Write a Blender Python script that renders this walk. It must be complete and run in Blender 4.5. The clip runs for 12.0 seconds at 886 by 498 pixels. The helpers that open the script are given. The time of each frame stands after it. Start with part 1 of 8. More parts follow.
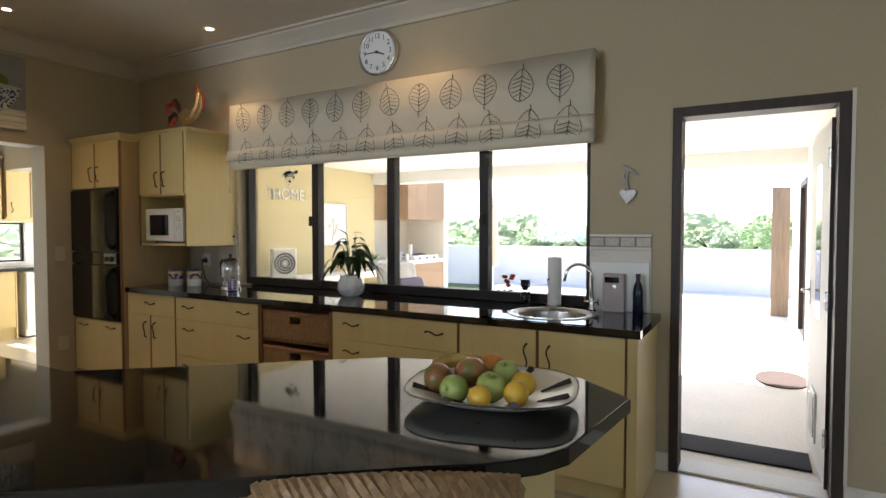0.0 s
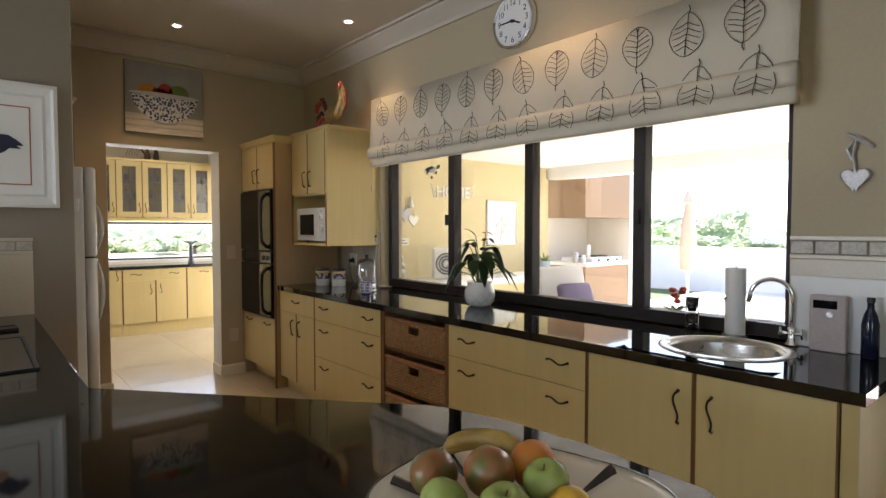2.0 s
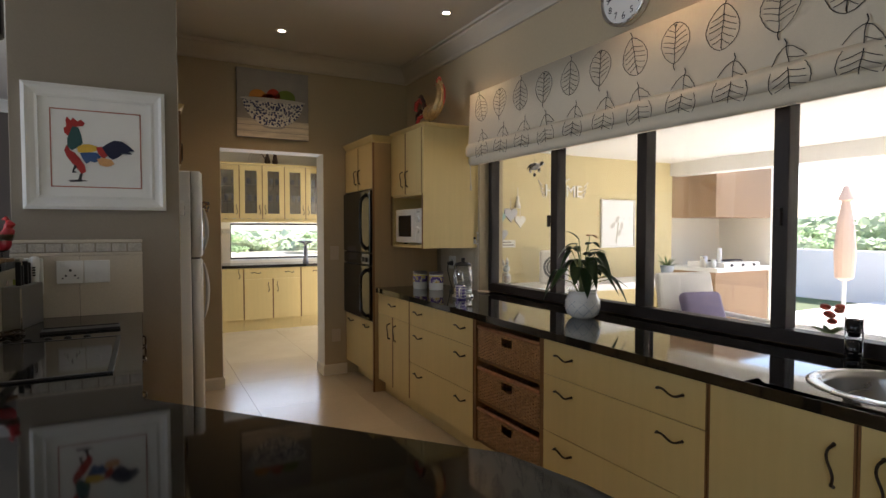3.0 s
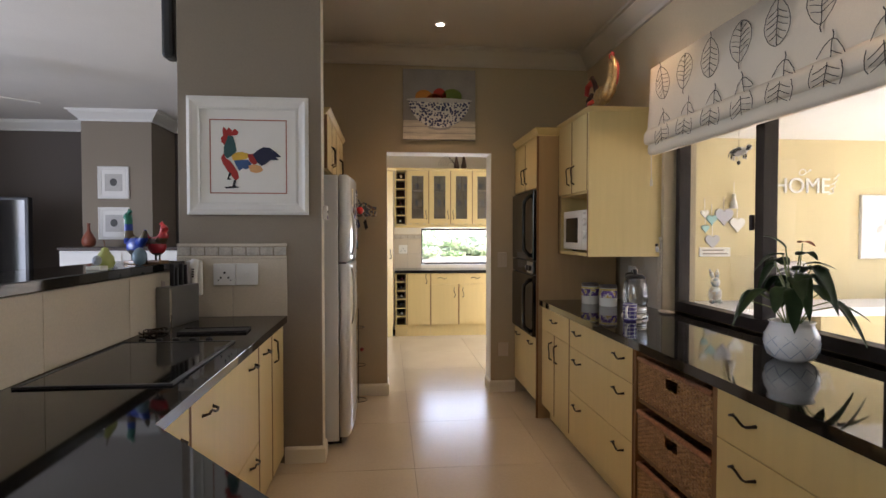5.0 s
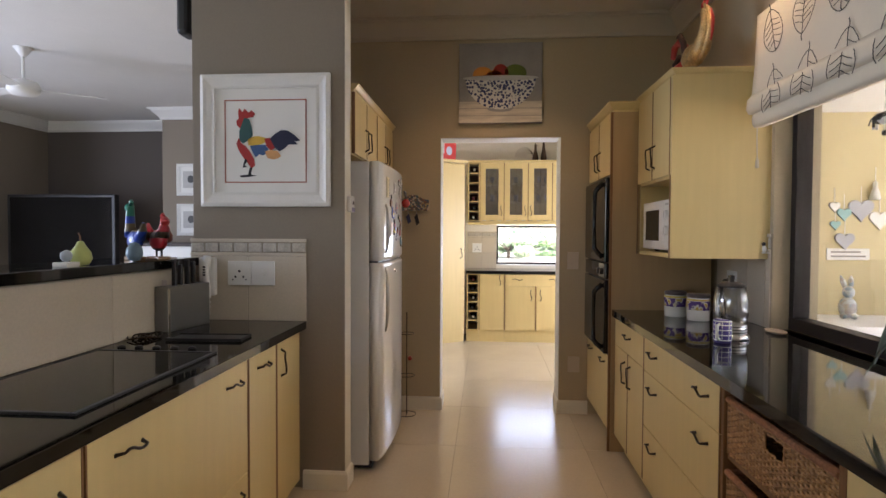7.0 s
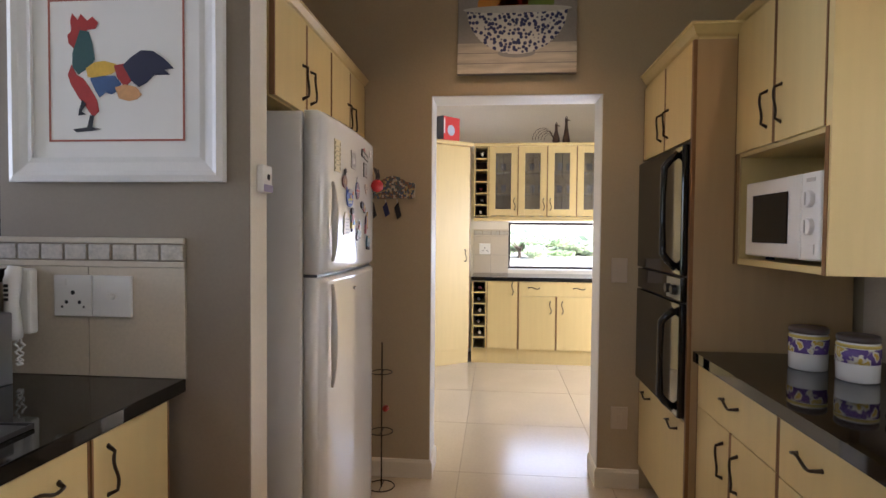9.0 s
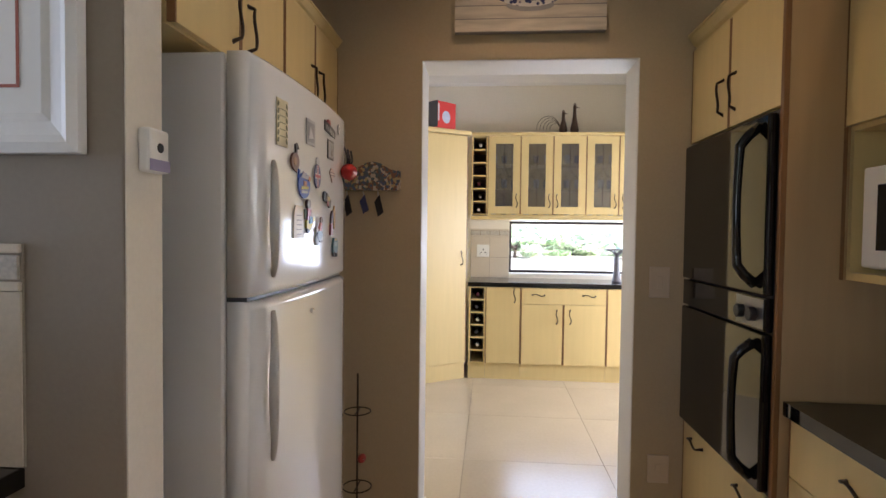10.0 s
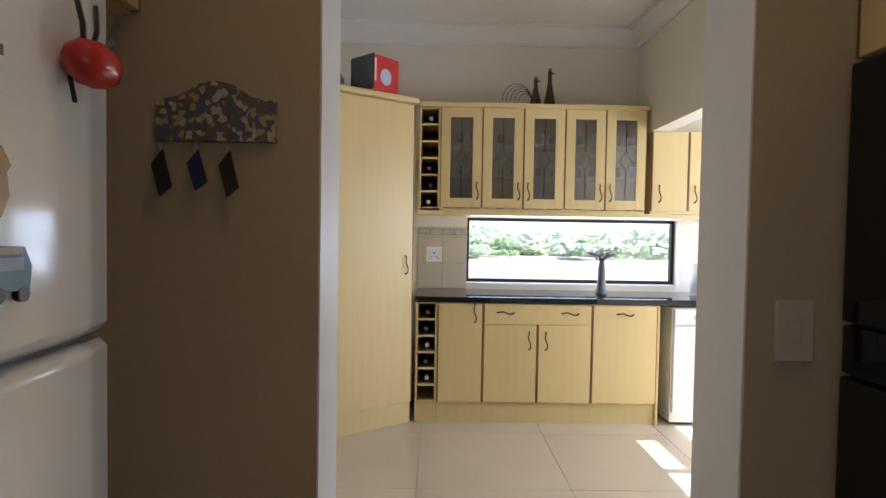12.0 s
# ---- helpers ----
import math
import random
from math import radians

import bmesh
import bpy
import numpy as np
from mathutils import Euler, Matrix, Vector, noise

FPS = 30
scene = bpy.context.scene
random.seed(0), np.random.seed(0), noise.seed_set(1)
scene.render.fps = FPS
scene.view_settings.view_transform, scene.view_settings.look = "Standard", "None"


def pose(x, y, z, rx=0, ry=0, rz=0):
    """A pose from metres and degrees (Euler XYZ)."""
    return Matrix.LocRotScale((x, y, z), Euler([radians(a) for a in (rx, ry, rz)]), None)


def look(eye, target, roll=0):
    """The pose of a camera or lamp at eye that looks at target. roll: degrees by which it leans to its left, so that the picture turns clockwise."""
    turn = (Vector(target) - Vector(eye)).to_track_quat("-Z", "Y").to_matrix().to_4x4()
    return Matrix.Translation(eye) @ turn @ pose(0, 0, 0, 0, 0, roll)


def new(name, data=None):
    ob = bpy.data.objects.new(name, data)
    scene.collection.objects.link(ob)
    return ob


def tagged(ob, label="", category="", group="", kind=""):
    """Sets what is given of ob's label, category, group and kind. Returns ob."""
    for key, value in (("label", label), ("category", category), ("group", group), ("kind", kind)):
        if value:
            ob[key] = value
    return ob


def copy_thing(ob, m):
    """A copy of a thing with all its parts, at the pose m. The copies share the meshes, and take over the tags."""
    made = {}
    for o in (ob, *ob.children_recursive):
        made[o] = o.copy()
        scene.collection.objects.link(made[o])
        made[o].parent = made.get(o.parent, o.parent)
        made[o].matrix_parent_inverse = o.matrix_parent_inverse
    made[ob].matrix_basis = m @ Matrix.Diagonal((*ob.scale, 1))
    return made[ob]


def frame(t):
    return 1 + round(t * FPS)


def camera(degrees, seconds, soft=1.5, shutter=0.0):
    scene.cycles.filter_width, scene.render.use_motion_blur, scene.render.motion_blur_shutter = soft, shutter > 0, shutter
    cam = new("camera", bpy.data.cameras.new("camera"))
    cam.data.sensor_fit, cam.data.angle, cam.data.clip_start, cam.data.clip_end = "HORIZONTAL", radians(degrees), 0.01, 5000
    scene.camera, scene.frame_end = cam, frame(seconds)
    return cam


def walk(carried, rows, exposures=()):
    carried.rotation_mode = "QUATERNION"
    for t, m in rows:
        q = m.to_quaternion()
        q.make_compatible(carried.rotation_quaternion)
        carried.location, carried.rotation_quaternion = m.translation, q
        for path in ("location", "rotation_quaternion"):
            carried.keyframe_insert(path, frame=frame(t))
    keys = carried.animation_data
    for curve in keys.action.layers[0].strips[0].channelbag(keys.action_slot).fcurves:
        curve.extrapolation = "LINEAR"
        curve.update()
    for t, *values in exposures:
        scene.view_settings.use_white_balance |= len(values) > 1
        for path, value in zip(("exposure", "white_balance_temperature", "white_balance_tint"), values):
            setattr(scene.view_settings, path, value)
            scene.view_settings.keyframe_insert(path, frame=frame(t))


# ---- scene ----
cam = camera(77.1, 12.0)
EXPOSURE = 2.4
ROWS = [
    (0.0, (0.059, -0.009, 1.387), (-0.922, 1.732, 1.319), 0.0),
    (0.5, (0.032, 0.208, 1.383), (-1.109, 1.848, 1.312), 0.0),
    (1.0, (0.028, 0.420, 1.387), (-1.266, 1.944, 1.320), 0.05),
    (1.5, (0.028, 0.595, 1.394), (-1.366, 2.028, 1.328), 0.0),
    (2.0, (0.022, 0.738, 1.397), (-1.504, 2.029, 1.323), -0.05),
    (2.5, (-0.044, 0.872, 1.399), (-1.703, 1.987, 1.327), 0.0),
    (3.0, (-0.129, 1.013, 1.408), (-1.890, 1.958, 1.335), 0.0),
    (5.0, (-0.480, 1.605, 1.399), (-2.469, 1.804, 1.347), 0.0),
    (5.5, (-0.567, 1.729, 1.384), (-2.565, 1.789, 1.334), 0.1),
    (6.0, (-0.662, 1.827, 1.369), (-2.661, 1.787, 1.319), 0.1),
    (6.5, (-0.832, 1.891, 1.376), (-2.828, 1.785, 1.325), 0.2),
    (7.0, (-1.026, 1.952, 1.378), (-3.020, 1.799, 1.322), 0.25),
    (9.0, (-2.284, 1.958, 1.371), (-4.274, 1.769, 1.310), 0.5),
    (9.5, (-2.613, 1.931, 1.376), (-4.604, 1.745, 1.311), 0.55),
    (10.0, (-2.920, 1.903, 1.380), (-4.911, 1.735, 1.315), 0.7),
    (10.5, (-3.237, 1.880, 1.389), (-5.229, 1.718, 1.318), 0.8),
    (11.0, (-3.567, 1.848, 1.389), (-5.561, 1.718, 1.320), 0.9),
    (11.5, (-3.848, 1.837, 1.384), (-5.845, 1.778, 1.313), 1.0),
    (12.0, (-4.151, 1.849, 1.376), (-6.149, 1.875, 1.310), 0.95),
]
walk(cam, [(t, look(eye, target, roll)) for t, eye, target, roll in ROWS],
     [(t, EXPOSURE + e, k, n) for t, e, k, n in ((0, -0.4, 6350, 13), (0.5, 0.05, 6350, 14), (1.5, 0.0, 6400, 16), (3.0, -0.66, 6400, 17), (5.0, -0.16, 6300, 22), (7.0, 0.04, 6150, 22), (9.0, 0.08, 5950, 23), (10.5, -0.17, 5850, 20), (12.0, -0.68, 5750, 19))])

# ---- light ----
SUN_EL, SUN_ROT = 46.0, 0.0
world = bpy.data.worlds.new("world")
scene.world = world
world.use_nodes = True
wn = world.node_tree
sky = wn.nodes.new("ShaderNodeTexSky")
sky.sky_type, sky.sun_disc = "NISHITA", False
sky.sun_elevation, sky.sun_rotation = radians(SUN_EL), radians(SUN_ROT)
wn.links.new(sky.outputs[0], wn.nodes["Background"].inputs[0])
wn.nodes["Background"].inputs[1].default_value = 0.15

sun = new("sun", bpy.data.lights.new("sun", "SUN"))
sun.data.energy, sun.data.angle, sun.data.color = 5.0, radians(0.5), (1, 0.95, 0.86)
SUN_DIR = Vector((0.0, 1.0, 1.035)).normalized()   # from the ground towards the sun
sun.matrix_world = look(SUN_DIR * 40, (0, 0, 0))


def window_light(name, x, y, z, w, h, rz, power, rx=90, color=(0.9, 0.95, 1.0)):
    """Daylight in a window's opening."""
    lamp = new(name, bpy.data.lights.new(name, "AREA"))
    lamp.data.shape, lamp.data.size, lamp.data.size_y = "RECTANGLE", w, h
    lamp.data.energy, lamp.data.color = power, color
    lamp.matrix_world = pose(x, y, z, rx, 0, rz)
    return lamp


window_light("daylight_living_south", -3.1, -5.18, 1.4, 2.5, 2.0, 0, 44, color=(0.74, 0.84, 1.0))
window_light("daylight_living_east", 2.97, -2.2, 1.4, 3.1, 1.9, 90, 3, color=(0.86, 0.92, 1.0))
window_light("daylight_scullery", -8.72, 2.95, 1.24, 1.65, 0.46, -90, 4.2, color=(0.74, 0.86, 1.0))
window_light("daylight_laundry", -7.2, 5.17, 1.375, 1.9, 0.7, 180, 18)


def spot(x, y, power):
    """The beam of a ceiling downlight."""
    lamp = new("downlight_beam", bpy.data.lights.new("downlight_beam", "SPOT"))
    lamp.data.energy, lamp.data.color = power, (1.0, 0.66, 0.36)
    lamp.data.spot_size, lamp.data.spot_blend, lamp.data.shadow_soft_size = radians(105), 0.75, 0.03
    lamp.matrix_world = pose(x, y, 2.985)


for sx, sy in ((-3.78, 3.0), (-1.95, 3.0), (-4.73, 2.01), (-2.6, 2.0)):
    spot(sx, sy, 5.0 if sx < -4.5 else 3.2)


# ---- materials ----
def nodes_of(name):
    m = bpy.data.materials.new(name)
    m.use_nodes = True
    return m, m.node_tree, m.node_tree.nodes["Principled BSDF"]


def mat(name, color, rough=0.5, metal=0.0, vary=0.06, scale=6.0, grain=0.0, grain_scale=120.0, bump=0.0,
        stretch=(1, 1, 1), coat=0.0, spec=0.5, rand=0.0, trans=0.0):
    """A surface with variation at two scales, a fine relief and some change from piece to piece."""
    m, t, b = nodes_of(name)
    n, l = t.nodes, t.links
    b.inputs["Roughness"].default_value = rough
    b.inputs["Metallic"].default_value = metal
    b.inputs["Coat Weight"].default_value = coat
    b.inputs["Specular IOR Level"].default_value = spec
    b.inputs["Transmission Weight"].default_value = trans
    co = n.new("ShaderNodeTexCoord")
    mp = n.new("ShaderNodeMapping")
    mp.inputs["Scale"].default_value = stretch
    l.new(co.outputs["Object"], mp.inputs[0])
    big, fine = n.new("ShaderNodeTexNoise"), n.new("ShaderNodeTexNoise")
    for tex, s, d in ((big, scale, 3), (fine, grain_scale, 4)):
        tex.inputs["Scale"].default_value, tex.inputs["Detail"].default_value = s, d
        l.new(mp.outputs[0], tex.inputs[0])
    mix = n.new("ShaderNodeMix")
    mix.data_type = "RGBA"
    mix.inputs[6].default_value = (*[c * (1 - vary * 1.6) for c in color], 1)
    mix.inputs[7].default_value = (*[min(1, c * (1 + vary * 1.6)) for c in color], 1)
    l.new(big.outputs[0], mix.inputs[0])
    out = mix.outputs[2]
    if grain:
        g = n.new("ShaderNodeMix")
        g.data_type, g.blend_type = "RGBA", "MULTIPLY"
        g.inputs[0].default_value = 1
        ramp = n.new("ShaderNodeMapRange")
        ramp.inputs[1].default_value, ramp.inputs[2].default_value = 0.3, 0.7
        ramp.inputs[3].default_value, ramp.inputs[4].default_value = 1 - grain, 1
        l.new(fine.outputs[0], ramp.inputs[0])
        l.new(out, g.inputs[6])
        l.new(ramp.outputs[0], g.inputs[7])
        out = g.outputs[2]
    if rand:
        info, hsv, mr = n.new("ShaderNodeObjectInfo"), n.new("ShaderNodeHueSaturation"), n.new("ShaderNodeMapRange")
        mr.inputs[3].default_value, mr.inputs[4].default_value = 1 - rand, 1 + rand
        l.new(info.outputs["Random"], mr.inputs[0])
        l.new(mr.outputs[0], hsv.inputs["Value"])
        l.new(out, hsv.inputs["Color"])
        out = hsv.outputs[0]
    l.new(out, b.inputs["Base Color"])
    if bump:
        bp = n.new("ShaderNodeBump")
        bp.inputs["Strength"].default_value, bp.inputs["Distance"].default_value = bump, 0.004
        l.new(fine.outputs[0], bp.inputs["Height"])
        l.new(bp.outputs[0], b.inputs["Normal"])
    rr = n.new("ShaderNodeMapRange")
    rr.inputs[3].default_value, rr.inputs[4].default_value = max(0.0, rough * 0.85), min(1, rough * 1.15)
    l.new(big.outputs[0], rr.inputs[0])
    l.new(rr.outputs[0], b.inputs["Roughness"])
    return m


def glass(name, tint=(1, 1, 1), rough=0.0, skin=0.04):
    """A thin clear pane: mostly clear with a glossy skin."""
    m, t, b = nodes_of(name)
    n, l = t.nodes, t.links
    clear, gloss, mix, fr = n.new("ShaderNodeBsdfTransparent"), n.new("ShaderNodeBsdfGlossy"), n.new("ShaderNodeMixShader"), n.new("ShaderNodeLayerWeight")
    clear.inputs[0].default_value = (*tint, 1)
    gloss.inputs["Roughness"].default_value = rough
    power, gain = n.new("ShaderNodeMath"), n.new("ShaderNodeMath")
    power.operation, gain.operation = "POWER", "MULTIPLY_ADD"
    power.inputs[1].default_value, gain.inputs[1].default_value, gain.inputs[2].default_value = 5.0, 0.85, skin
    l.new(fr.outputs["Facing"], power.inputs[0])
    l.new(power.outputs[0], gain.inputs[0])
    l.new(gain.outputs[0], mix.inputs[0])
    l.new(clear.outputs[0], mix.inputs[1])
    l.new(gloss.outputs[0], mix.inputs[2])
    l.new(mix.outputs[0], n["Material Output"].inputs[0])
    return m


def motley(name, colors, scale=20.0, rough=0.4):
    """Small patches of several colours, as in a painted or printed trinket."""
    m, t, b = nodes_of(name)
    n, l = t.nodes, t.links
    tc, vo, ra = n.new("ShaderNodeTexCoord"), n.new("ShaderNodeTexVoronoi"), n.new("ShaderNodeValToRGB")
    sp = n.new("ShaderNodeSeparateColor")
    vo.inputs["Scale"].default_value = scale
    ra.color_ramp.interpolation = "CONSTANT"
    ra.color_ramp.elements[0].color = (*colors[0], 1)
    for i, c in enumerate(colors[1:]):
        ra.color_ramp.elements.new((i + 1) / len(colors)).color = (*c, 1)
    ra.color_ramp.elements[-1].color = (*colors[-1], 1)
    l.new(tc.outputs["Object"], vo.inputs[0])
    l.new(vo.outputs["Color"], sp.inputs[0])
    l.new(sp.outputs[0], ra.inputs[0])
    l.new(ra.outputs[0], b.inputs["Base Color"])
    b.inputs["Roughness"].default_value = rough
    return m


def backlit(name, color):
    """Foliage that lets some of the sun through its leaves."""
    m = mat(name, color, 0.6, vary=0.3, scale=2)
    n, l = m.node_tree.nodes, m.node_tree.links
    thin, mix = n.new("ShaderNodeBsdfTranslucent"), n.new("ShaderNodeMixShader")
    thin.inputs[0].default_value = (*[min(1, c * 2.8) for c in color], 1)
    mix.inputs[0].default_value = 0.5
    l.new(n["Principled BSDF"].outputs[0], mix.inputs[1])
    l.new(thin.outputs[0], mix.inputs[2])
    l.new(mix.outputs[0], n["Material Output"].inputs[0])
    return m


def lamp_glow(name, color, strength):
    m, t, b = nodes_of(name)
    b.inputs["Base Color"].default_value = (*color, 1)
    b.inputs["Emission Color"].default_value = (*color, 1)
    b.inputs["Emission Strength"].default_value = strength
    return m


M = {
    "wall": mat("wall_paint_beige", (0.48, 0.395, 0.262), 0.75, vary=0.03, scale=1.2, grain=0.05, grain_scale=90, bump=0.12),
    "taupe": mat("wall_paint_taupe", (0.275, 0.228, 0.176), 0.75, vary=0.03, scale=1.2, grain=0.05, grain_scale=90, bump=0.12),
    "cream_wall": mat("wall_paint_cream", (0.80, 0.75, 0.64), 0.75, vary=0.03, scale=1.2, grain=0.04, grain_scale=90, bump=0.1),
    "yellow_wall": mat("patio_plaster_yellow", (0.66, 0.56, 0.32), 0.85, vary=0.05, scale=1.5, grain=0.08, grain_scale=60, bump=0.25),
    "taupe_dark": mat("wall_paint_dark_taupe", (0.13, 0.108, 0.095), 0.8, vary=0.03, scale=1.2, grain=0.05, grain_scale=90, bump=0.12),
    "switch": mat("beige_plastic", (0.58, 0.50, 0.40), 0.4, vary=0.03),
    "handle_gray": mat("handle_gray_plastic", (0.50, 0.49, 0.46), 0.35, metal=0.2, vary=0.04),
    "sand": mat("pale_dry_ground", (0.50, 0.46, 0.36), 0.95, vary=0.2, scale=0.3, grain=0.3, grain_scale=30),
    "white": mat("white_paint", (0.80, 0.79, 0.76), 0.55, vary=0.02, grain=0.03, bump=0.05),
    "ceiling": mat("ceiling_paint", (0.78, 0.76, 0.73), 0.8, vary=0.02, grain=0.04, grain_scale=70, bump=0.1),
    # kitchen ceiling: the weaker light there is put into a darker colour
    "ceiling_dimmed": mat("ceiling_kitchen_dimmed", (0.64, 0.59, 0.51), 0.8, vary=0.02, grain=0.04, grain_scale=70, bump=0.1),
    "tile": mat("floor_tile_cream", (0.62, 0.53, 0.39), 0.22, vary=0.05, scale=2.5, grain=0.05, grain_scale=50, bump=0.015, rand=0.03),
    "grout": mat("grout", (0.36, 0.31, 0.24), 0.9, grain=0.2, grain_scale=200),
    "maple": mat("maple_laminate", (0.70, 0.545, 0.245), 0.38, vary=0.05, scale=2.0, grain=0.05, grain_scale=30, bump=0.02, stretch=(1, 1, 0.08), rand=0.025),
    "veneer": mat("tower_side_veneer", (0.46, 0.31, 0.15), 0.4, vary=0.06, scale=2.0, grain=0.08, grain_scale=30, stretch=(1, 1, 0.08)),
    # kitchen cornice: off-white darkened, with the dim light in its colour
    "cornice": mat("cornice_dimmed", (0.56, 0.50, 0.41), 0.7, vary=0.02, grain=0.03, bump=0.05),
    "edge": mat("wood_edging_brown", (0.24, 0.115, 0.04), 0.45, vary=0.15, scale=4, grain=0.2, grain_scale=60, stretch=(1, 1, 0.1)),
    # near-black colour for the shade behind the baskets
    "basket_shade": mat("basket_unit_shade", (0.05, 0.03, 0.02), 0.7),
    "granite": mat("granite_black", (0.012, 0.011, 0.010), 0.045, vary=0.3, scale=25, grain=0.5, grain_scale=400, spec=0.6),
    "handle": mat("handle_dark_bronze", (0.055, 0.04, 0.03), 0.38, metal=0.8, vary=0.2, scale=40),
    "frame": mat("window_frame_bronze", (0.030, 0.022, 0.018), 0.5, spec=0.3, vary=0.15, scale=10, grain=0.2),
    "timber": mat("door_timber_dark", (0.05, 0.03, 0.023), 0.55, vary=0.2, scale=3, grain=0.3, grain_scale=40, stretch=(1, 1, 0.08)),
    "glass": glass("window_glass", (0.97, 0.98, 0.98)),
    "black_gloss": mat("oven_glass_black", (0.008, 0.008, 0.009), 0.06, vary=0.1),
    "black": mat("black_plastic", (0.02, 0.02, 0.022), 0.4, vary=0.1, scale=20),
    "steel": mat("brushed_steel", (0.62, 0.61, 0.59), 0.28, metal=1.0, vary=0.04, grain=0.03, grain_scale=120, stretch=(1, 1, 3)),
    "dull_steel": mat("dull_dark_steel", (0.27, 0.27, 0.27), 0.35, metal=0.9, vary=0.05),
    "chrome": mat("chrome", (0.75, 0.75, 0.75), 0.07, metal=1.0, vary=0.03),
    "fridge": mat("fridge_enamel_white", (0.82, 0.83, 0.82), 0.13, vary=0.02, grain=0.03, grain_scale=300, bump=0.015, coat=0.3),
    "plastic_white": mat("white_plastic", (0.78, 0.77, 0.73), 0.35, vary=0.03),
    "fabric": mat("blind_linen_cream", (0.70, 0.62, 0.48), 0.95, vary=0.04, scale=3, grain=0.16, grain_scale=420, bump=0.3),
    "ink": mat("print_dark_brown", (0.05, 0.04, 0.035), 0.9, grain=0.3, grain_scale=200),
    "splash": mat("splash_tile_cream", (0.61, 0.53, 0.41), 0.3, vary=0.05, scale=4, grain=0.08, grain_scale=90, bump=0.05, rand=0.03),
    "border": mat("splash_border_relief", (0.55, 0.50, 0.42), 0.4, vary=0.18, scale=30, grain=0.25, grain_scale=90, bump=0.4),
    "wicker": mat("wicker_brown", (0.40, 0.18, 0.085), 0.6, vary=0.25, scale=30, grain=0.4, grain_scale=90, bump=0.4, rand=0.15),
    "wicker_weave": mat("wicker_basket_honey", (0.50, 0.29, 0.13), 0.6, vary=0.3, scale=40, grain=0.4, grain_scale=90, bump=0.3, rand=0.12),
    "wicker_light": mat("wicker_honey", (0.36, 0.21, 0.09), 0.55, vary=0.2, scale=25, grain=0.35, grain_scale=90, bump=0.4, rand=0.12),
    "ceramic": mat("white_ceramic", (0.82, 0.81, 0.77), 0.12, vary=0.03, coat=0.5),
    "paper": mat("paper_white", (0.83, 0.82, 0.79), 0.8, vary=0.02),
    "patio_floor": mat("patio_paving", (0.80, 0.76, 0.69), 0.6, vary=0.08, scale=2, grain=0.15, grain_scale=60, bump=0.15, rand=0.04),
    "hood": mat("braai_plaster_brown", (0.34, 0.22, 0.13), 0.8, vary=0.08, scale=3, grain=0.1, bump=0.2),
    "far_wall": mat("garden_wall_plaster", (0.82, 0.78, 0.79), 0.9, vary=0.08, scale=1, grain=0.15, bump=0.3),
    "leaf": mat("leaf_green", (0.035, 0.075, 0.025), 0.45, spec=0.3, vary=0.3, scale=12, grain=0.2, grain_scale=60, rand=0.2),
    "hedge": mat("garden_foliage", (0.075, 0.12, 0.045), 0.7, vary=0.4, scale=3, grain=0.3),
    "grass": mat("lawn", (0.10, 0.14, 0.045), 0.9, vary=0.3, scale=0.6, grain=0.4, grain_scale=40),
    "glow": lamp_glow("downlight_glow", (1.0, 0.86, 0.66), 14),
}


# ---- building helpers ----
def mesh(bm, name):
    bmesh.ops.recalc_face_normals(bm, faces=bm.faces)
    me = bpy.data.meshes.new(name)
    bm.to_mesh(me)
    bm.free()
    return me


def part(name, bm, material, parent=None, label="", smooth=False):
    """One bmesh as one mesh object, under a thing or a part if one is given. Its coordinates are those of its parent."""
    me = mesh(bm, name)
    me.materials.append(M[material] if isinstance(material, str) else material)
    if smooth:
        for p in me.polygons:
            p.use_smooth = True
    ob = new(name, me)
    if parent is not None:
        ob.parent = parent
    if label:
        tagged(ob, label)
    return ob


def thing(name, at, label, category, group="", rz=0.0):
    """An empty at the base of a thing, for its parts."""
    ob = new(name)
    ob.empty_display_size = 0.05
    ob.matrix_world = pose(*at, 0, 0, rz)
    return tagged(ob, label, category, group)


def struct(name, bm, material, label, category="structure", smooth=False):
    return tagged(part(name, bm, material, None, "", smooth), label, category, kind="structure")


def box(x0, x1, y0, y1, z0, z1, bevel=0.0, bm=None):
    """A box between these bounds, with its edges taken off."""
    own = bmesh.new()
    bmesh.ops.create_cube(own, size=1)
    bmesh.ops.scale(own, vec=(x1 - x0, y1 - y0, z1 - z0), verts=own.verts)
    bmesh.ops.translate(own, vec=((x0 + x1) / 2, (y0 + y1) / 2, (z0 + z1) / 2), verts=own.verts)
    if bevel:
        bmesh.ops.bevel(own, geom=own.edges[:], offset=bevel, segments=2, affect="EDGES", profile=0.5)
    return merge(bm, own)


def merge(bm, own, m=None):
    """own added to bm, at m."""
    if m is not None:
        bmesh.ops.transform(own, matrix=m, verts=own.verts)
    if bm is None:
        return own
    seen = {v: bm.verts.new(v.co) for v in own.verts}
    for f in own.faces:
        bm.faces.new([seen[v] for v in f.verts])
    own.free()
    return bm


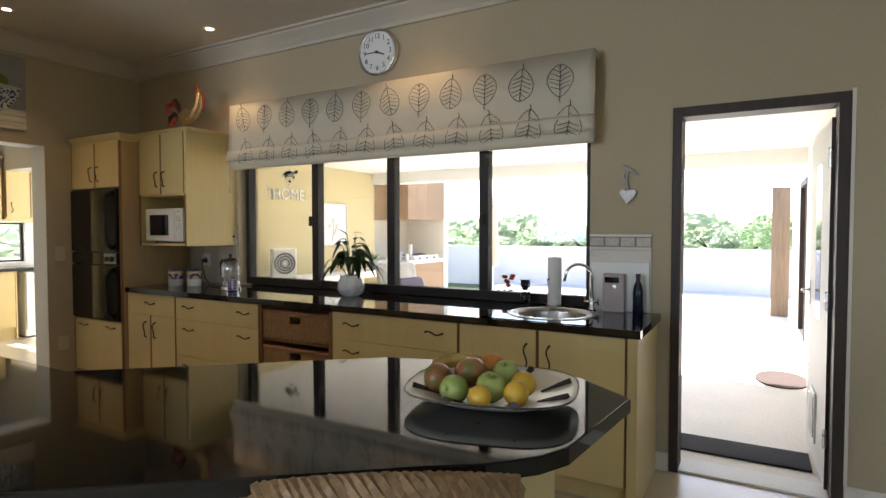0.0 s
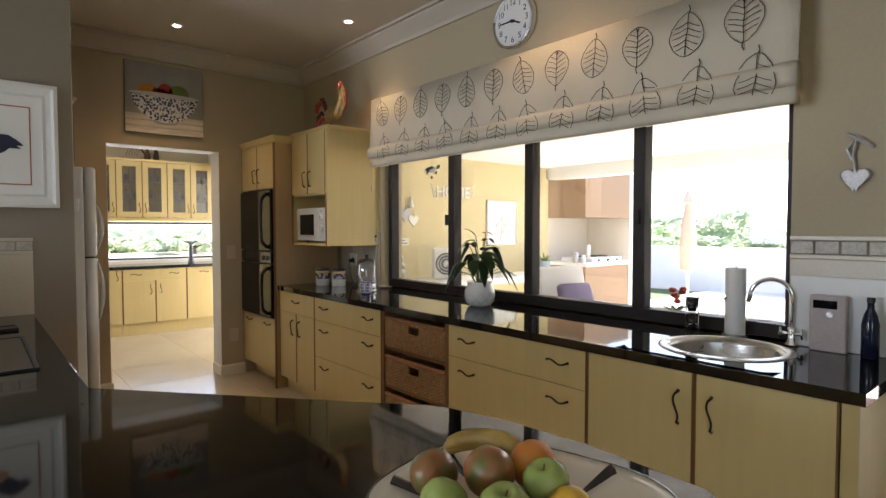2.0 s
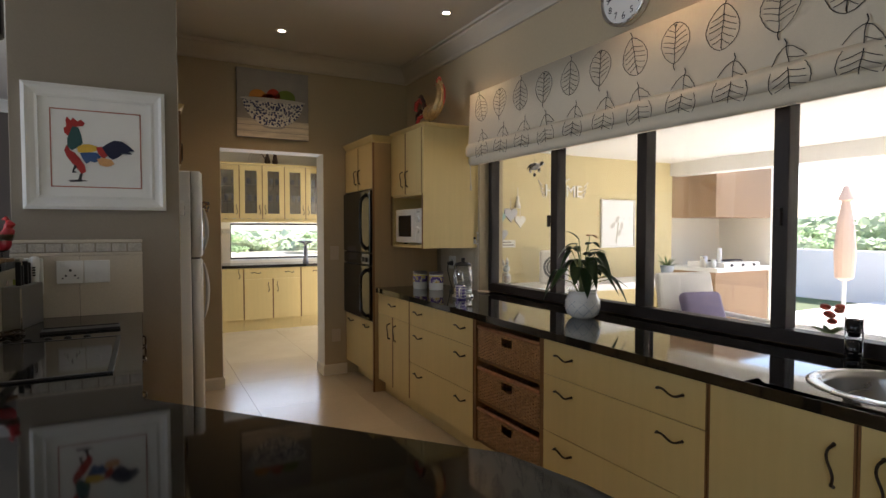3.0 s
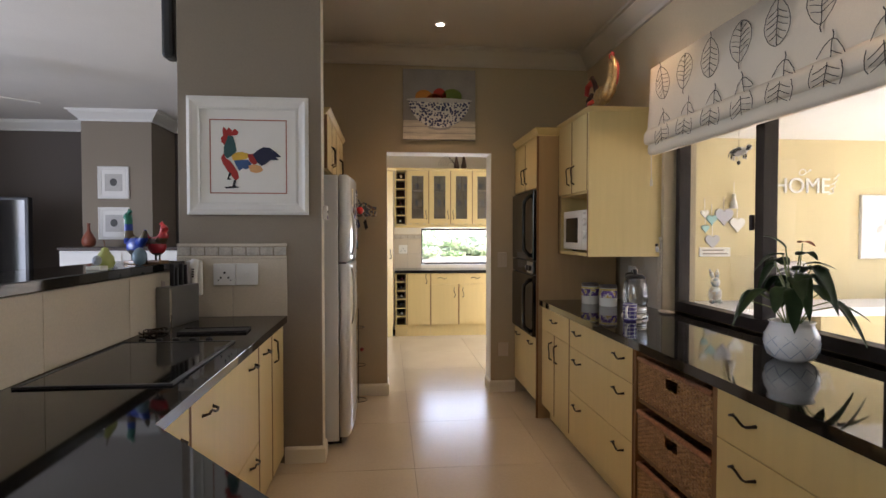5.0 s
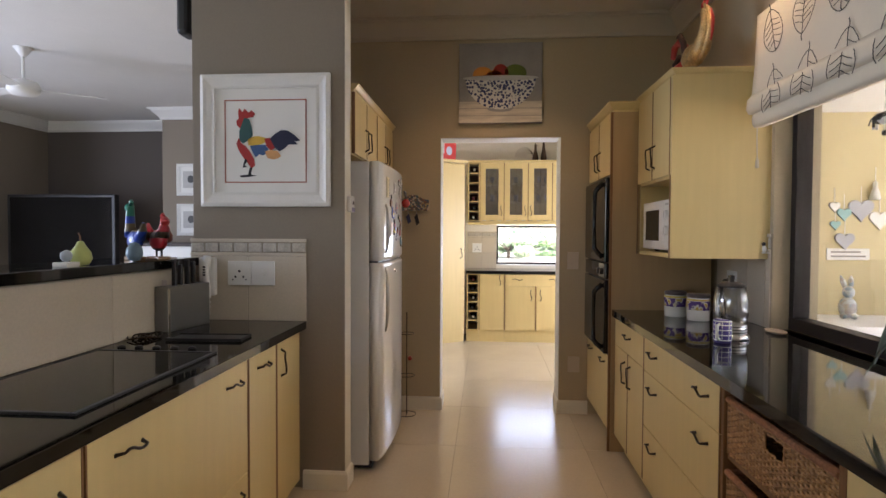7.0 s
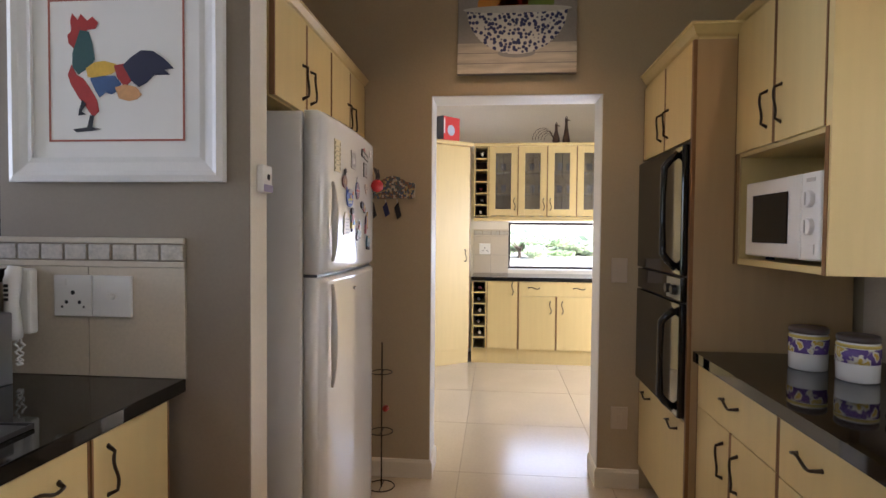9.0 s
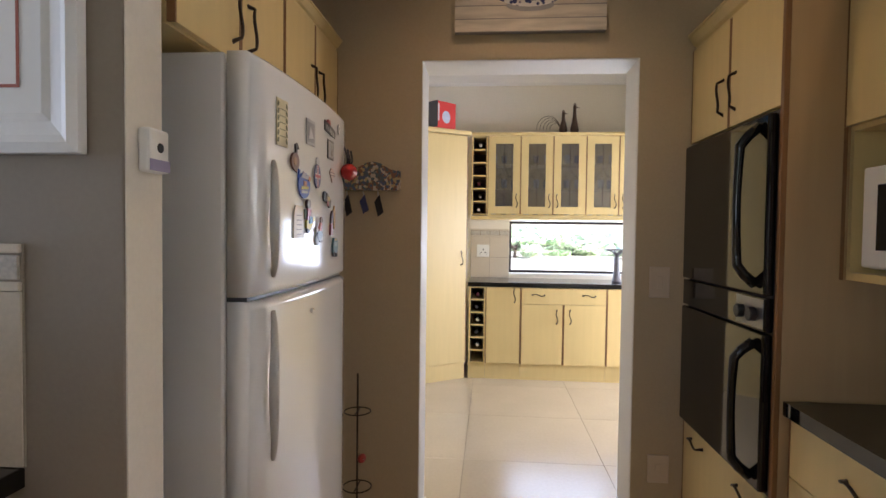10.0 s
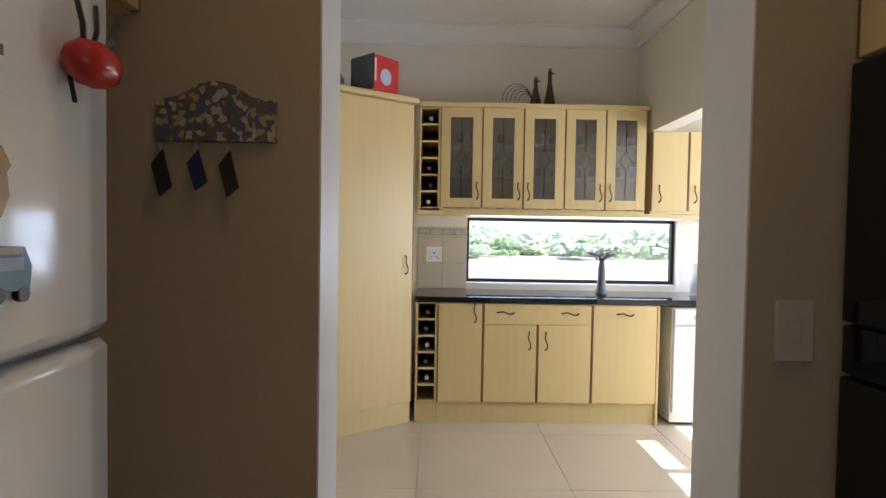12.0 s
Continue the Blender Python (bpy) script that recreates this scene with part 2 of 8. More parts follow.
def cyl(r, z0, z1, at=(0, 0), r2=None, seg=24, bevel=0.0, bm=None, m=None):
    own = bmesh.new()
    bmesh.ops.create_cone(own, cap_ends=True, segments=seg, radius1=r, radius2=r if r2 is None else r2, depth=z1 - z0)
    bmesh.ops.translate(own, vec=(at[0], at[1], (z0 + z1) / 2), verts=own.verts)
    if bevel:
        rim = [e for e in own.edges if len(e.link_faces) == 2 and any(len(f.verts) > 4 for f in e.link_faces)]
        bmesh.ops.bevel(own, geom=rim, offset=bevel, segments=2, affect="EDGES", profile=0.5)
    return merge(bm, own, m)


def lathe(profile, seg=32, bm=None, m=None, squash=(1, 1), ring=False):
    """A turned shape from (radius, height) pairs."""
    own = bmesh.new()
    rings = []
    for r, z in profile:
        rings.append([own.verts.new((max(r, 1e-4) * math.cos(2 * math.pi * i / seg) * squash[0], max(r, 1e-4) * math.sin(2 * math.pi * i / seg) * squash[1], z)) for i in range(seg)])
    for a, b in list(zip(rings, rings[1:])) + ([(rings[-1], rings[0])] if ring else []):
        for i in range(seg):
            own.faces.new((a[i], a[(i + 1) % seg], b[(i + 1) % seg], b[i]))
    if not ring:
        own.faces.new(rings[0])
        own.faces.new(rings[-1])
    return merge(bm, own, m)


def tube(points, r, seg=8, bm=None, m=None, closed=False):
    """A round bar along points; r is a number or one for each point."""
    own = bmesh.new()
    pts = [Vector(p) for p in points]
    rings = []
    for i, p in enumerate(pts):
        if closed:
            d = pts[(i + 1) % len(pts)] - pts[i - 1]
        else:
            d = pts[min(i + 1, len(pts) - 1)] - pts[max(i - 1, 0)]
        d = d.normalized() if d.length > 1e-9 else Vector((0, 0, 1))
        u = d.orthogonal().normalized() if not rings else (ref - d * ref.dot(d)).normalized()
        ref = u
        v = d.cross(u)
        rad = r[i] if isinstance(r, (list, tuple)) else r
        rings.append([own.verts.new(p + (u * math.cos(2 * math.pi * k / seg) + v * math.sin(2 * math.pi * k / seg)) * rad) for k in range(seg)])
    pairs = list(zip(rings, rings[1:])) + ([(rings[-1], rings[0])] if closed else [])
    for a, b in pairs:
        for k in range(seg):
            own.faces.new((a[k], a[(k + 1) % seg], b[(k + 1) % seg], b[k]))
    if not closed:
        own.faces.new(rings[0])
        own.faces.new(rings[-1])
    return merge(bm, own, m)


def ball(r, at=(0, 0, 0), squash=(1, 1, 1), bm=None, sub=3, m=None):
    own = bmesh.new()
    bmesh.ops.create_icosphere(own, subdivisions=sub, radius=r)
    bmesh.ops.scale(own, vec=squash, verts=own.verts)
    bmesh.ops.translate(own, vec=at, verts=own.verts)
    return merge(bm, own, m)


def prism(outline, z0, z1, bm=None, m=None, bevel=0.0):
    """A flat plate with this outline (x, y), from z0 to z1."""
    own = bmesh.new()
    low = [own.verts.new((x, y, z0)) for x, y in outline]
    high = [own.verts.new((x, y, z1)) for x, y in outline]
    n = len(outline)
    own.faces.new(low[::-1])
    top = own.faces.new(high)
    for i in range(n):
        own.faces.new((low[i], low[(i + 1) % n], high[(i + 1) % n], high[i]))
    if bevel:
        bmesh.ops.bevel(own, geom=list(top.edges), offset=bevel, segments=2, affect="EDGES", profile=0.5)
    return merge(bm, own, m)


def pierced(axis, p0, p1, a0, a1, z0, z1, holes=()):
    """A wall from p0 to p1 along its axis of thickness ('x' or 'y'), from a0 to a1, with holes (a0, a1, z0, z1) right through it."""
    ca = sorted({a0, a1, *[v for h in holes for v in h[:2] if a0 < v < a1]})
    cz = sorted({z0, z1, *[v for h in holes for v in h[2:] if z0 < v < z1]})

    def solid(i, j):
        if not (0 <= i < len(ca) - 1 and 0 <= j < len(cz) - 1):
            return False
        a, z = (ca[i] + ca[i + 1]) / 2, (cz[j] + cz[j + 1]) / 2
        return not any(h[0] < a < h[1] and h[2] < z < h[3] for h in holes)

    bm, seen = bmesh.new(), {}

    def vert(p, a, z):
        key = (p, a, z)
        if key not in seen:
            seen[key] = bm.verts.new((p, a, z) if axis == "x" else (a, p, z))
        return seen[key]

    for i in range(len(ca) - 1):
        for j in range(len(cz) - 1):
            if not solid(i, j):
                continue
            a, b, c, d = ca[i], ca[i + 1], cz[j], cz[j + 1]
            for p in (p0, p1):
                bm.faces.new((vert(p, a, c), vert(p, b, c), vert(p, b, d), vert(p, a, d)))
            for di, dj, e in ((-1, 0, ((a, c), (a, d))), (1, 0, ((b, c), (b, d))), (0, -1, ((a, c), (b, c))), (0, 1, ((a, d), (b, d)))):
                if not solid(i + di, j + dj):
                    (e0, f0), (e1, f1) = e
                    bm.faces.new((vert(p0, e0, f0), vert(p0, e1, f1), vert(p1, e1, f1), vert(p1, e0, f0)))
    return bm


def run(profile, path, bm=None):
    """A moulding: profile (out, up) swept along a path of (x, y, z) corners; 'out' is to the left of the way."""
    own = bmesh.new()
    pts = [Vector(p) for p in path]
    rings = []
    for i, p in enumerate(pts):
        d0 = (pts[i] - pts[i - 1]).normalized() if i else None
        d1 = (pts[i + 1] - pts[i]).normalized() if i < len(pts) - 1 else None
        n0 = Vector((-d0.y, d0.x, 0)) if d0 else None
        n1 = Vector((-d1.y, d1.x, 0)) if d1 else None
        if n0 and n1:
            out = (n0 + n1) / max(0.2, 1 + n0.dot(n1))
        else:
            out = n0 or n1
        rings.append([own.verts.new(p + out * a + Vector((0, 0, b))) for a, b in profile])
    k = len(profile)
    for a, b in zip(rings, rings[1:]):
        for i in range(k):
            own.faces.new((a[i], a[(i + 1) % k], b[(i + 1) % k], b[i]))
    own.faces.new(rings[0])
    own.faces.new(rings[-1])
    return merge(bm, own)

# ---- structure ----
WIN_Y, DOOR_X, CEIL = 3.385, -5.33, 3.0
BACK_X = -8.65                       # far wall of the scullery

struct("wall_north", pierced("y", WIN_Y, WIN_Y + 0.22, -5.55, 3.0, 0, CEIL, ((-3.925, -0.825, 0.905, 2.12), (-0.362, 0.462, 0.0, 2.075))), "wall", "beige painted kitchen wall with a wide window and an outside door", "wall")
struct("wall_doorway", pierced("x", DOOR_X - 0.22, DOOR_X, 0.40, WIN_Y, 0, CEIL, ((1.60, 2.518, 0.0, 2.115),)), "wall", "beige painted wall with an open doorway to the scullery", "wall")
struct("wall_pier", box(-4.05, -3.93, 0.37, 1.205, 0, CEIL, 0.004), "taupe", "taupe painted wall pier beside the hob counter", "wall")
struct("trim", pierced("x", DOOR_X - 0.222, DOOR_X - 0.004, 1.597, 2.521, 0.10, 2.118, ((1.604, 2.514, 0.10, 2.111),)), "white", "white painted lining of the doorway", "trim")
# thin cream panel on the pier's end; its pale colour also carries window light
struct("pier_end", box(-4.048, -3.932, 1.2055, 1.2085, 0.10, CEIL), "cream_wall", "cream end of the wall pier, window light in its colour", "wall")
struct("wall_fridge_recess", box(-5.33, -4.05, 0.37, 0.50, 0, CEIL), "wall", "plain painted wall behind the refrigerator", "wall")
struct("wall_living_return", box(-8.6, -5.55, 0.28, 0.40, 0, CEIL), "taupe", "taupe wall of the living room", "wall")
struct("wall_bar", box(-3.93, -1.25, 0.20, 0.375, 0, 1.198), "wall", "low wall that carries the breakfast bar", "wall")
# living room
struct("wall_television", pierced("x", -9.1, -8.9, -5.2, 0.4, 0, CEIL), "taupe_dark", "dark taupe living room wall behind the television", "wall")
struct("wall_chimney_breast", box(-8.9, -8.1, -2.315, -1.45, 0, CEIL), "taupe", "taupe chimney breast with two framed prints", "wall")
struct("wall_south", pierced("y", -5.4, -5.2, -9.1, 3.0, 0, CEIL, ((-5.5, -4.9, 1.35, 2.2), (-4.4, -1.8, 0.3, 2.45))), "taupe", "taupe living room wall with a wide glazed opening", "wall")
struct("wall_east", pierced("x", 3.0, 3.2, -5.4, 3.52, 0, CEIL, ((-3.8, -0.6, 0.4, 2.4),)), "taupe", "taupe wall with a window", "wall")
struct("wall_living_corner", box(-8.9, -5.75, -5.2, -4.585, 0, CEIL), "taupe", "taupe wall at the living room's corner", "wall")
# scullery
struct("wall_scullery_west", pierced("x", BACK_X - 0.2, BACK_X, 0.3, 5.2, 0, CEIL, ((2.10, 3.83, 0.945, 1.49),)), "cream_wall", "cream wall of the scullery with a low strip window", "wall")
struct("wall_scullery_south", box(BACK_X, -5.55, 0.42, 0.55, 0, CEIL), "cream_wall", "cream scullery wall", "wall")
struct("wall_scullery_north", pierced("y", 3.46, 3.60, BACK_X, -5.55, 0, CEIL, ((BACK_X, -6.5, 0, 2.15),)), "cream_wall", "cream scullery wall with a wide opening to the laundry", "wall")
struct("wall_laundry_north", pierced("y", 5.2, 5.26, BACK_X - 0.2, -5.70, 0, CEIL, ((-7.79, -7.36, 1.93, 2.12), (-7.29, -6.6, 1.93, 2.12), (-8.2, -6.2, 1.0, 1.75))), "cream_wall", "cream laundry wall with a window and a transom", "wall")
struct("wall_laundry_east", box(-5.86, -5.70, 3.60, 5.2, 0, CEIL), "cream_wall", "cream laundry wall", "wall")
struct("wall_scullery_east", pierced("x", -5.556, -5.551, 0.55, 3.46, 0, CEIL, ((1.60, 2.518, 0.0, 2.115),)), "cream_wall", "cream paint on the scullery side of the doorway wall", "wall")
struct("ceiling", box(-9.1, 3.2, -5.4, 0.37, CEIL, CEIL + 0.12), "ceiling", "flat white painted living room ceiling", "ceiling")
# own slab, so that the kitchen's dimmer light can be coloured in
struct("ceiling_kitchen", box(-5.44, 3.2, 0.37, 3.64, CEIL, CEIL + 0.12), "ceiling_dimmed", "flat kitchen ceiling, its weaker light put into the cream colour", "ceiling")
struct("ceiling_scullery", box(-9.1, -5.44, 0.37, 5.4, CEIL, CEIL + 0.12), "ceiling", "flat white painted scullery ceiling", "ceiling")

# floors: grout bed, with the tiles on it
struct("floor", box(-9.1, 3.2, -5.4, 3.60, -0.12, -0.004), "grout", "cream tiled floor with thin joints", "floor")
floor_ob = bpy.data.objects["floor"]
struct("floor_laundry", box(-8.85, -5.7, 3.60, 5.2, -0.12, -0.002), "tile", "cream tiled laundry floor", "floor")

COVE = ((0, 0), (0.0, -0.14), (0.02, -0.14), (0.025, -0.115), (0.06, -0.075), (0.10, -0.035), (0.105, -0.02), (0.13, -0.02), (0.13, 0))
# same cornice as elsewhere; only the shade in its colour differs
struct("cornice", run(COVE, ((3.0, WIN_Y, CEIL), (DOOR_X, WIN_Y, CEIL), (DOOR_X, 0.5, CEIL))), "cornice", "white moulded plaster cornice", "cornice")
struct("cornice_living", run(COVE, ((-5.55, 0.28, CEIL), (-8.9, 0.28, CEIL), (-8.9, -1.45, CEIL), (-8.1, -1.45, CEIL), (-8.1, -2.315, CEIL), (-8.9, -2.315, CEIL), (-8.9, -4.585, CEIL), (-5.75, -4.585, CEIL), (-5.75, -5.2, CEIL), (3.0, -5.2, CEIL))), "white", "white moulded plaster cornice", "cornice")
struct("cornice_scullery", run(COVE, ((-5.556, 3.46, CEIL), (BACK_X, 3.46, CEIL), (BACK_X, 0.55, CEIL))), "white", "white moulded plaster cornice", "cornice")
SKIRT = ((0, 0), (0.018, 0), (0.018, 0.085), (0.010, 0.10), (0, 0.10))
sk = run(SKIRT, ((-0.363, WIN_Y, 0), (-0.43, WIN_Y, 0)))
run(SKIRT, ((3.0, WIN_Y, 0), (0.464, WIN_Y, 0)), sk)
run(SKIRT, ((DOOR_X, 2.735, 0), (DOOR_X, 2.52, 0), (DOOR_X - 0.22, 2.52, 0)), sk)
run(SKIRT, ((DOOR_X - 0.22, 1.60, 0), (DOOR_X, 1.60, 0), (DOOR_X, 0.5, 0)), sk)
run(SKIRT, ((-4.05, 1.206, 0), (-3.93, 1.206, 0), (-3.93, 0.98, 0)), sk)
struct("baseboard", sk, "cream_wall", "cream painted skirting along the walls", "baseboard")

# ---- outdoors ----
PWX = -5.63                         # face of the patio's west wall
struct("ground", box(-400, 400, -400, 400, -0.40, -0.13), "grass", "lawn that runs to the horizon", "ground")
struct("dry_ground", box(-60, -8.9, -30, 30, -0.13, -0.11), "sand", "pale dry ground in full sun", "ground")
struct("patio_paving", box(-5.69, 6.0, 3.606, 14.0, -0.13, -0.02), "patio_floor", "pale patio paving in strong daylight", "pavement")
struct("patio_wall_west", box(-5.69, PWX, 3.606, 7.7, -0.1, 2.34), "yellow_wall", "yellow plastered patio wall", "wall")
struct("patio_wall_east", pierced("x", 0.56, 0.80, 3.606, 10.5, -0.1, 2.34, ((5.72, 6.72, 0.12, 2.02), (7.6, 8.6, 0.1, 2.0))), "cream_wall", "cream plastered patio wall with doorways", "wall")
struct("patio_ceiling", box(-5.69, 0.8, 3.606, 7.9, 2.34, 2.46), "white", "white boarded patio ceiling", "ceiling")
struct("patio_beam", box(PWX, 0.56, 7.65, 7.9, 2.16, 2.34), "white", "white painted patio beam", "beam")

# ---- kitchen cabinets ----
# local axes of a cabinet: x along its front, y into its depth, z up; the front plane is y = 0
def handle_mesh(length=0.115, upright=False):
    pts = []
    for i in range(13):
        u = i / 12
        a = (u - 0.5) * length
        w = 0.009 * math.sin(2 * math.pi * u)
        out = -0.022 if 0 < i < 12 else 0.0
        pts.append((w, out, a) if upright else (a, out, w))
    rr = [0.0045 if 0 < i < 12 else 0.006 for i in range(13)]
    bm = tube(pts, rr, 6)
    for s in (0, -1):
        p = pts[s]
        ball(0.0075, (p[0], -0.001, p[2]), (1, 0.5, 1), bm, 1)
    me = mesh(bm, "handle")
    me.materials.append(M["handle"])
    for p in me.polygons:
        p.use_smooth = True
    return me


HANDLE = {False: handle_mesh(), True: handle_mesh(0.125, True)}


def handle(parent, x, z, upright=False, y=0.0):
    ob = new("handle", HANDLE[upright])
    ob.parent = parent
    ob.location = (x, y, z)
    return tagged(ob, "dark bronze wavy bar handle")


def front(unit, name, x0, x1, z0, z1, handles=(), sides=True):
    """A door or drawer front with brown solid edging up both sides and its handles."""
    g = 0.0018
    ob = part(name, box(x0 + g + 0.007, x1 - g - 0.007, -0.018, 0.0, z0 + g, z1 - g, 0.0015), "maple", unit)
    for e in (x0 + g, x1 - g - 0.007):
        part("edging", box(e, e + 0.007, -0.0185, 0, z0 + g, z1 - g), "edge", ob, "brown timber edge strip")
    for x, z, up in handles:
        handle(ob, x, z, up, -0.018)
    return ob


def cabinet(name, at, w, depth, z0, z1, rz, label, category, fronts, group="", plinth=None, recess=0.05):
    unit = thing(name, at, label, category, group, rz)
    part("body", box(0.001, w - 0.001, 0.002, depth, z0, z1), "maple", unit)
    if plinth:
        part("plinth", box(0.001, w - 0.001, recess, recess + 0.016, 0.0, z0 - 0.002), "maple", unit)
    for f in fronts:
        front(unit, *f)
    return unit


BASE_TOP, WORK = 0.863, 0.905
FY, DEPTH = 2.783, 0.58
G = "kitchen base cabinets"


def drawers3(x0, x1, inset=0.16):
    w = x1 - x0
    hs = [inset, w - inset] if w > 0.8 else [w / 2]
    return [("drawer_front", 0, w, a, b, [(x, b - 0.07, False) for x in hs]) for a, b in ((0.685, 0.86), (0.402, 0.685), (0.118, 0.402))]


u = -3.935 + 4.575
cabinet("base_cabinet", (-4.575, FY, 0), u, DEPTH, 0.115, BASE_TOP, 0, "pale maple base cabinet with one drawer over two doors", "cabinet",
        [("drawer_front", 0, u, 0.69, 0.86, [(u / 2, 0.79, False)]),
         ("door", 0, u / 2, 0.118, 0.69, [(u / 2 - 0.06, 0.57, True)]), ("door", u / 2, u, 0.118, 0.69, [(u / 2 + 0.06, 0.57, True)])], G, True)
cabinet("drawer_cabinet", (-3.935, FY, 0), 0.935, DEPTH, 0.115, BASE_TOP, 0, "pale maple base cabinet with three deep drawers", "cabinet", drawers3(-3.935, -3.0), G, True)
cabinet("drawer_cabinet", (-2.335, FY, 0), 0.93, DEPTH, 0.115, BASE_TOP, 0, "pale maple base cabinet with three wide drawers", "cabinet", drawers3(-2.335, -1.405), G, True)
cabinet("sink_cabinet", (-1.405, FY, 0), 0.925, DEPTH, 0.115, 0.70, 0, "pale maple sink cabinet with two plain doors", "cabinet",
        [("door", 0, 0.47, 0.118, 0.86, [(0.41, 0.72, True)]), ("door", 0.47, 0.925, 0.118, 0.86, [(0.535, 0.72, True)])], G, True)
tagged(part("end_panel", box(-0.478, -0.43, 2.768, 3.38, 0.0, BASE_TOP, 0.002), "maple"), "pale maple end panel of the counter run", "cabinet panel", G)

# basket unit: an open frame, with three wicker baskets standing on its shelves
bu = thing("basket_cabinet", (-3.0, FY, 0), "open timber cabinet frame for three wicker baskets", "cabinet", G)
for a, b in ((0.0, 0.022), (0.641, 0.663)):
    part("side_panel", box(a, b, -0.015, DEPTH, 0.115, BASE_TOP, 0.001), "edge", bu)
# back coloured near-black, as the deep shade round the baskets
part("back_panel", box(0.022, 0.638, DEPTH - 0.012, DEPTH, 0.115, BASE_TOP), "basket_shade", bu)
for z in (0.115, 0.362, 0.612):
    part("shelf", box(0.022, 0.638, 0.0, DEPTH - 0.012, z, z + 0.016), "edge", bu)
part("plinth", box(0, 0.663, 0.05, 0.066, 0, 0.113), "maple", bu)


def basket(at, w, d, h, label, group, material="wicker"):
    """A woven basket: uprights with canes that pass in front of and behind them, a thick rim and a hand hole."""
    t = thing("wicker_basket", at, label, "basket", group)
    for side, (ox, oy, ang, ln) in enumerate(((0, 0, 0, w), (0, d, 0, w), (0, 0, 90, d), (w, 0, 90, d))):
        n = max(8, int(ln / 0.022))
        bm = bmesh.new()
        rows = int(h / 0.0092)
        hole = side == 0
        for r in range(rows):
            z = 0.006 + r * 0.0092
            for a, b in (((0.0, ln * 0.41), (ln * 0.59, ln)) if hole and 0.58 * h < z < 0.84 * h else ((0.0, ln),)):
                k = max(4, int((b - a) / 0.011))
                tube([(a + (b - a) * i / k, 0.0045 * math.sin(math.pi * ((a + (b - a) * i / k) / 0.022 + r)), z) for i in range(k + 1)], 0.0042, 4, bm)
        for i in range(n + 1):
            x = ln * i / n
            if hole and 0.41 * ln < x < 0.59 * ln:
                tube([(x, 0, 0), (x, 0, 0.57 * h)], 0.004, 4, bm)
            else:
                tube([(x, 0, 0), (x, 0, h)], 0.004, 4, bm)
        ob = part("woven_side", bm, "wicker_weave" if material == "wicker" else material, t)
        part("rim", tube([(0, 0, h), (ln, 0, h)], 0.012, 8), material, ob)
        ob.matrix_local = pose(ox, oy, 0, 0, 0, ang)
    part("base", box(0, w, 0, d, 0, 0.008), material, t)
    return t


bk = basket((-2.968, FY - 0.004, 0.634), 0.60, 0.46, 0.185, "woven brown wicker basket with a hand hole", "wicker baskets")
for z in (0.384, 0.137):
    copy_thing(bk, pose(-2.968, FY - 0.004, z))

# oven tower
tw = 0.735
tower = cabinet("oven_tower", (-5.328, 2.748, 0), tw, 0.60, 0.13, 2.14, 0, "tall pale maple cabinet around the double oven", "cabinet",
                [("door", 0.0, tw / 2, 1.752, 2.135, [(tw / 2 - 0.05, 1.87, True)]), ("door", tw / 2, tw, 1.752, 2.135, [(tw / 2 + 0.05, 1.87, True)]),
                 ("drawer_front", 0, tw, 0.135, 0.60, [(0.16, 0.55, False), (tw - 0.16, 0.55, False)])], "", True, 0.10)
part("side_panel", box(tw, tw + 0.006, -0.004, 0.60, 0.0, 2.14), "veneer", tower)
part("side_edge", box(tw - 0.012, tw + 0.007, -0.02, -0.0045, 0.0, 2.14, 0.002), "edge", tower)
CROWN = ((0, 0), (0, 0.012), (-0.012, 0.02), (-0.03, 0.05), (-0.035, 0.05), (-0.035, 0.06), (0.03, 0.06), (0.03, 0))
part("cornice", run([(-a, b) for a, b in CROWN], ((0.0, -0.005, 2.14), (tw + 0.005, -0.005, 2.14), (tw + 0.005, 0.16, 2.14))[::-1]), "maple", tower)

oven = thing("double_oven", (-5.328, 2.748, 0), "built-in black glass double oven with long handles", "oven")
part("body", box(0.05, tw - 0.05, 0.0025, 0.012, 0.63, 1.72), "black", oven)
part("surround", box(0.012, tw - 0.014, -0.014, 0.0, 0.602, 1.748, 0.004), "black", oven)
for nm, a, b in (("oven_door", 0.615, 1.085), ("oven_door", 1.20, 1.735)):
    dr = part(nm, box(0.022, tw - 0.024, -0.044, -0.0145, a, b, 0.006), "black_gloss", oven)
    hp = []
    for i in range(17):
        v = i / 16
        hp.append((tw - 0.075 - 0.02 * math.sin(math.pi * v), -0.046 - 0.052 * min(1, 3.2 * math.sin(math.pi * v)), a + 0.03 + (b - a - 0.06) * v))
    part("handle", tube(hp, [0.017 - 0.004 * math.sin(math.pi * i / 16) for i in range(17)], 8), "black_gloss", dr, "glossy black bowed handle", True)
pan = part("control_panel", box(0.022, tw - 0.024, -0.040, -0.0145, 1.092, 1.193, 0.004), "black_gloss", oven)
part("trim", box(tw - 0.21, tw - 0.03, -0.0418, -0.0402, 1.10, 1.188, 0.0004), "dull_steel", pan, "brushed steel control plate")
for x in (tw - 0.16, tw - 0.08):
    part("knob", cyl(0.021, 0, 0.022, seg=20, bevel=0.003, m=pose(x, -0.042, 1.14, 90)), "black", pan)

# upper cabinet with the microwave niche
uc = thing("wall_cabinet", (-4.59, 2.912, 0), "pale maple wall cabinet with two doors over an open niche", "cabinet")
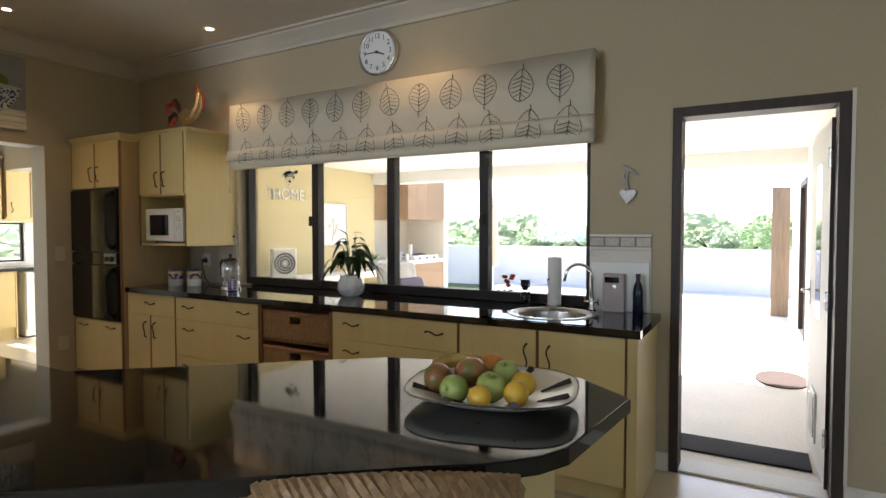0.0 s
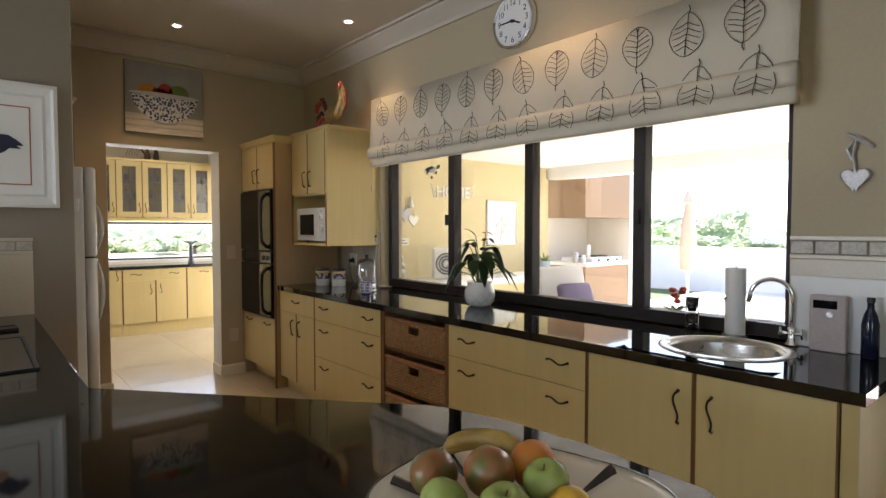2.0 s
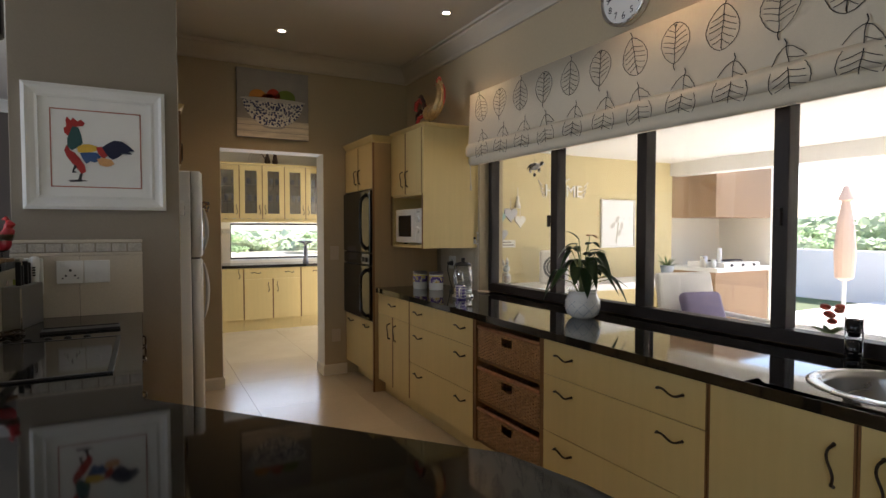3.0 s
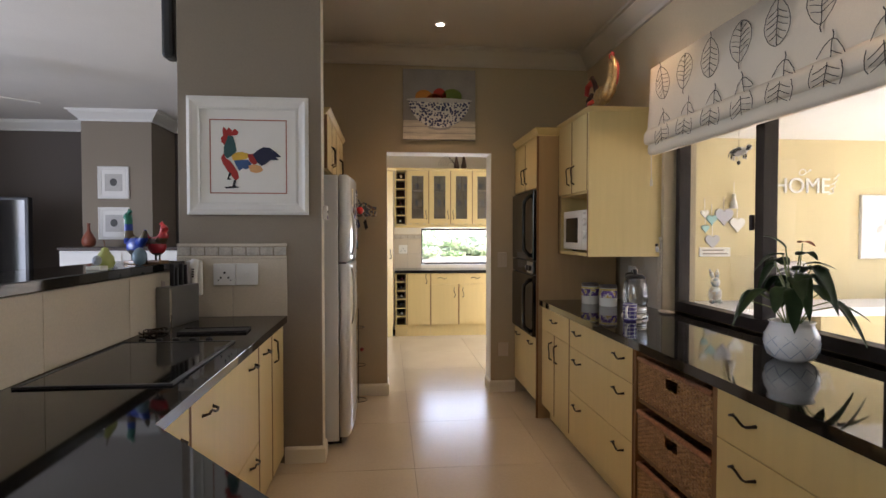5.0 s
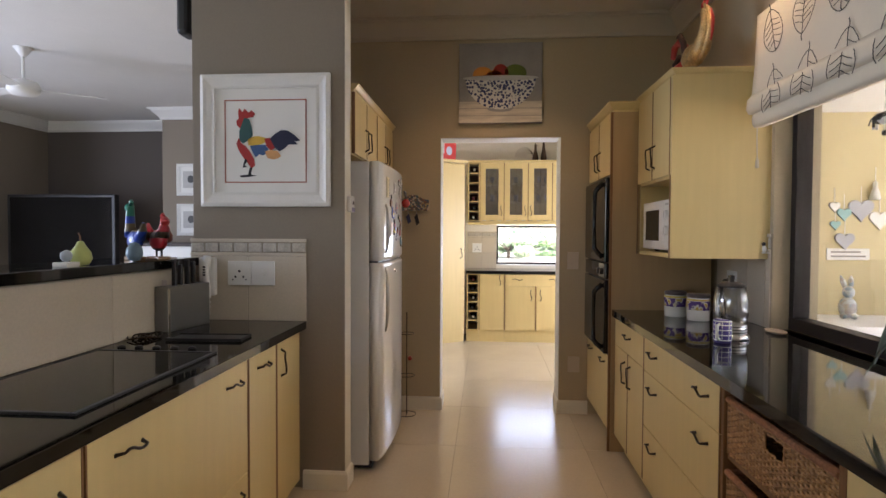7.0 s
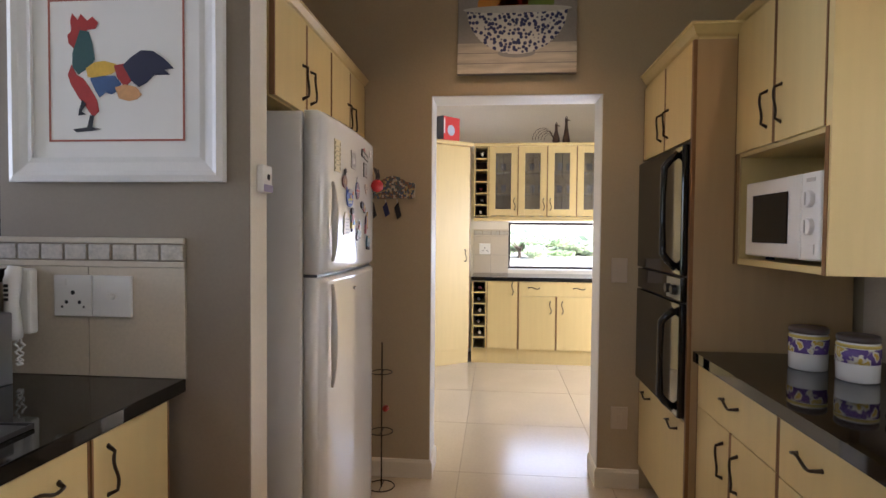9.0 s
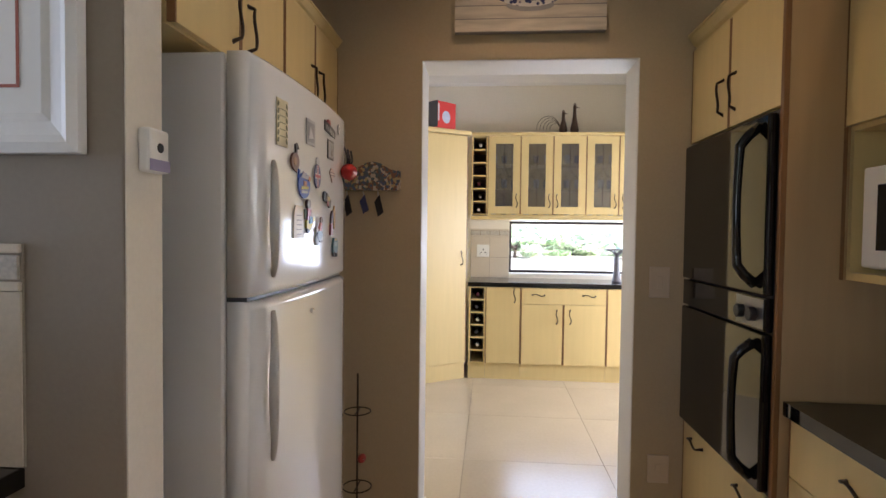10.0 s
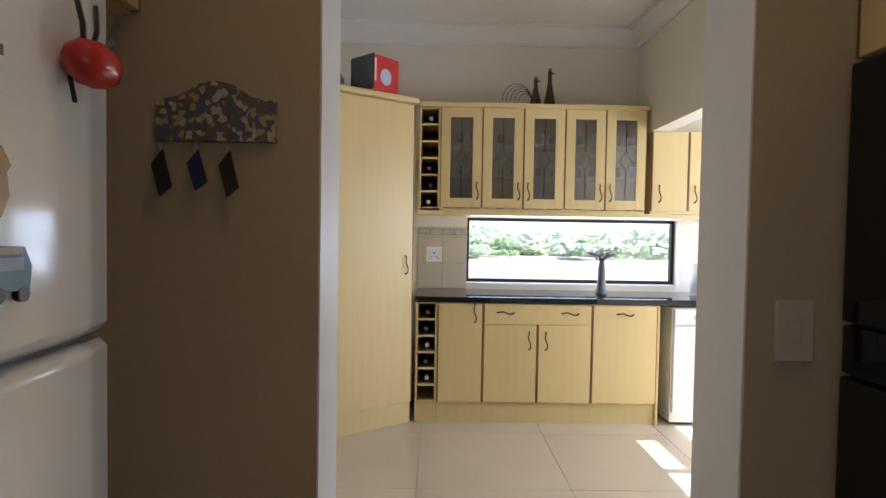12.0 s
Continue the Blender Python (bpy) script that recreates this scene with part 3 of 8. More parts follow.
for nm, bb in (("side_panel", (0.0, 0.018, 0.0, 0.472, 1.255, 2.188)), ("side_panel", (0.607, 0.635, -0.016, 0.472, 1.255, 2.188)), ("bottom_panel", (0.018, 0.607, 0.0, 0.472, 1.255, 1.277)),
               ("shelf", (0.018, 0.607, 0.0, 0.472, 1.672, 1.690)), ("top_panel", (0.018, 0.607, 0.0, 0.464, 2.17, 2.188)), ("back_panel", (0.018, 0.607, 0.46, 0.4722, 1.277, 2.17))):
    part(nm, box(*bb), "maple", uc)
for x in (0.0, 0.609):
    part("edging", box(x, x + 0.018, -0.0185, -0.0165, 1.2555, 1.683), "edge", uc, "brown timber edge strip")
for a, b, hx in ((0.0, 0.3035, 0.254), (0.3035, 0.607, 0.352)):
    front(uc, "door", a, b, 1.685, 2.186, [(hx, 1.81, True)])
part("cornice", run([(-a * 0.8, b * 0.5) for a, b in CROWN], ((-0.002, -0.004, 2.188), (0.637, -0.004, 2.188), (0.637, 0.464, 2.188))[::-1]), "maple", uc)

mw = thing("microwave_oven", (-4.545, 2.932, 1.278), "white microwave oven with two dials, in the cabinet niche", "microwave")
part("case", box(0, 0.505, 0.012, 0.34, 0.012, 0.292, 0.006), "plastic_white", mw)
dr = part("door", box(0.004, 0.392, -0.012, 0.0115, 0.016, 0.288, 0.006), "plastic_white", mw)
part("window", box(0.066, 0.318, -0.0145, -0.0125, 0.064, 0.238, 0.0006), "black_gloss", dr, "dark glass window")
pn = part("control_panel", box(0.396, 0.502, -0.012, 0.0115, 0.016, 0.288, 0.006), "plastic_white", mw)
for z in (0.205, 0.12):
    dial = part("dial", cyl(0.027, 0, 0.016, seg=24, bevel=0.003, m=pose(0.449, -0.012, z, 90)), "plastic_white", pn)
    part("pointer", box(0.446, 0.452, -0.0305, -0.0285, z - 0.020, z + 0.020, 0.0005), "handle_gray", dial, "gray pointer ridge")
part("maker_mark", box(0.425, 0.474, -0.0135, -0.0122, 0.258, 0.270, 0.0003), "handle_gray", pn)
part("button", box(0.422, 0.477, -0.0155, -0.0125, 0.035, 0.065, 0.001), "plastic_white", pn)
for x in (0.05, 0.45):
    part("foot", cyl(0.015, -0.0005, 0.0118, (x, 0.06), seg=12), "black", mw)

# worktop with a round hole for the sink
SINK = (-0.965, 3.09, 0.235)


def worktop_with_sink():
    bm = bmesh.new()
    x0, x1, y0, y1 = -4.572, -0.412, 2.745, WIN_Y
    n = 40
    ring, square = [], []
    half = 0.30
    for i in range(n):
        a = 2 * math.pi * (i + 0.5) / n
        c, s = math.cos(a), math.sin(a)
        ring.append((SINK[0] + SINK[2] * c, SINK[1] + SINK[2] * s))
        k = half / max(abs(c), abs(s))
        square.append((min(max(SINK[0] + k * c, SINK[0] - half), SINK[0] + half), min(max(SINK[1] + k * s, y0), y1)))
    for z, flip in ((WORK, 1), (BASE_TOP + 0.002, -1)):
        rv = [bm.verts.new((*p, z)) for p in ring]
        sv = [bm.verts.new((*p, z)) for p in square]
        for i in range(n):
            bm.faces.new((rv[i], sv[i], sv[(i + 1) % n], rv[(i + 1) % n])[::flip])
        if flip == 1:
            top = rv
        else:
            for i in range(n):
                bm.faces.new((top[i], top[(i + 1) % n], rv[(i + 1) % n], rv[i]))
    box(x0, SINK[0] - half, y0, y1, BASE_TOP + 0.002, WORK, 0, bm)
    box(SINK[0] + half, x1, y0, y1, BASE_TOP + 0.002, WORK, 0, bm)
    box(SINK[0] - half, SINK[0] + half, y0 - 0.0005, y0 + 0.002, BASE_TOP + 0.002, WORK, 0, bm)
    # the part that runs into the window opening
    box(-3.924, -0.826, y1, WIN_Y + 0.079, BASE_TOP + 0.03, WORK, 0, bm)
    return bm


tagged(part("worktop", worktop_with_sink(), "granite"), "long polished black granite worktop under the window", "worktop")

sk = thing("sink", (SINK[0], SINK[1], WORK), "round brushed steel sink let into the black worktop", "sink")
R = SINK[2]
part("basin", lathe(((R - 0.03, -0.02), (R - 0.04, -0.15), (R - 0.07, -0.17), (0.03, -0.175), (0.03, -0.177), (R - 0.065, -0.173), (R - 0.036, -0.15), (R - 0.022, -0.005), (R - 0.022, 0.003)), 48, ring=True), "steel", sk, "", True)
part("rim", lathe(((R - 0.022, -0.002), (R - 0.018, 0.006), (R + 0.012, 0.005), (R + 0.02, 0.0012), (R + 0.012, 0.0008), (R - 0.018, -0.001)), 48, ring=True), "steel", sk, "", True)
part("waste", cyl(0.03, -0.1745, -0.170, seg=20), "chrome", sk)

tap = thing("swan_neck_tap", (-0.80, 3.345, WORK), "chrome swan neck kitchen tap with cross handles", "tap")
part("base", lathe(((0.026, 0), (0.026, 0.008), (0.017, 0.02), (0.015, 0.06), (0.017, 0.075), (0.008, 0.08)), 20), "chrome", tap, "", True)
sp = [(0, 0, 0.075)] + [(-0.075 + 0.075 * math.cos(a), -0.02 * (1 - math.cos(a)), 0.20 + 0.075 * math.sin(a)) for a in [math.pi * i / 12 for i in range(13)]] + [(-0.158, -0.042, 0.17)]
part("spout", tube(sp, 0.0095, 10), "chrome", tap, "", True)
for s in (-1, 1):
    h = tube([(0, 0, 0.05), (0.035 * s, -0.01, 0.052)], 0.007, 8)
    tube([(0.04 * s, -0.03, 0.052), (0.04 * s, 0.012, 0.052)], 0.005, 6, h)
    tube([(0.04 * s, -0.01, 0.032), (0.04 * s, -0.01, 0.074)], 0.005, 6, h)
    part("cross_handle", h, "chrome", tap, "", True)

tap2 = thing("filter_tap", (-1.03, 3.39, WORK), "slim chrome drinking water tap", "tap")
part("base", cyl(0.014, 0, 0.03, seg=16, bevel=0.002), "chrome", tap2)
part("spout", tube([(0, 0, 0.03), (0.0, -0.004, 0.12), (-0.01, -0.012, 0.165), (-0.035, -0.02, 0.185), (-0.055, -0.03, 0.165)], 0.0055, 8), "chrome", tap2, "", True)

# ---- hob counter, island and bar ----
HY = 0.968
GH = "hob counter cabinets"


def hob_cab(x1, w, fronts, name, label):
    return cabinet(name, (x1, HY, 0), w, 0.58, 0.075, BASE_TOP, 180, label, "cabinet", fronts, GH, True, 0.04)


hob_cab(-3.53, 0.325, [("door", 0, 0.325, 0.08, 0.86, [(0.06, 0.76, True)])], "base_cabinet", "narrow pale maple cabinet beside the wall pier")
hob_cab(-3.222, 0.306, [("door", 0, 0.306, 0.08, 0.86, [(0.15, 0.80, False)])], "base_cabinet", "narrow pale maple pull-out cabinet under the hob counter")
hob_cab(-2.288, 0.932, [("drawer_front", 0, 0.932, 0.40, 0.86, [(0.17, 0.79, False), (0.80, 0.79, False)]), ("drawer_front", 0, 0.932, 0.08, 0.40, [(0.17, 0.34, False), (0.80, 0.34, False)])], "drawer_cabinet", "wide pale maple drawer cabinet under the hob")
hob_cab(-2.02, 0.266, [("door", 0, 0.266, 0.08, 0.86, [(0.13, 0.78, False)])], "base_cabinet", "pale maple cabinet at the counter's inner corner")

ISLAND = ((-3.928, 0.379), (-1.25, 0.379), (-0.53, 0.945), (-0.42, 1.02), (-0.335, 1.11), (-0.295, 1.19), (-0.247, 1.63), (-0.44, 1.785), (-0.72, 1.80), (-0.95, 1.77), (-1.15, 1.72), (-1.985, 0.996), (-3.928, 0.996))
tagged(part("island_worktop", prism(ISLAND, BASE_TOP + 0.002, WORK, bevel=0.004), "granite"), "polished black granite worktop of the hob counter and island", "worktop")
ic = thing("island_cabinet", (0, 0, 0), "pale maple body of the island under the black worktop", "cabinet")
BODY = ((-1.97, 0.42), (-1.28, 0.42), (-0.60, 1.0), (-0.50, 1.2), (-0.46, 1.60), (-0.60, 1.70), (-1.09, 1.68), (-1.96, 0.92))
part("body", prism(BODY, 0.09, BASE_TOP), "maple", ic)
part("plinth", prism([(x * 0.97 - 0.03, 0.05 + y * 0.95) for x, y in BODY], 0, 0.088), "edge", ic)

hob = thing("glass_hob", (0, 0, WORK), "black glass hob let into the worktop with a row of knobs", "hob")
part("glass", box(-3.10, -2.375, 0.43, 0.892, 0.0005, 0.006, 0.002), "black_gloss", hob)
bm = box(-3.115, -2.36, 0.892, 0.908, 0.0005, 0.008, 0.002)
box(-3.115, -2.36, 0.414, 0.43, 0.0005, 0.008, 0.002, bm)
box(-2.375, -2.36, 0.43, 0.892, 0.0005, 0.008, 0.002, bm)
box(-3.115, -3.10, 0.43, 0.892, 0.0005, 0.008, 0.002, bm)
part("rim", bm, "black", hob)
for i in range(5):
    part("knob", lathe(((0.016, 0), (0.015, 0.006), (0.010, 0.008), (0.008, 0.010), (0, 0.010)), 16, m=pose(-3.18, 0.47 + i * 0.075, 0.0015)), "black", hob, "", True)

tagged(part("bar_top", box(-3.927, -1.22, 0.0, 0.405, 1.200, 1.243, 0.004), "granite"), "polished black granite breakfast bar top on the low wall", "bar top")

# ---- kitchen window, blind and outside door ----
win = tagged(new("window_1"), "wide dark bronze sliding window of four panes over the worktop", "window", kind="structure")
WX0, WX1, WZ0, WZ1, WY = -3.923, -0.827, 0.906, 2.119, 3.50
bm = box(WX0, WX1, WY - 0.035, WY + 0.045, WZ0, WZ0 + 0.062, 0.003)
part("window_sill_bar", bm, "frame", win)
part("window_head", box(WX0, WX1, WY - 0.035, WY + 0.045, WZ1 - 0.05, WZ1, 0.003), "frame", win)
for x in (WX0, WX1 - 0.042):
    part("window_jamb", box(x, x + 0.042, WY - 0.034, WY + 0.044, WZ0 + 0.063, WZ1 - 0.051, 0.003), "frame", win)
for x, w in ((-3.11, 0.066), (-2.355, 0.068), (-1.58, 0.068)):
    part("mullion", box(x - w / 2, x + w / 2, WY - 0.034, WY + 0.044, WZ0 + 0.063, WZ1 - 0.051, 0.004), "frame", win)
for x in (-3.15, -1.58):
    part("latch", box(x - 0.012, x + 0.012, WY - 0.052, WY - 0.0345, 1.42, 1.50, 0.004), "frame", win, "small dark window latch")
for a, b in ((WX0 + 0.042, -3.143), (-3.077, -2.389), (-2.321, -1.614), (-1.546, WX1 - 0.042)):
    p = part("pane", box(a, b, WY + 0.003, WY + 0.007, WZ0 + 0.06, WZ1 - 0.05), "glass", win)
    p.visible_shadow = False

blind = thing("roman_blind", (0, 0, 0), "cream linen roman blind with dark leaf prints, half drawn up", "blind")
BX0, BX1 = -3.88, -0.772


def blind_sheet(profile, x0, x1, seg=60):
    """A cloth hung along x from a closed (y, z) outline, with soft unevenness."""
    bm = bmesh.new()
    rings = []
    for i in range(seg + 1):
        x = x0 + (x1 - x0) * i / seg
        rings.append([bm.verts.new((x, y + 0.004 * noise.noise((x * 2.2, 0, z * 2)), z + (0.006 * noise.noise((x * 1.1, 3, z)) if z < 2.3 else 0))) for y, z in profile])
    k = len(profile)
    for a, b in zip(rings, rings[1:]):
        for i in range(k):
            bm.faces.new((a[i], a[(i + 1) % k], b[(i + 1) % k], b[i]))
    bm.faces.new(rings[0])
    bm.faces.new(rings[-1])
    return bm


part("head_board", box(BX0, BX1, 3.28, 3.382, 2.40, 2.44, 0.003), "fabric", blind)
part("cloth", blind_sheet([(3.268, 2.445), (3.262, 2.22), (3.25, 2.07), (3.26, 2.04), (3.274, 2.07), (3.28, 2.22), (3.274, 2.44)], BX0, BX1), "fabric", blind, "", True)
part("fold", blind_sheet([(3.25, 2.065), (3.228, 2.035), (3.225, 1.99), (3.235, 1.968), (3.29, 1.962), (3.31, 2.0), (3.29, 2.06)], BX0, BX1), "fabric", blind, "", True)
part("lower_fold", blind_sheet([(3.255, 1.975), (3.247, 1.945), (3.25, 1.915), (3.262, 1.900), (3.30, 1.902), (3.31, 1.94), (3.29, 1.975)], BX0 + 0.01, BX1 - 0.005), "fabric", blind, "", True)
part("side_cloth", box(BX0, BX0 + 0.006, 3.28, 3.383, 1.97, 2.42), "fabric", blind)
cord = tube([(-3.925, 3.30, 2.05), (-3.925, 3.298, 1.85), (-3.923, 3.30, 1.76)], 0.003, 6)
lathe(((0.003, 0.05), (0.008, 0.03), (0.009, 0.0), (0.004, -0.005)), 10, cord, pose(-3.923, 3.30, 1.715))
part("pull_cord", cord, "fabric", blind)


def stroke(pts, w, bm):
    """A flat brush line in the x, z plane."""
    for (x0, z0), (x1, z1) in zip(pts, pts[1:]):
        d = Vector((x1 - x0, 0, z1 - z0))
        if d.length < 1e-6:
            continue
        n = Vector((-d.z, 0, d.x)).normalized() * w / 2
        a, b = Vector((x0, 0, z0)), Vector((x1, 0, z1))
        own = bmesh.new()
        lo = [own.verts.new(p) for p in (a - n, b - n, b + n, a + n)]
        hi = [own.verts.new(p + Vector((0, -0.0012, 0))) for p in (a - n, b - n, b + n, a + n)]
        own.faces.new(lo)
        own.faces.new(hi[::-1])
        for i in range(4):
            own.faces.new((lo[i], hi[i], hi[(i + 1) % 4], lo[(i + 1) % 4]))
        merge(bm, own)


def leaf_mesh(low=-1.0, high=1.0, seed=0):
    """A drawn leaf 0.17 wide and 0.24 high, kept between two heights (as part of -1 to 1)."""
    rnd = random.Random(seed)
    bm = bmesh.new()
    H, W = 0.098, 0.080

    def half(v):
        return W * max(0.0, math.cos(v * math.pi / 2)) ** 0.62 * (1 - 0.16 * v)

    for s in (-1, 1):
        line = []
        for i in range(31):
            v = -1 + 2 * i / 30
            if low <= v <= high:
                line.append((s * half(v) + rnd.uniform(-0.002, 0.002), v * H))
        if len(line) > 1:
            stroke(line, 0.0034, bm)
    if high > 0.9:
        stroke([(0, H * 0.95), (0.004, H * 1.12), (-0.004, H * 1.32)], 0.0048, bm)
    stroke([(0.002 * math.sin(6 * v), v * H) for v in [max(-0.92, low) + (min(0.95, high) - max(-0.92, low)) * i / 6 for i in range(7)]], 0.004, bm)
    for i in range(6):
        v = -0.75 + 0.26 * i
        for s in (-1, 1):
            e = v - 0.24 + rnd.uniform(-0.03, 0.03)
            if low <= v <= high and low <= e <= high:
                stroke([(0, v * H), (s * half(e) * 0.45, (v * 0.35 + e * 0.65) * H), (s * half(e) * 0.82, e * H)], 0.003, bm)
    me = mesh(bm, "leaf_print")
    me.materials.append(M["ink"])
    return me


LEAF = [leaf_mesh(-1, 1, 4), leaf_mesh(-1, 1, 9)]
TOP_HALF, LOW_HALF = leaf_mesh(0.3, 1, 5), leaf_mesh(-0.5, 0.4, 6)
for i in range(12):
    x = -3.70 + i * 0.2475
    for me, z, y, flip, dx in ((LEAF[i % 2], 2.312 - 0.003 * i, 3.2535, i % 2, 0), (TOP_HALF, 2.028, 3.2435, 0, 0.05), (LOW_HALF, 1.995, 3.2195, 0, 0.06)):
        if x + dx > -0.8:
            continue
        lf = new("leaf_print", me)
        lf.parent = blind
        lf.matrix_local = pose(x + dx, y, z, 3 if me in LEAF else 0, 180 if flip and me in LEAF else (8 if i % 3 else -9), 0)

dw = tagged(new("door_1"), "dark timber frame of the open outside door", "door", kind="structure")
DX0, DX1, DZ = -0.360, 0.460, 2.073
for a, b in ((DX0, DX0 + 0.048), (DX1 - 0.052, DX1)):
    part("door_jamb", box(a, b, WIN_Y - 0.012, WIN_Y + 0.15, 0.0, DZ, 0.003), "timber", dw)
part("door_head", box(DX0 + 0.0485, DX1 - 0.0525, WIN_Y - 0.012, WIN_Y + 0.15, DZ - 0.055, DZ, 0.003), "timber", dw)
part("threshold", box(DX0 + 0.0485, DX1 - 0.0525, WIN_Y + 0.01, WIN_Y + 0.21, -0.003, 0.012, 0.003), "white", dw)
part("wall_trim", box(DX1 + 0.0005, DX1 + 0.016, WIN_Y - 0.010, WIN_Y - 0.0005, 0.10, DZ + 0.012), "cream_wall", dw)
leaf = thing("open_door_leaf", (0.412, 3.51, 0.015), "white painted outside door with a glass slot, standing open", "door", "", 92)
part("slab", box(0, 0.80, -0.02, 0.02, 0, 1.955, 0.003), "white", leaf)
part("hinge_edge", box(-0.004, -0.0005, -0.021, 0.021, 0, 1.955), "timber", leaf)
part("glass_slot", box(0.30, 0.50, -0.0215, 0.0215, 0.85, 1.75, 0.002), "black_gloss", leaf, "dark glass slot")
for z in (0.22, 0.95, 1.70):
    part("hinge", cyl(0.010, z, z + 0.10, (-0.004, 0.024), seg=12), "steel", leaf)
hd = tube([(0.735, 0.021, 0.99), (0.735, 0.065, 0.99), (0.64, 0.07, 0.985)], 0.009, 8)
part("lever_handle", hd, "chrome", leaf, "chrome lever handle", True)
part("lock_plate", box(0.715, 0.755, 0.0205, 0.025, 0.90, 1.05, 0.001), "steel", leaf)
fl = part("pet_flap", box(0.34, 0.56, 0.0205, 0.032, 0.12, 0.42, 0.006), "plastic_white", leaf, "white pet flap")
part("flap_pane", box(0.365, 0.535, 0.0322, 0.036, 0.15, 0.39, 0.002), "black_gloss", fl)

MAT = mat("coir_mat_dark", (0.03, 0.028, 0.03), 0.95, vary=0.3, scale=20, grain=0.5, grain_scale=300, bump=0.6)
tagged(part("door_mat", box(-0.37, 0.365, 3.80, 4.09, -0.0195, -0.004, 0.004), MAT), "dark rubber door mat on the pale paving", "mat")

# ---- on the kitchen walls ----
clock = thing("wall_clock", (-2.385, 3.383, 2.69), "round white wall clock with black numerals and rim of steel", "clock")
part("case", cyl(0.165, 0, 0.035, seg=48, bevel=0.006, m=pose(0, 0, 0, 90)), "plastic_white", clock, "", False)
part("rim", lathe(((0.150, 0.034), (0.168, 0.034), (0.168, 0.042), (0.160, 0.047), (0.150, 0.042)), 48, m=pose(0, 0, 0, 90), ring=True), "steel", clock, "", True)
part("dial", cyl(0.150, 0.0355, 0.037, seg=48, m=pose(0, 0, 0, 90)), "paper", clock)


def text(name, body, size, m, material, parent=None, depth=0.0006):
    cu = bpy.data.curves.new(name, "FONT")
    cu.body, cu.size, cu.align_x, cu.align_y, cu.extrude = body, size, "CENTER", "CENTER", depth
    tmp = bpy.data.objects.new(name, cu)
    me = bpy.data.meshes.new_from_object(tmp)
    bpy.data.objects.remove(tmp)
    me.materials.clear()
    me.materials.append(M[material] if isinstance(material, str) else material)
    ob = new(name, me)
    if parent is not None:
        ob.parent = parent
    ob.matrix_local = m
    return ob


for h in range(1, 13):
    a = radians(90 - 30 * h)
    text("numeral", str(h), 0.052, pose(0.115 * math.cos(a), -0.038, 0.115 * math.sin(a), 90), "black", clock)
for nm, ang, ln, w in (("hour_hand", 90 - 112, 0.07, 0.010), ("minute_hand", 90 - 270, 0.105, 0.007)):
    part(nm, box(-0.02, ln, -0.0445, -0.042, -w / 2, w / 2), "black", clock).matrix_local = pose(0, 0, 0, 0, -ang, 0)
part("hub", cyl(0.010, 0.0372, 0.047, seg=16, m=pose(0, 0, 0, 90)), "black", clock)


def heart_outline(s, n=28):
    return [(s * 0.0625 * 16 * math.sin(a) ** 3 * 0.5, s * 0.0625 * (13 * math.cos(a) - 5 * math.cos(2 * a) - 2 * math.cos(3 * a) - math.cos(4 * a)) * 0.5) for a in [2 * math.pi * i / n for i in range(n)]]


def heart(parent_or_none, name, s, m, material, thick=0.02, bevel=0.006):
    return part(name, prism(heart_outline(s), 0, thick, m=m @ pose(0, 0, 0, 90), bevel=bevel), material, parent_or_none)


SILVER = mat("silver_paint_worn", (0.52, 0.50, 0.47), 0.45, metal=0.35, vary=0.2, scale=30, grain=0.2)
hh = thing("hanging_heart", (-0.60, WIN_Y - 0.005, 1.592), "silvery heart hanging on the wall by a ribbon bow", "ornament")
heart(hh, "heart", 0.10, pose(0, 0, 0), SILVER, 0.025)
part("ribbon", tube([(0, -0.01, 0.03), (-0.01, -0.012, 0.09), (0.0, -0.012, 0.15), (-0.03, -0.012, 0.115), (-0.012, -0.012, 0.07)], 0.006, 6), SILVER, hh)
part("bow", tube([(-0.03, -0.01, 0.175), (0.01, -0.012, 0.15), (0.055, -0.01, 0.115)], [0.005, 0.011, 0.007], 6), SILVER, hh)


def tile_panel(name, at, w, h, rz, label, cols, rows, band=None):
    """Wall tiles (each its own piece) with a relief border along the top, in local x (along) and z (up); proud towards -y."""
    t = thing(name, at, label, "tiles", "", rz)
    part("grout_bed", box(0, w, -0.006, -0.001, 0, h), "grout", t)
    hb = band or 0.0
    tw_, th_ = w / cols, (h - hb) / rows
    for i in range(cols):
        for j in range(rows):
            part("tile", box(i * tw_ + 0.0015, (i + 1) * tw_ - 0.0015, -0.010, -0.006, j * th_ + 0.0015, (j + 1) * th_ - 0.0015, 0.001), "splash", t)
    if band:
        n = max(2, int(w / 0.08))
        for i in range(n):
            part("border_tile", box(i * w / n + 0.004, (i + 1) * w / n - 0.004, -0.0135, -0.006, h - hb + 0.022, h - 0.022, 0.003), "border", t)
        part("border_strip", box(0, w, -0.015, -0.006, h - 0.018, h, 0.003), "splash", t)
        part("border_strip", box(0, w, -0.015, -0.006, h - hb, h - hb + 0.018, 0.003), "splash", t)
    return t


tile_panel("splash_tiles", (-0.824, WIN_Y, WORK), 0.36, 0.46, 0, "white and cream wall tiles with a relief border beside the window", 1, 1, 0.095)
tile_panel("splash_tiles", (-4.57, WIN_Y, WORK), 0.59, 0.345, 0, "cream wall tiles under the wall cabinet", 3, 1)
tile_panel("splash_tiles", (-3.978, WIN_Y, WORK), 0.05, 0.478, 0, "narrow strip of cream wall tiles with a relief border", 1, 1, 0.095)
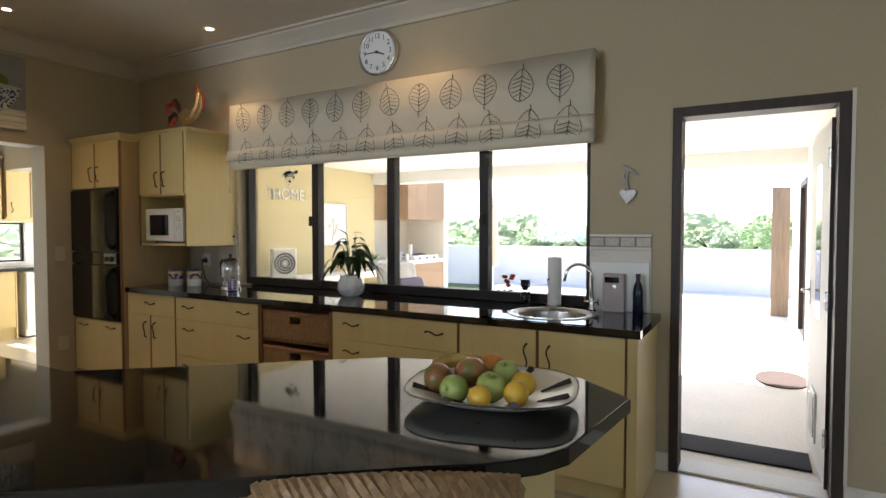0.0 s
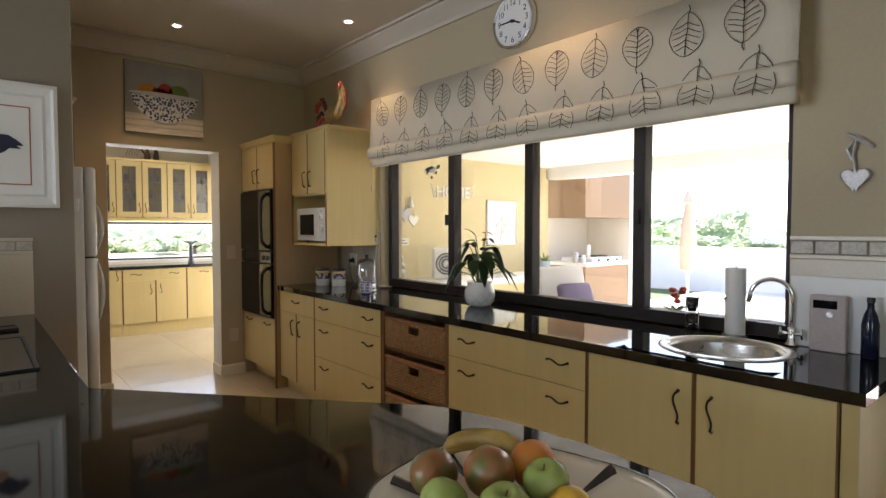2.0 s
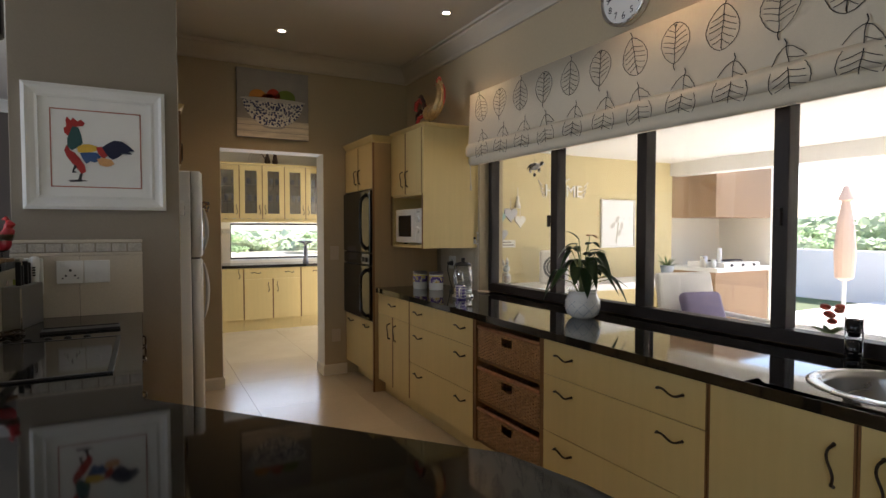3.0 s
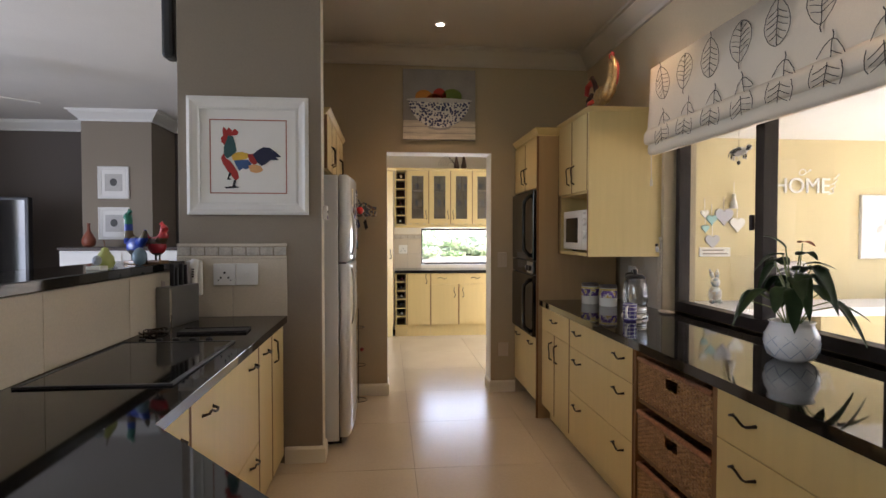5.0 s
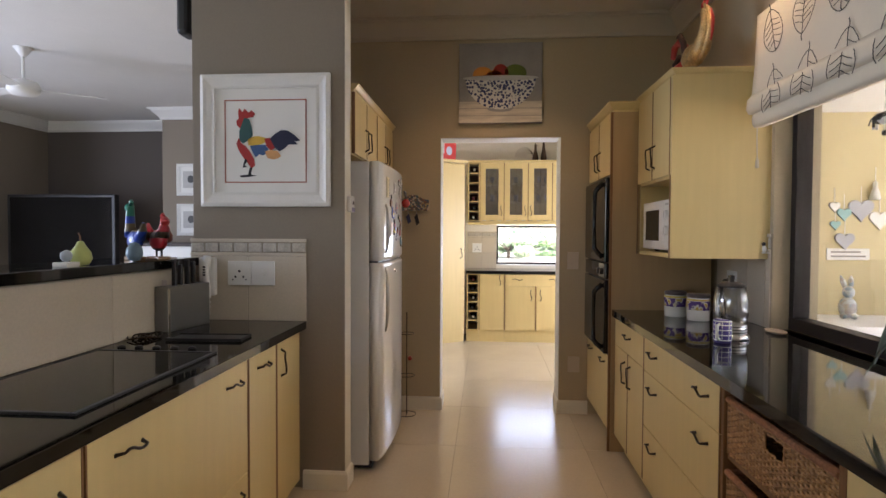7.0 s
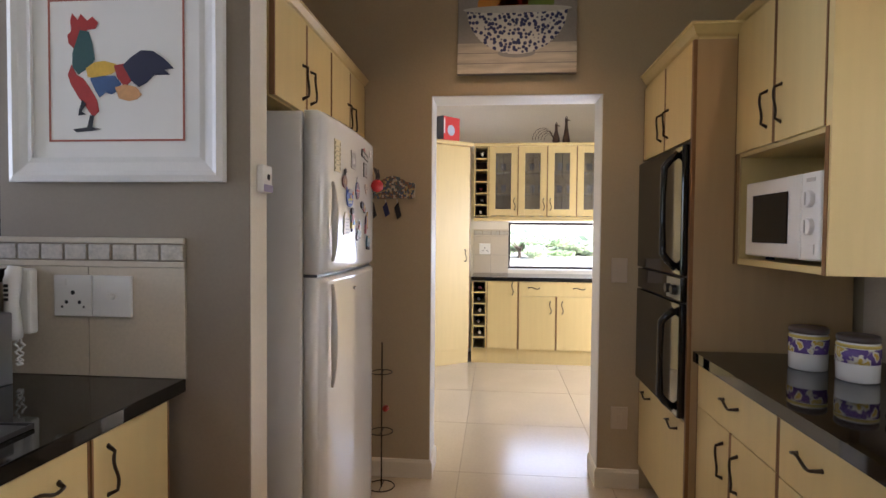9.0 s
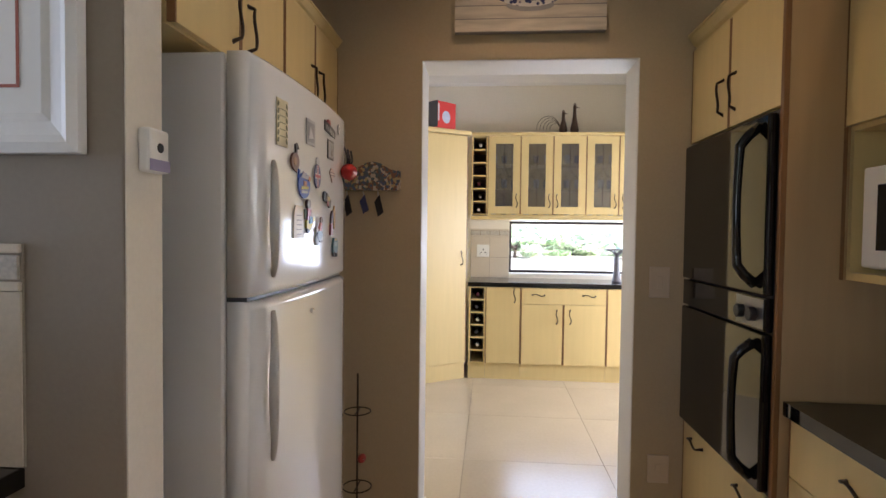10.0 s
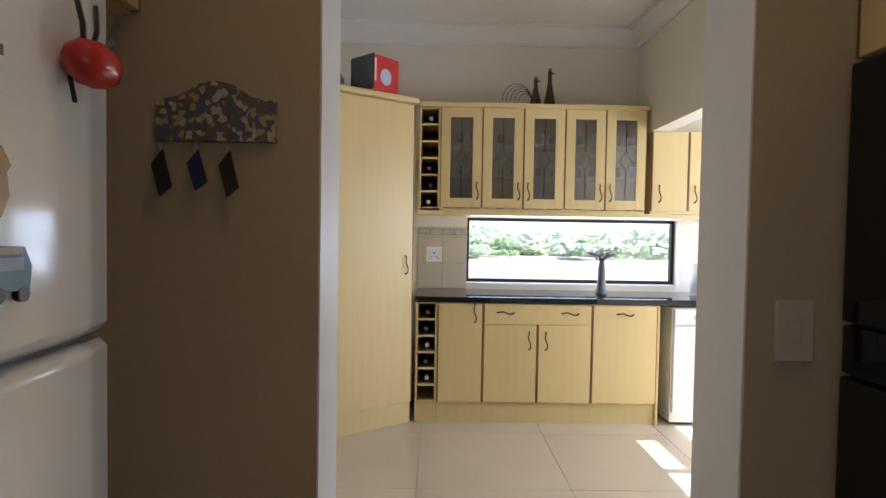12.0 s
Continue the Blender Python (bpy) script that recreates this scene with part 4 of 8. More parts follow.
tile_panel("splash_tiles", (-3.93, 0.36, WORK), 0.64, 0.44, 90, "cream wall tiles with a relief border on the pier", 2, 1, 0.092)
tile_panel("splash_tiles", (-1.25, 0.376, WORK), 2.665, 0.290, 180, "large cream wall tiles under the bar top", 4, 1)


def socket(at, rz, label, w=0.135, h=0.115, parts=("socket", "socket"), material="plastic_white"):
    t = thing("wall_socket", at, label, "socket", "", rz)
    k = len(parts)
    for i, kind in enumerate(parts):
        x0 = i * w
        pl = part("plate", box(x0, x0 + w - 0.003, -0.012, -0.001, 0, h, 0.003), material, t)
        if kind == "socket":
            for dx, dz, r in ((0.045, 0.045, 0.006), (0.09, 0.045, 0.006), (0.0675, 0.075, 0.007), (0.03, 0.03, 0.004), (0.105, 0.03, 0.004)):
                part("pin_hole", cyl(r, 0.0118, 0.0126, seg=10, m=pose(x0 + dx * w / 0.135, 0, dz, 90)), "black", pl)
            part("rocker", box(x0 + 0.02, x0 + 0.045, -0.016, -0.0122, h - 0.032, h - 0.012, 0.002), "plastic_white", pl)
        elif kind == "switch":
            part("rocker", box(x0 + w * 0.35, x0 + w * 0.6, -0.016, -0.0122, h * 0.3, h * 0.7, 0.002), material, pl)
        else:
            part("knob", cyl(0.012, 0.012, 0.03, seg=14, bevel=0.002, m=pose(x0 + w / 2, 0, h / 2, 90)), "plastic_white", pl)
    return t


socket((-3.919, 0.572, 1.096), 90, "white double wall socket and dimmer on the tiles", 0.131, 0.130, ("socket", "dial"))
socket((DOOR_X + 0.001, 2.575, 1.11), 90, "white light switch beside the doorway", 0.085, 0.13, ("switch",), "switch")
socket((DOOR_X + 0.001, 2.585, 0.32), 90, "white wall socket low beside the doorway", 0.09, 0.12, ("switch",), "switch")
fd = thing("motion_sensor", (-3.997, 1.2095, 1.49), "small white sensor box with a dark eye and lilac band", "sensor", "", 180)
part("case", box(-0.034, 0.034, -0.026, 0.0, 0.0, 0.088, 0.006), "plastic_white", fd)
part("eye", cyl(0.010, 0.0262, 0.029, seg=18, bevel=0.001, m=pose(0.0, 0, 0.050, 90)), "black_gloss", fd, "round dark sensor eye")
part("band", box(-0.0345, 0.0345, -0.0275, -0.0262, 0.003, 0.026, 0.0005), mat("lilac_label", (0.30, 0.27, 0.40), 0.5, vary=0.1), fd, "lilac label band")

socket((-4.40, WIN_Y - 0.0105, 1.06), 0, "white wall socket above the worktop with a black plug", 0.115, 0.11, ("socket",))
plug = thing("black_plug", (-4.33, WIN_Y - 0.024, 1.11), "black electric plug with its cord", "plug")
part("body", cyl(0.022, 0, 0.045, r2=0.014, seg=14, bevel=0.003, m=pose(0, 0, 0, 90)), "black", plug)
part("cord", tube([(0, -0.04, 0), (0.01, -0.055, -0.05), (0.05, -0.05, -0.16), (0.14, -0.08, -0.198), (0.30, -0.20, -0.198), (0.66, -0.27, -0.198)], 0.004, 6), "black", plug, "", True)
cf = thing("small_cow_ornament", (-3.952, WIN_Y - 0.028, 1.284), "tiny black and white figure on the tile border", "ornament")
part("body", ball(0.014, (0, 0, 0.022), (1, 0.8, 1.3), None, 2), "plastic_white", cf, "", True)
part("head", ball(0.010, (0, -0.004, 0.047), (1, 1, 1), None, 2), "black", cf, "", True)
part("base", box(-0.016, 0.016, -0.012, 0.027, 0, 0.005, 0.001), "plastic_white", cf)

# intercom handset on the pier
ph = thing("intercom_phone", (-3.918, 0.468, 1.02), "white intercom handset with a coiled cord on the tiles", "phone", "", 90)
part("base", box(-0.045, 0.045, -0.035, -0.001, 0.02, 0.225, 0.008), "plastic_white", ph)
part("handset", tube([(0.012, -0.05, 0.01), (0.012, -0.062, 0.05), (0.012, -0.066, 0.12), (0.012, -0.062, 0.19), (0.012, -0.05, 0.232)], [0.018, 0.024, 0.019, 0.024, 0.02], 10), "plastic_white", ph, "", True)
for i in range(4):
    part("button", box(0.005, 0.019, -0.0875, -0.084, 0.13 + i * 0.014, 0.139 + i * 0.014, 0.001), "black", ph)
part("cord", tube([(0.01 + 0.006 * math.sin(i * 1.9), -0.05 + 0.006 * math.cos(i * 1.9) + 0.02 * (i / 24), 0.01 - 0.085 * math.sin(math.pi * i / 30)) for i in range(30)], 0.0035, 6), "plastic_white", ph)

# loudspeaker up on the living room side of the pier
spk = thing("wall_speaker", (-3.93, 0.28, 2.448), "black wall loudspeaker mounted beside the pier", "speaker")
part("box", box(-0.12, 0.0, -0.0, 0.068, 0.0, 0.42, 0.02), "black", spk)
part("bracket", box(-0.06, -0.03, 0.02, 0.0695, 0.15, 0.27), "black", spk)

# ---- pictures ----
def ellipse(cx, cz, rx, rz_, n=24, tilt=0.0):
    c, s = math.cos(radians(tilt)), math.sin(radians(tilt))
    return [(cx + rx * math.cos(a) * c - rz_ * math.sin(a) * s, cz + rx * math.cos(a) * s + rz_ * math.sin(a) * c) for a in [2 * math.pi * i / n for i in range(n)]]


def flat(parent, name, outline, color, y=0.0, thick=0.0015, rough=0.7):
    key = "paint_%d_%d_%d" % tuple(round(c * 255) for c in color)
    if key not in M:
        M[key] = mat(key, color, rough, vary=0.10, scale=18, grain=0.1, grain_scale=120)
    return part(name, prism(outline, y, y + thick, m=pose(0, 0, 0, 90)), key, parent)


def framed(name, at, w, h, rz, label, fw, fd, material="white", mount=None):
    """A picture frame of four mitred mouldings about a sheet; local x along, z up, out towards -y."""
    t = thing(name, at, label, "picture", "", rz)
    prof = ((0, 0), (0, fd * 0.8), (fw * 0.25, fd), (fw * 0.45, fd * 0.75), (fw * 0.8, fd * 0.55), (fw, fd * 0.7), (fw, 0))
    bars = []
    c = [(0, 0), (w, 0), (w, h), (0, h)]
    for i in range(4):
        (x0, z0), (x1, z1) = c[i], c[(i + 1) % 4]
        d = Vector((x1 - x0, z1 - z0)).normalized()
        n = Vector((-d.y, d.x))
        bm = bmesh.new()
        ends = []
        for (x, z), s in (((x0, z0), 1), ((x1, z1), -1)):
            ends.append([bm.verts.new((x + n.x * a + d.x * a * s, -b - 0.001, z + n.y * a + d.y * a * s)) for a, b in prof])
        k = len(prof)
        for q in range(k):
            bm.faces.new((ends[0][q], ends[0][(q + 1) % k], ends[1][(q + 1) % k], ends[1][q]))
        bm.faces.new(ends[0])
        bm.faces.new(ends[1])
        part("frame_bar", bm, material, t)
    part("mount", box(fw * 0.9, w - fw * 0.9, -fd * 0.35, -0.001, fw * 0.9, h - fw * 0.9), "paper", t)
    return t


rp = framed("rooster_picture", (-3.929, 0.428, 1.518), 0.704, 0.700, 90, "white framed print of a patchwork rooster, red inner line", 0.075, 0.03)
RED, NAVY, YEL, BLUE, ORANGE, BLACK, TEAL = (0.42, 0.03, 0.025), (0.02, 0.022, 0.06), (0.75, 0.47, 0.06), (0.05, 0.11, 0.26), (0.72, 0.38, 0.16), (0.015, 0.015, 0.02), (0.03, 0.10, 0.10)
yb = 0.0108
for a, b, c_, d_ in ((0.128, 0.576, 0.126, 0.132), (0.128, 0.576, 0.561, 0.567), (0.128, 0.134, 0.132, 0.561), (0.570, 0.576, 0.132, 0.561)):
    flat(rp, "red_line", [(a, c_), (b, c_), (b, d_), (a, d_)], (0.40, 0.12, 0.08), yb)
flat(rp, "comb", [(0.203, 0.502), (0.209, 0.523), (0.228, 0.502), (0.238, 0.520), (0.260, 0.499), (0.276, 0.511), (0.296, 0.492), (0.286, 0.474), (0.260, 0.471), (0.241, 0.456), (0.235, 0.416), (0.215, 0.413), (0.196, 0.432), (0.193, 0.456), (0.206, 0.468)], RED, yb + 0.0000)
flat(rp, "neck", [(0.235, 0.471), (0.264, 0.465), (0.276, 0.426), (0.283, 0.380), (0.267, 0.356), (0.228, 0.334), (0.209, 0.356), (0.209, 0.401)], TEAL, yb + 0.0002)
flat(rp, "breast", [(0.206, 0.365), (0.222, 0.334), (0.244, 0.322), (0.267, 0.292), (0.289, 0.255), (0.296, 0.219), (0.276, 0.201), (0.254, 0.231), (0.228, 0.264), (0.203, 0.304), (0.193, 0.334)], RED, yb + 0.0004)
flat(rp, "wing_yellow", [(0.254, 0.353), (0.283, 0.371), (0.315, 0.374), (0.350, 0.365), (0.370, 0.353), (0.338, 0.334), (0.293, 0.322), (0.260, 0.325)], YEL, yb + 0.0006)
flat(rp, "back_red", [(0.347, 0.359), (0.379, 0.365), (0.415, 0.347), (0.408, 0.316), (0.383, 0.292), (0.357, 0.322)], RED, yb + 0.0008)
flat(rp, "wing_blue", [(0.267, 0.322), (0.312, 0.328), (0.350, 0.328), (0.370, 0.304), (0.357, 0.280), (0.338, 0.271), (0.318, 0.277), (0.299, 0.261), (0.283, 0.286)], BLUE, yb + 0.0010)
flat(rp, "thigh", [(0.350, 0.292), (0.383, 0.301), (0.421, 0.292), (0.437, 0.268), (0.421, 0.255), (0.395, 0.249), (0.363, 0.258)], ORANGE, yb + 0.0012)
flat(rp, "tail", [(0.376, 0.359), (0.402, 0.383), (0.437, 0.404), (0.476, 0.401), (0.511, 0.377), (0.543, 0.347), (0.511, 0.344), (0.530, 0.328), (0.479, 0.328), (0.453, 0.304), (0.428, 0.292), (0.405, 0.310)], NAVY, yb + 0.0014)
flat(rp, "shank", [(0.267, 0.207), (0.280, 0.207), (0.273, 0.170), (0.305, 0.164), (0.267, 0.158), (0.222, 0.155), (0.209, 0.164), (0.257, 0.170)], BLACK, yb + 0.0016)
flat(rp, "spur", [(0.241, 0.255), (0.254, 0.243), (0.238, 0.219), (0.254, 0.210), (0.228, 0.207), (0.231, 0.225)], BLACK, yb + 0.0018)

fb = thing("fruit_bowl_painting", (DOOR_X + 0.001, 1.741, 2.219), "square canvas painting of fruit in a blue and white bowl", "painting", "", 90)
part("canvas", box(0, 0.63, -0.028, 0, 0, 0.605, 0.003), mat("canvas_gray", (0.33, 0.31, 0.29), 0.8, vary=0.15, scale=6, grain=0.15, grain_scale=150, bump=0.2), fb)
PLANK = mat("painted_planks", (0.70, 0.63, 0.52), 0.8, vary=0.18, scale=9, grain=0.3, grain_scale=40, stretch=(0.15, 1, 1))
for i in range(3):
    part("painted_plank", box(0.0, 0.63, -0.0295, -0.0282, 0.004 + i * 0.055, 0.054 + i * 0.055), PLANK, fb)
for nm, cx, cz, rx, rzz, col in (("painted_orange", 0.18, 0.365, 0.075, 0.062, (0.62, 0.25, 0.04)), ("painted_apple", 0.315, 0.375, 0.06, 0.07, (0.45, 0.04, 0.02)), ("painted_lime", 0.425, 0.375, 0.085, 0.066, (0.14, 0.20, 0.03)), ("painted_tomato", 0.27, 0.36, 0.06, 0.04, (0.60, 0.13, 0.03))):
    flat(fb, nm, ellipse(cx, cz, rx, rzz), col, 0.0284)
m_, t_, b_ = nodes_of("painted_bowl_blue_white")
vo, rp_ = t_.nodes.new("ShaderNodeTexVoronoi"), t_.nodes.new("ShaderNodeValToRGB")
vo.inputs["Scale"].default_value = 46
tc_ = t_.nodes.new("ShaderNodeTexCoord")
t_.links.new(tc_.outputs["Object"], vo.inputs[0])
rp_.color_ramp.elements[0].position, rp_.color_ramp.elements[1].position = 0.40, 0.52
rp_.color_ramp.elements[0].color, rp_.color_ramp.elements[1].color = (0.03, 0.04, 0.14, 1), (0.66, 0.65, 0.62, 1)
t_.links.new(vo.outputs["Distance"], rp_.inputs[0])
t_.links.new(rp_.outputs[0], b_.inputs["Base Color"])
b_.inputs["Roughness"].default_value = 0.7
bowl_line = [(0.315 + 0.265 * math.cos(a), 0.338 + 0.235 * math.sin(a)) for a in [math.pi + math.pi * i / 24 for i in range(25)]]
part("painted_bowl", prism(bowl_line, 0.0300, 0.0312, m=pose(0, 0, 0, 90)), m_, fb)
flat(fb, "bowl_rim", ellipse(0.315, 0.340, 0.287, 0.020), (0.55, 0.54, 0.52), 0.0313)
flat(fb, "bowl_foot", ellipse(0.315, 0.11, 0.10, 0.025), (0.35, 0.34, 0.34), 0.0296)

# key rack
kr = thing("key_rack", (DOOR_X + 0.001, 1.264, 1.553), "small painted wooden key rack with keys hanging below", "key rack", "", 90)
KEYP = motley("key_rack_print", ((0.08, 0.11, 0.20), (0.45, 0.36, 0.18), (0.10, 0.09, 0.09), (0.52, 0.46, 0.38), (0.22, 0.11, 0.07), (0.08, 0.12, 0.14)), 95)
part("board", prism([(0, 0), (0.248, 0), (0.248, 0.085), (0.20, 0.090), (0.16, 0.118), (0.124, 0.126), (0.088, 0.118), (0.048, 0.090), (0, 0.085)], 0, 0.014, m=pose(0, 0, 0, 90), bevel=0.002), KEYP, kr)
for i, (x, ln, col) in enumerate(((0.012, 0.10, "black"), (0.085, 0.085, None), (0.15, 0.10, "black"))):
    k = part("key_bunch", tube([(x, -0.02, -0.005), (x + 0.004, -0.02, -0.03)], 0.003, 6), "steel", kr)
    tag = flat(k, "key_tag", [(x - 0.014, -0.03 - ln * 0.2), (x + 0.008, -0.02), (x + 0.026, -0.03 - ln * 0.65), (x + 0.002, -0.03 - ln * 0.85)], (0.02, 0.02, 0.025) if col else (0.03, 0.04, 0.14), 0.018, 0.008)

# ---- on the window worktop ----
def leaf_blade(bm, base, direction, length, width, droop, fold=0.25):
    """One heart-shaped leaf that starts at base and bends down along its way."""
    d = Vector(direction).normalized()
    side = d.cross(Vector((0, 0, 1))).normalized() if abs(d.z) < 0.98 else Vector((1, 0, 0))
    up = side.cross(d)
    own = bmesh.new()
    rows = []
    for i in range(8):
        u = i / 7
        w = width * (0.5 + 0.5 * min(1, u / 0.22)) * (1 - u) ** 0.62 if u < 1 else 0.0
        c = Vector(base) + d * length * u - Vector((0, 0, droop * length * u * u)) + up * 0.0
        rows.append([own.verts.new(c + side * w * s + up * fold * w * abs(s)) for s in (-1, -0.5, 0, 0.5, 1)])
    for a, b in zip(rows, rows[1:]):
        for k in range(4):
            own.faces.new((a[k], a[k + 1], b[k + 1], b[k]))
    bmesh.ops.solidify(own, geom=own.faces[:], thickness=0.0015)
    merge(bm, own)


FLOWER = mat("anthurium_flower", (0.55, 0.20, 0.10), 0.4, vary=0.2, scale=20)
STEM = mat("plant_stem", (0.13, 0.16, 0.05), 0.5, vary=0.2)
SOIL = mat("potting_soil", (0.03, 0.022, 0.016), 0.95, vary=0.4, scale=60, grain=0.5, bump=0.6)
GRAYLINE = mat("gray_glaze", (0.38, 0.42, 0.47), 0.3, vary=0.1)
pl = thing("potted_anthurium", (-2.515, 3.19, WORK), "dark green anthurium with one flower in a round white pot", "plant")
part("pot", lathe(((0.055, 0.0), (0.080, 0.018), (0.098, 0.060), (0.096, 0.100), (0.081, 0.132), (0.077, 0.146), (0.084, 0.154), (0.077, 0.154), (0.071, 0.143), (0.073, 0.13), (0.02, 0.128)), 36), "ceramic", pl, "round white glazed pot with a gray lattice", True)
bm = bmesh.new()
for i in range(9):
    for s in (-1, 1):
        tube([(math.cos(2 * math.pi * i / 9 + s * v * 0.9) * r, math.sin(2 * math.pi * i / 9 + s * v * 0.9) * r, z) for v, r, z in ((0, 0.0815, 0.018), (0.3, 0.0945, 0.045), (0.6, 0.0988, 0.072), (1.0, 0.0955, 0.102))], 0.0014, 4, bm)
part("lattice", bm, GRAYLINE, pl)
part("soil", cyl(0.076, 0.118, 0.134, seg=24), SOIL, pl)
rnd = random.Random(11)
for i in range(30):
    a = i * 2.4 + rnd.uniform(-0.3, 0.3)
    lean = (i % 4) / 4 + rnd.uniform(0.05, 0.3)
    hgt = rnd.uniform(0.09, 0.14) + 0.23 * (1 - lean) * rnd.uniform(0.6, 1.0)
    top = Vector((math.cos(a) * 0.19 * lean, math.sin(a) * 0.12 * lean, 0.13 + hgt))
    bm = tube([(math.cos(a) * 0.015, math.sin(a) * 0.015, 0.125), (top.x * 0.45, top.y * 0.45, 0.14 + hgt * 0.65), tuple(top)], 0.0028, 5)
    part("stem", bm, STEM, pl)
    bm = bmesh.new()
    leaf_blade(bm, top, (math.cos(a), 0.6 * math.sin(a), rnd.uniform(-0.9, 0.1) if lean > 0.35 else rnd.uniform(0.2, 1.2)), rnd.uniform(0.09, 0.135), rnd.uniform(0.034, 0.048), rnd.uniform(0.3, 1.1), 0.2)
    part("leaf", bm, "leaf", pl, "", True)
bm = tube([(0.01, 0, 0.13), (0.03, 0.0, 0.30), (0.05, 0.0, 0.46)], 0.0025, 5)
part("flower_stem", bm, STEM, pl)
bm = bmesh.new()
leaf_blade(bm, (0.035, 0, 0.462), (0.8, 0.1, 0.25), 0.075, 0.026, 0.5)
part("flower", bm, FLOWER, pl, "faded red anthurium flower", True)

CLEAR = glass("clear_vessel_glass", (0.93, 0.94, 0.94), 0.02, 0.13)
kt = thing("glass_kettle", (-3.66, 3.075, WORK), "clear glass electric kettle with black handle and steel base", "kettle")
part("base", lathe(((0.078, 0), (0.08, 0.006), (0.075, 0.02), (0.07, 0.022), (0.0, 0.022)), 28), "steel", kt, "", True)
part("band", lathe(((0.066, 0.023), (0.068, 0.03), (0.068, 0.062), (0.0665, 0.064), (0.06, 0.064), (0.06, 0.023)), 28, ring=True), "steel", kt, "", True)
part("jug", lathe(((0.0665, 0.065), (0.074, 0.11), (0.073, 0.18), (0.060, 0.235), (0.0585, 0.235), (0.0715, 0.18), (0.0720, 0.11), (0.0645, 0.065)), 28, ring=True), CLEAR, kt, "", True)
for z in (0.030, 0.044, 0.057):
    part("stripe", lathe(((0.0675, z), (0.0688, z), (0.0688, z + 0.004), (0.0675, z + 0.004)), 28, ring=True), "black", kt)
part("lid", lathe(((0.061, 0.2355), (0.060, 0.243), (0.040, 0.256), (0.012, 0.259), (0.015, 0.285), (0.0, 0.290)), 24), "black", kt, "", True)
part("handle", tube([(-0.060, 0, 0.235), (-0.10, 0, 0.238), (-0.118, 0, 0.205), (-0.115, 0, 0.12), (-0.085, 0, 0.055)], [0.012, 0.012, 0.011, 0.011, 0.009], 10), "black", kt, "", True)

LID = mat("canister_lid_dark", (0.10, 0.075, 0.07), 0.4, vary=0.1, scale=20)
YELBAND = mat("canister_band_yellow", (0.66, 0.52, 0.12), 0.35, vary=0.1)
m_c, t_c, b_c = nodes_of("canister_fruit_print")
nz, rc = t_c.nodes.new("ShaderNodeTexNoise"), t_c.nodes.new("ShaderNodeValToRGB")
nz.inputs["Scale"].default_value, nz.inputs["Detail"].default_value = 26, 2
tcc = t_c.nodes.new("ShaderNodeTexCoord")
t_c.links.new(tcc.outputs["Object"], nz.inputs[0])
for pos, col in ((0.0, (0.09, 0.05, 0.22, 1)), (0.46, (0.14, 0.08, 0.28, 1)), (0.50, (0.70, 0.66, 0.56, 1)), (0.54, (0.72, 0.68, 0.58, 1)), (0.58, (0.62, 0.42, 0.05, 1))):
    e = rc.color_ramp.elements.new(pos)
    e.color = col
t_c.links.new(nz.outputs[0], rc.inputs[0])
t_c.links.new(rc.outputs[0], b_c.inputs["Base Color"])
b_c.inputs["Roughness"].default_value = 0.18


def canister(at, rz):
    c = thing("storage_canister", at, "white ceramic storage canister with purple and yellow fruit band", "canister", "fruit pattern canisters", rz)
    part("jar", lathe(((0.055, 0), (0.06, 0.004), (0.061, 0.06), (0.060, 0.118), (0.056, 0.126), (0.0, 0.126)), 32), "ceramic", c, "", True)
    part("print_band", lathe(((0.0595, 0.060), (0.0620, 0.061), (0.0615, 0.108), (0.0590, 0.109)), 32, ring=True), m_c, c, "glazed fruit pattern", True)
    part("band", lathe(((0.0580, 0.110), (0.0612, 0.111), (0.0608, 0.120), (0.0580, 0.121)), 32, ring=True), YELBAND, c, "yellow band", True)
    part("lid", lathe(((0.057, 0.1265), (0.0605, 0.130), (0.0605, 0.142), (0.055, 0.147), (0.0, 0.149)), 32), LID, c, "dark lid", True)
    return c


cn = canister((-4.33, 3.05, WORK), 0)
copy_thing(cn, pose(-4.185, 3.125, WORK, 0, 0, 70))
MUGP = motley("mug_blue_check", ((0.08, 0.08, 0.22), (0.55, 0.54, 0.55), (0.12, 0.10, 0.25), (0.10, 0.09, 0.20)), 110, 0.25)
MUGV = mat("mug_violet_glaze", (0.10, 0.08, 0.26), 0.25, vary=0.1, scale=30)
mg = thing("striped_mug", (-3.54, 2.99, WORK), "violet mug with a white grid of lines beside the kettle", "mug", "", -42)
cup = part("cup", lathe(((0.032, 0), (0.036, 0.004), (0.038, 0.098), (0.035, 0.098), (0.033, 0.008), (0.0, 0.007)), 24), MUGV, mg, "", True)
for z in (0.012, 0.034, 0.056, 0.078, 0.094):
    part("line", lathe(((0.0355 + z * 0.022, z), (0.0372 + z * 0.022, z + 0.001), (0.0372 + z * 0.022, z + 0.0035), (0.0355 + z * 0.022, z + 0.0045)), 24, ring=True), "ceramic", cup, "", True)
for k in range(8):
    a = 2 * math.pi * k / 8 + 0.3
    part("line", tube([(0.0362 * math.cos(a), 0.0362 * math.sin(a), 0.01), (0.0380 * math.cos(a), 0.0380 * math.sin(a), 0.096)], 0.0014, 5), "ceramic", cup)
part("handle", tube([(0.037, 0, 0.085), (0.060, 0, 0.080), (0.064, 0, 0.05), (0.056, 0, 0.028), (0.036, 0, 0.02)], 0.0065, 8), "ceramic", mg, "white handle", True)
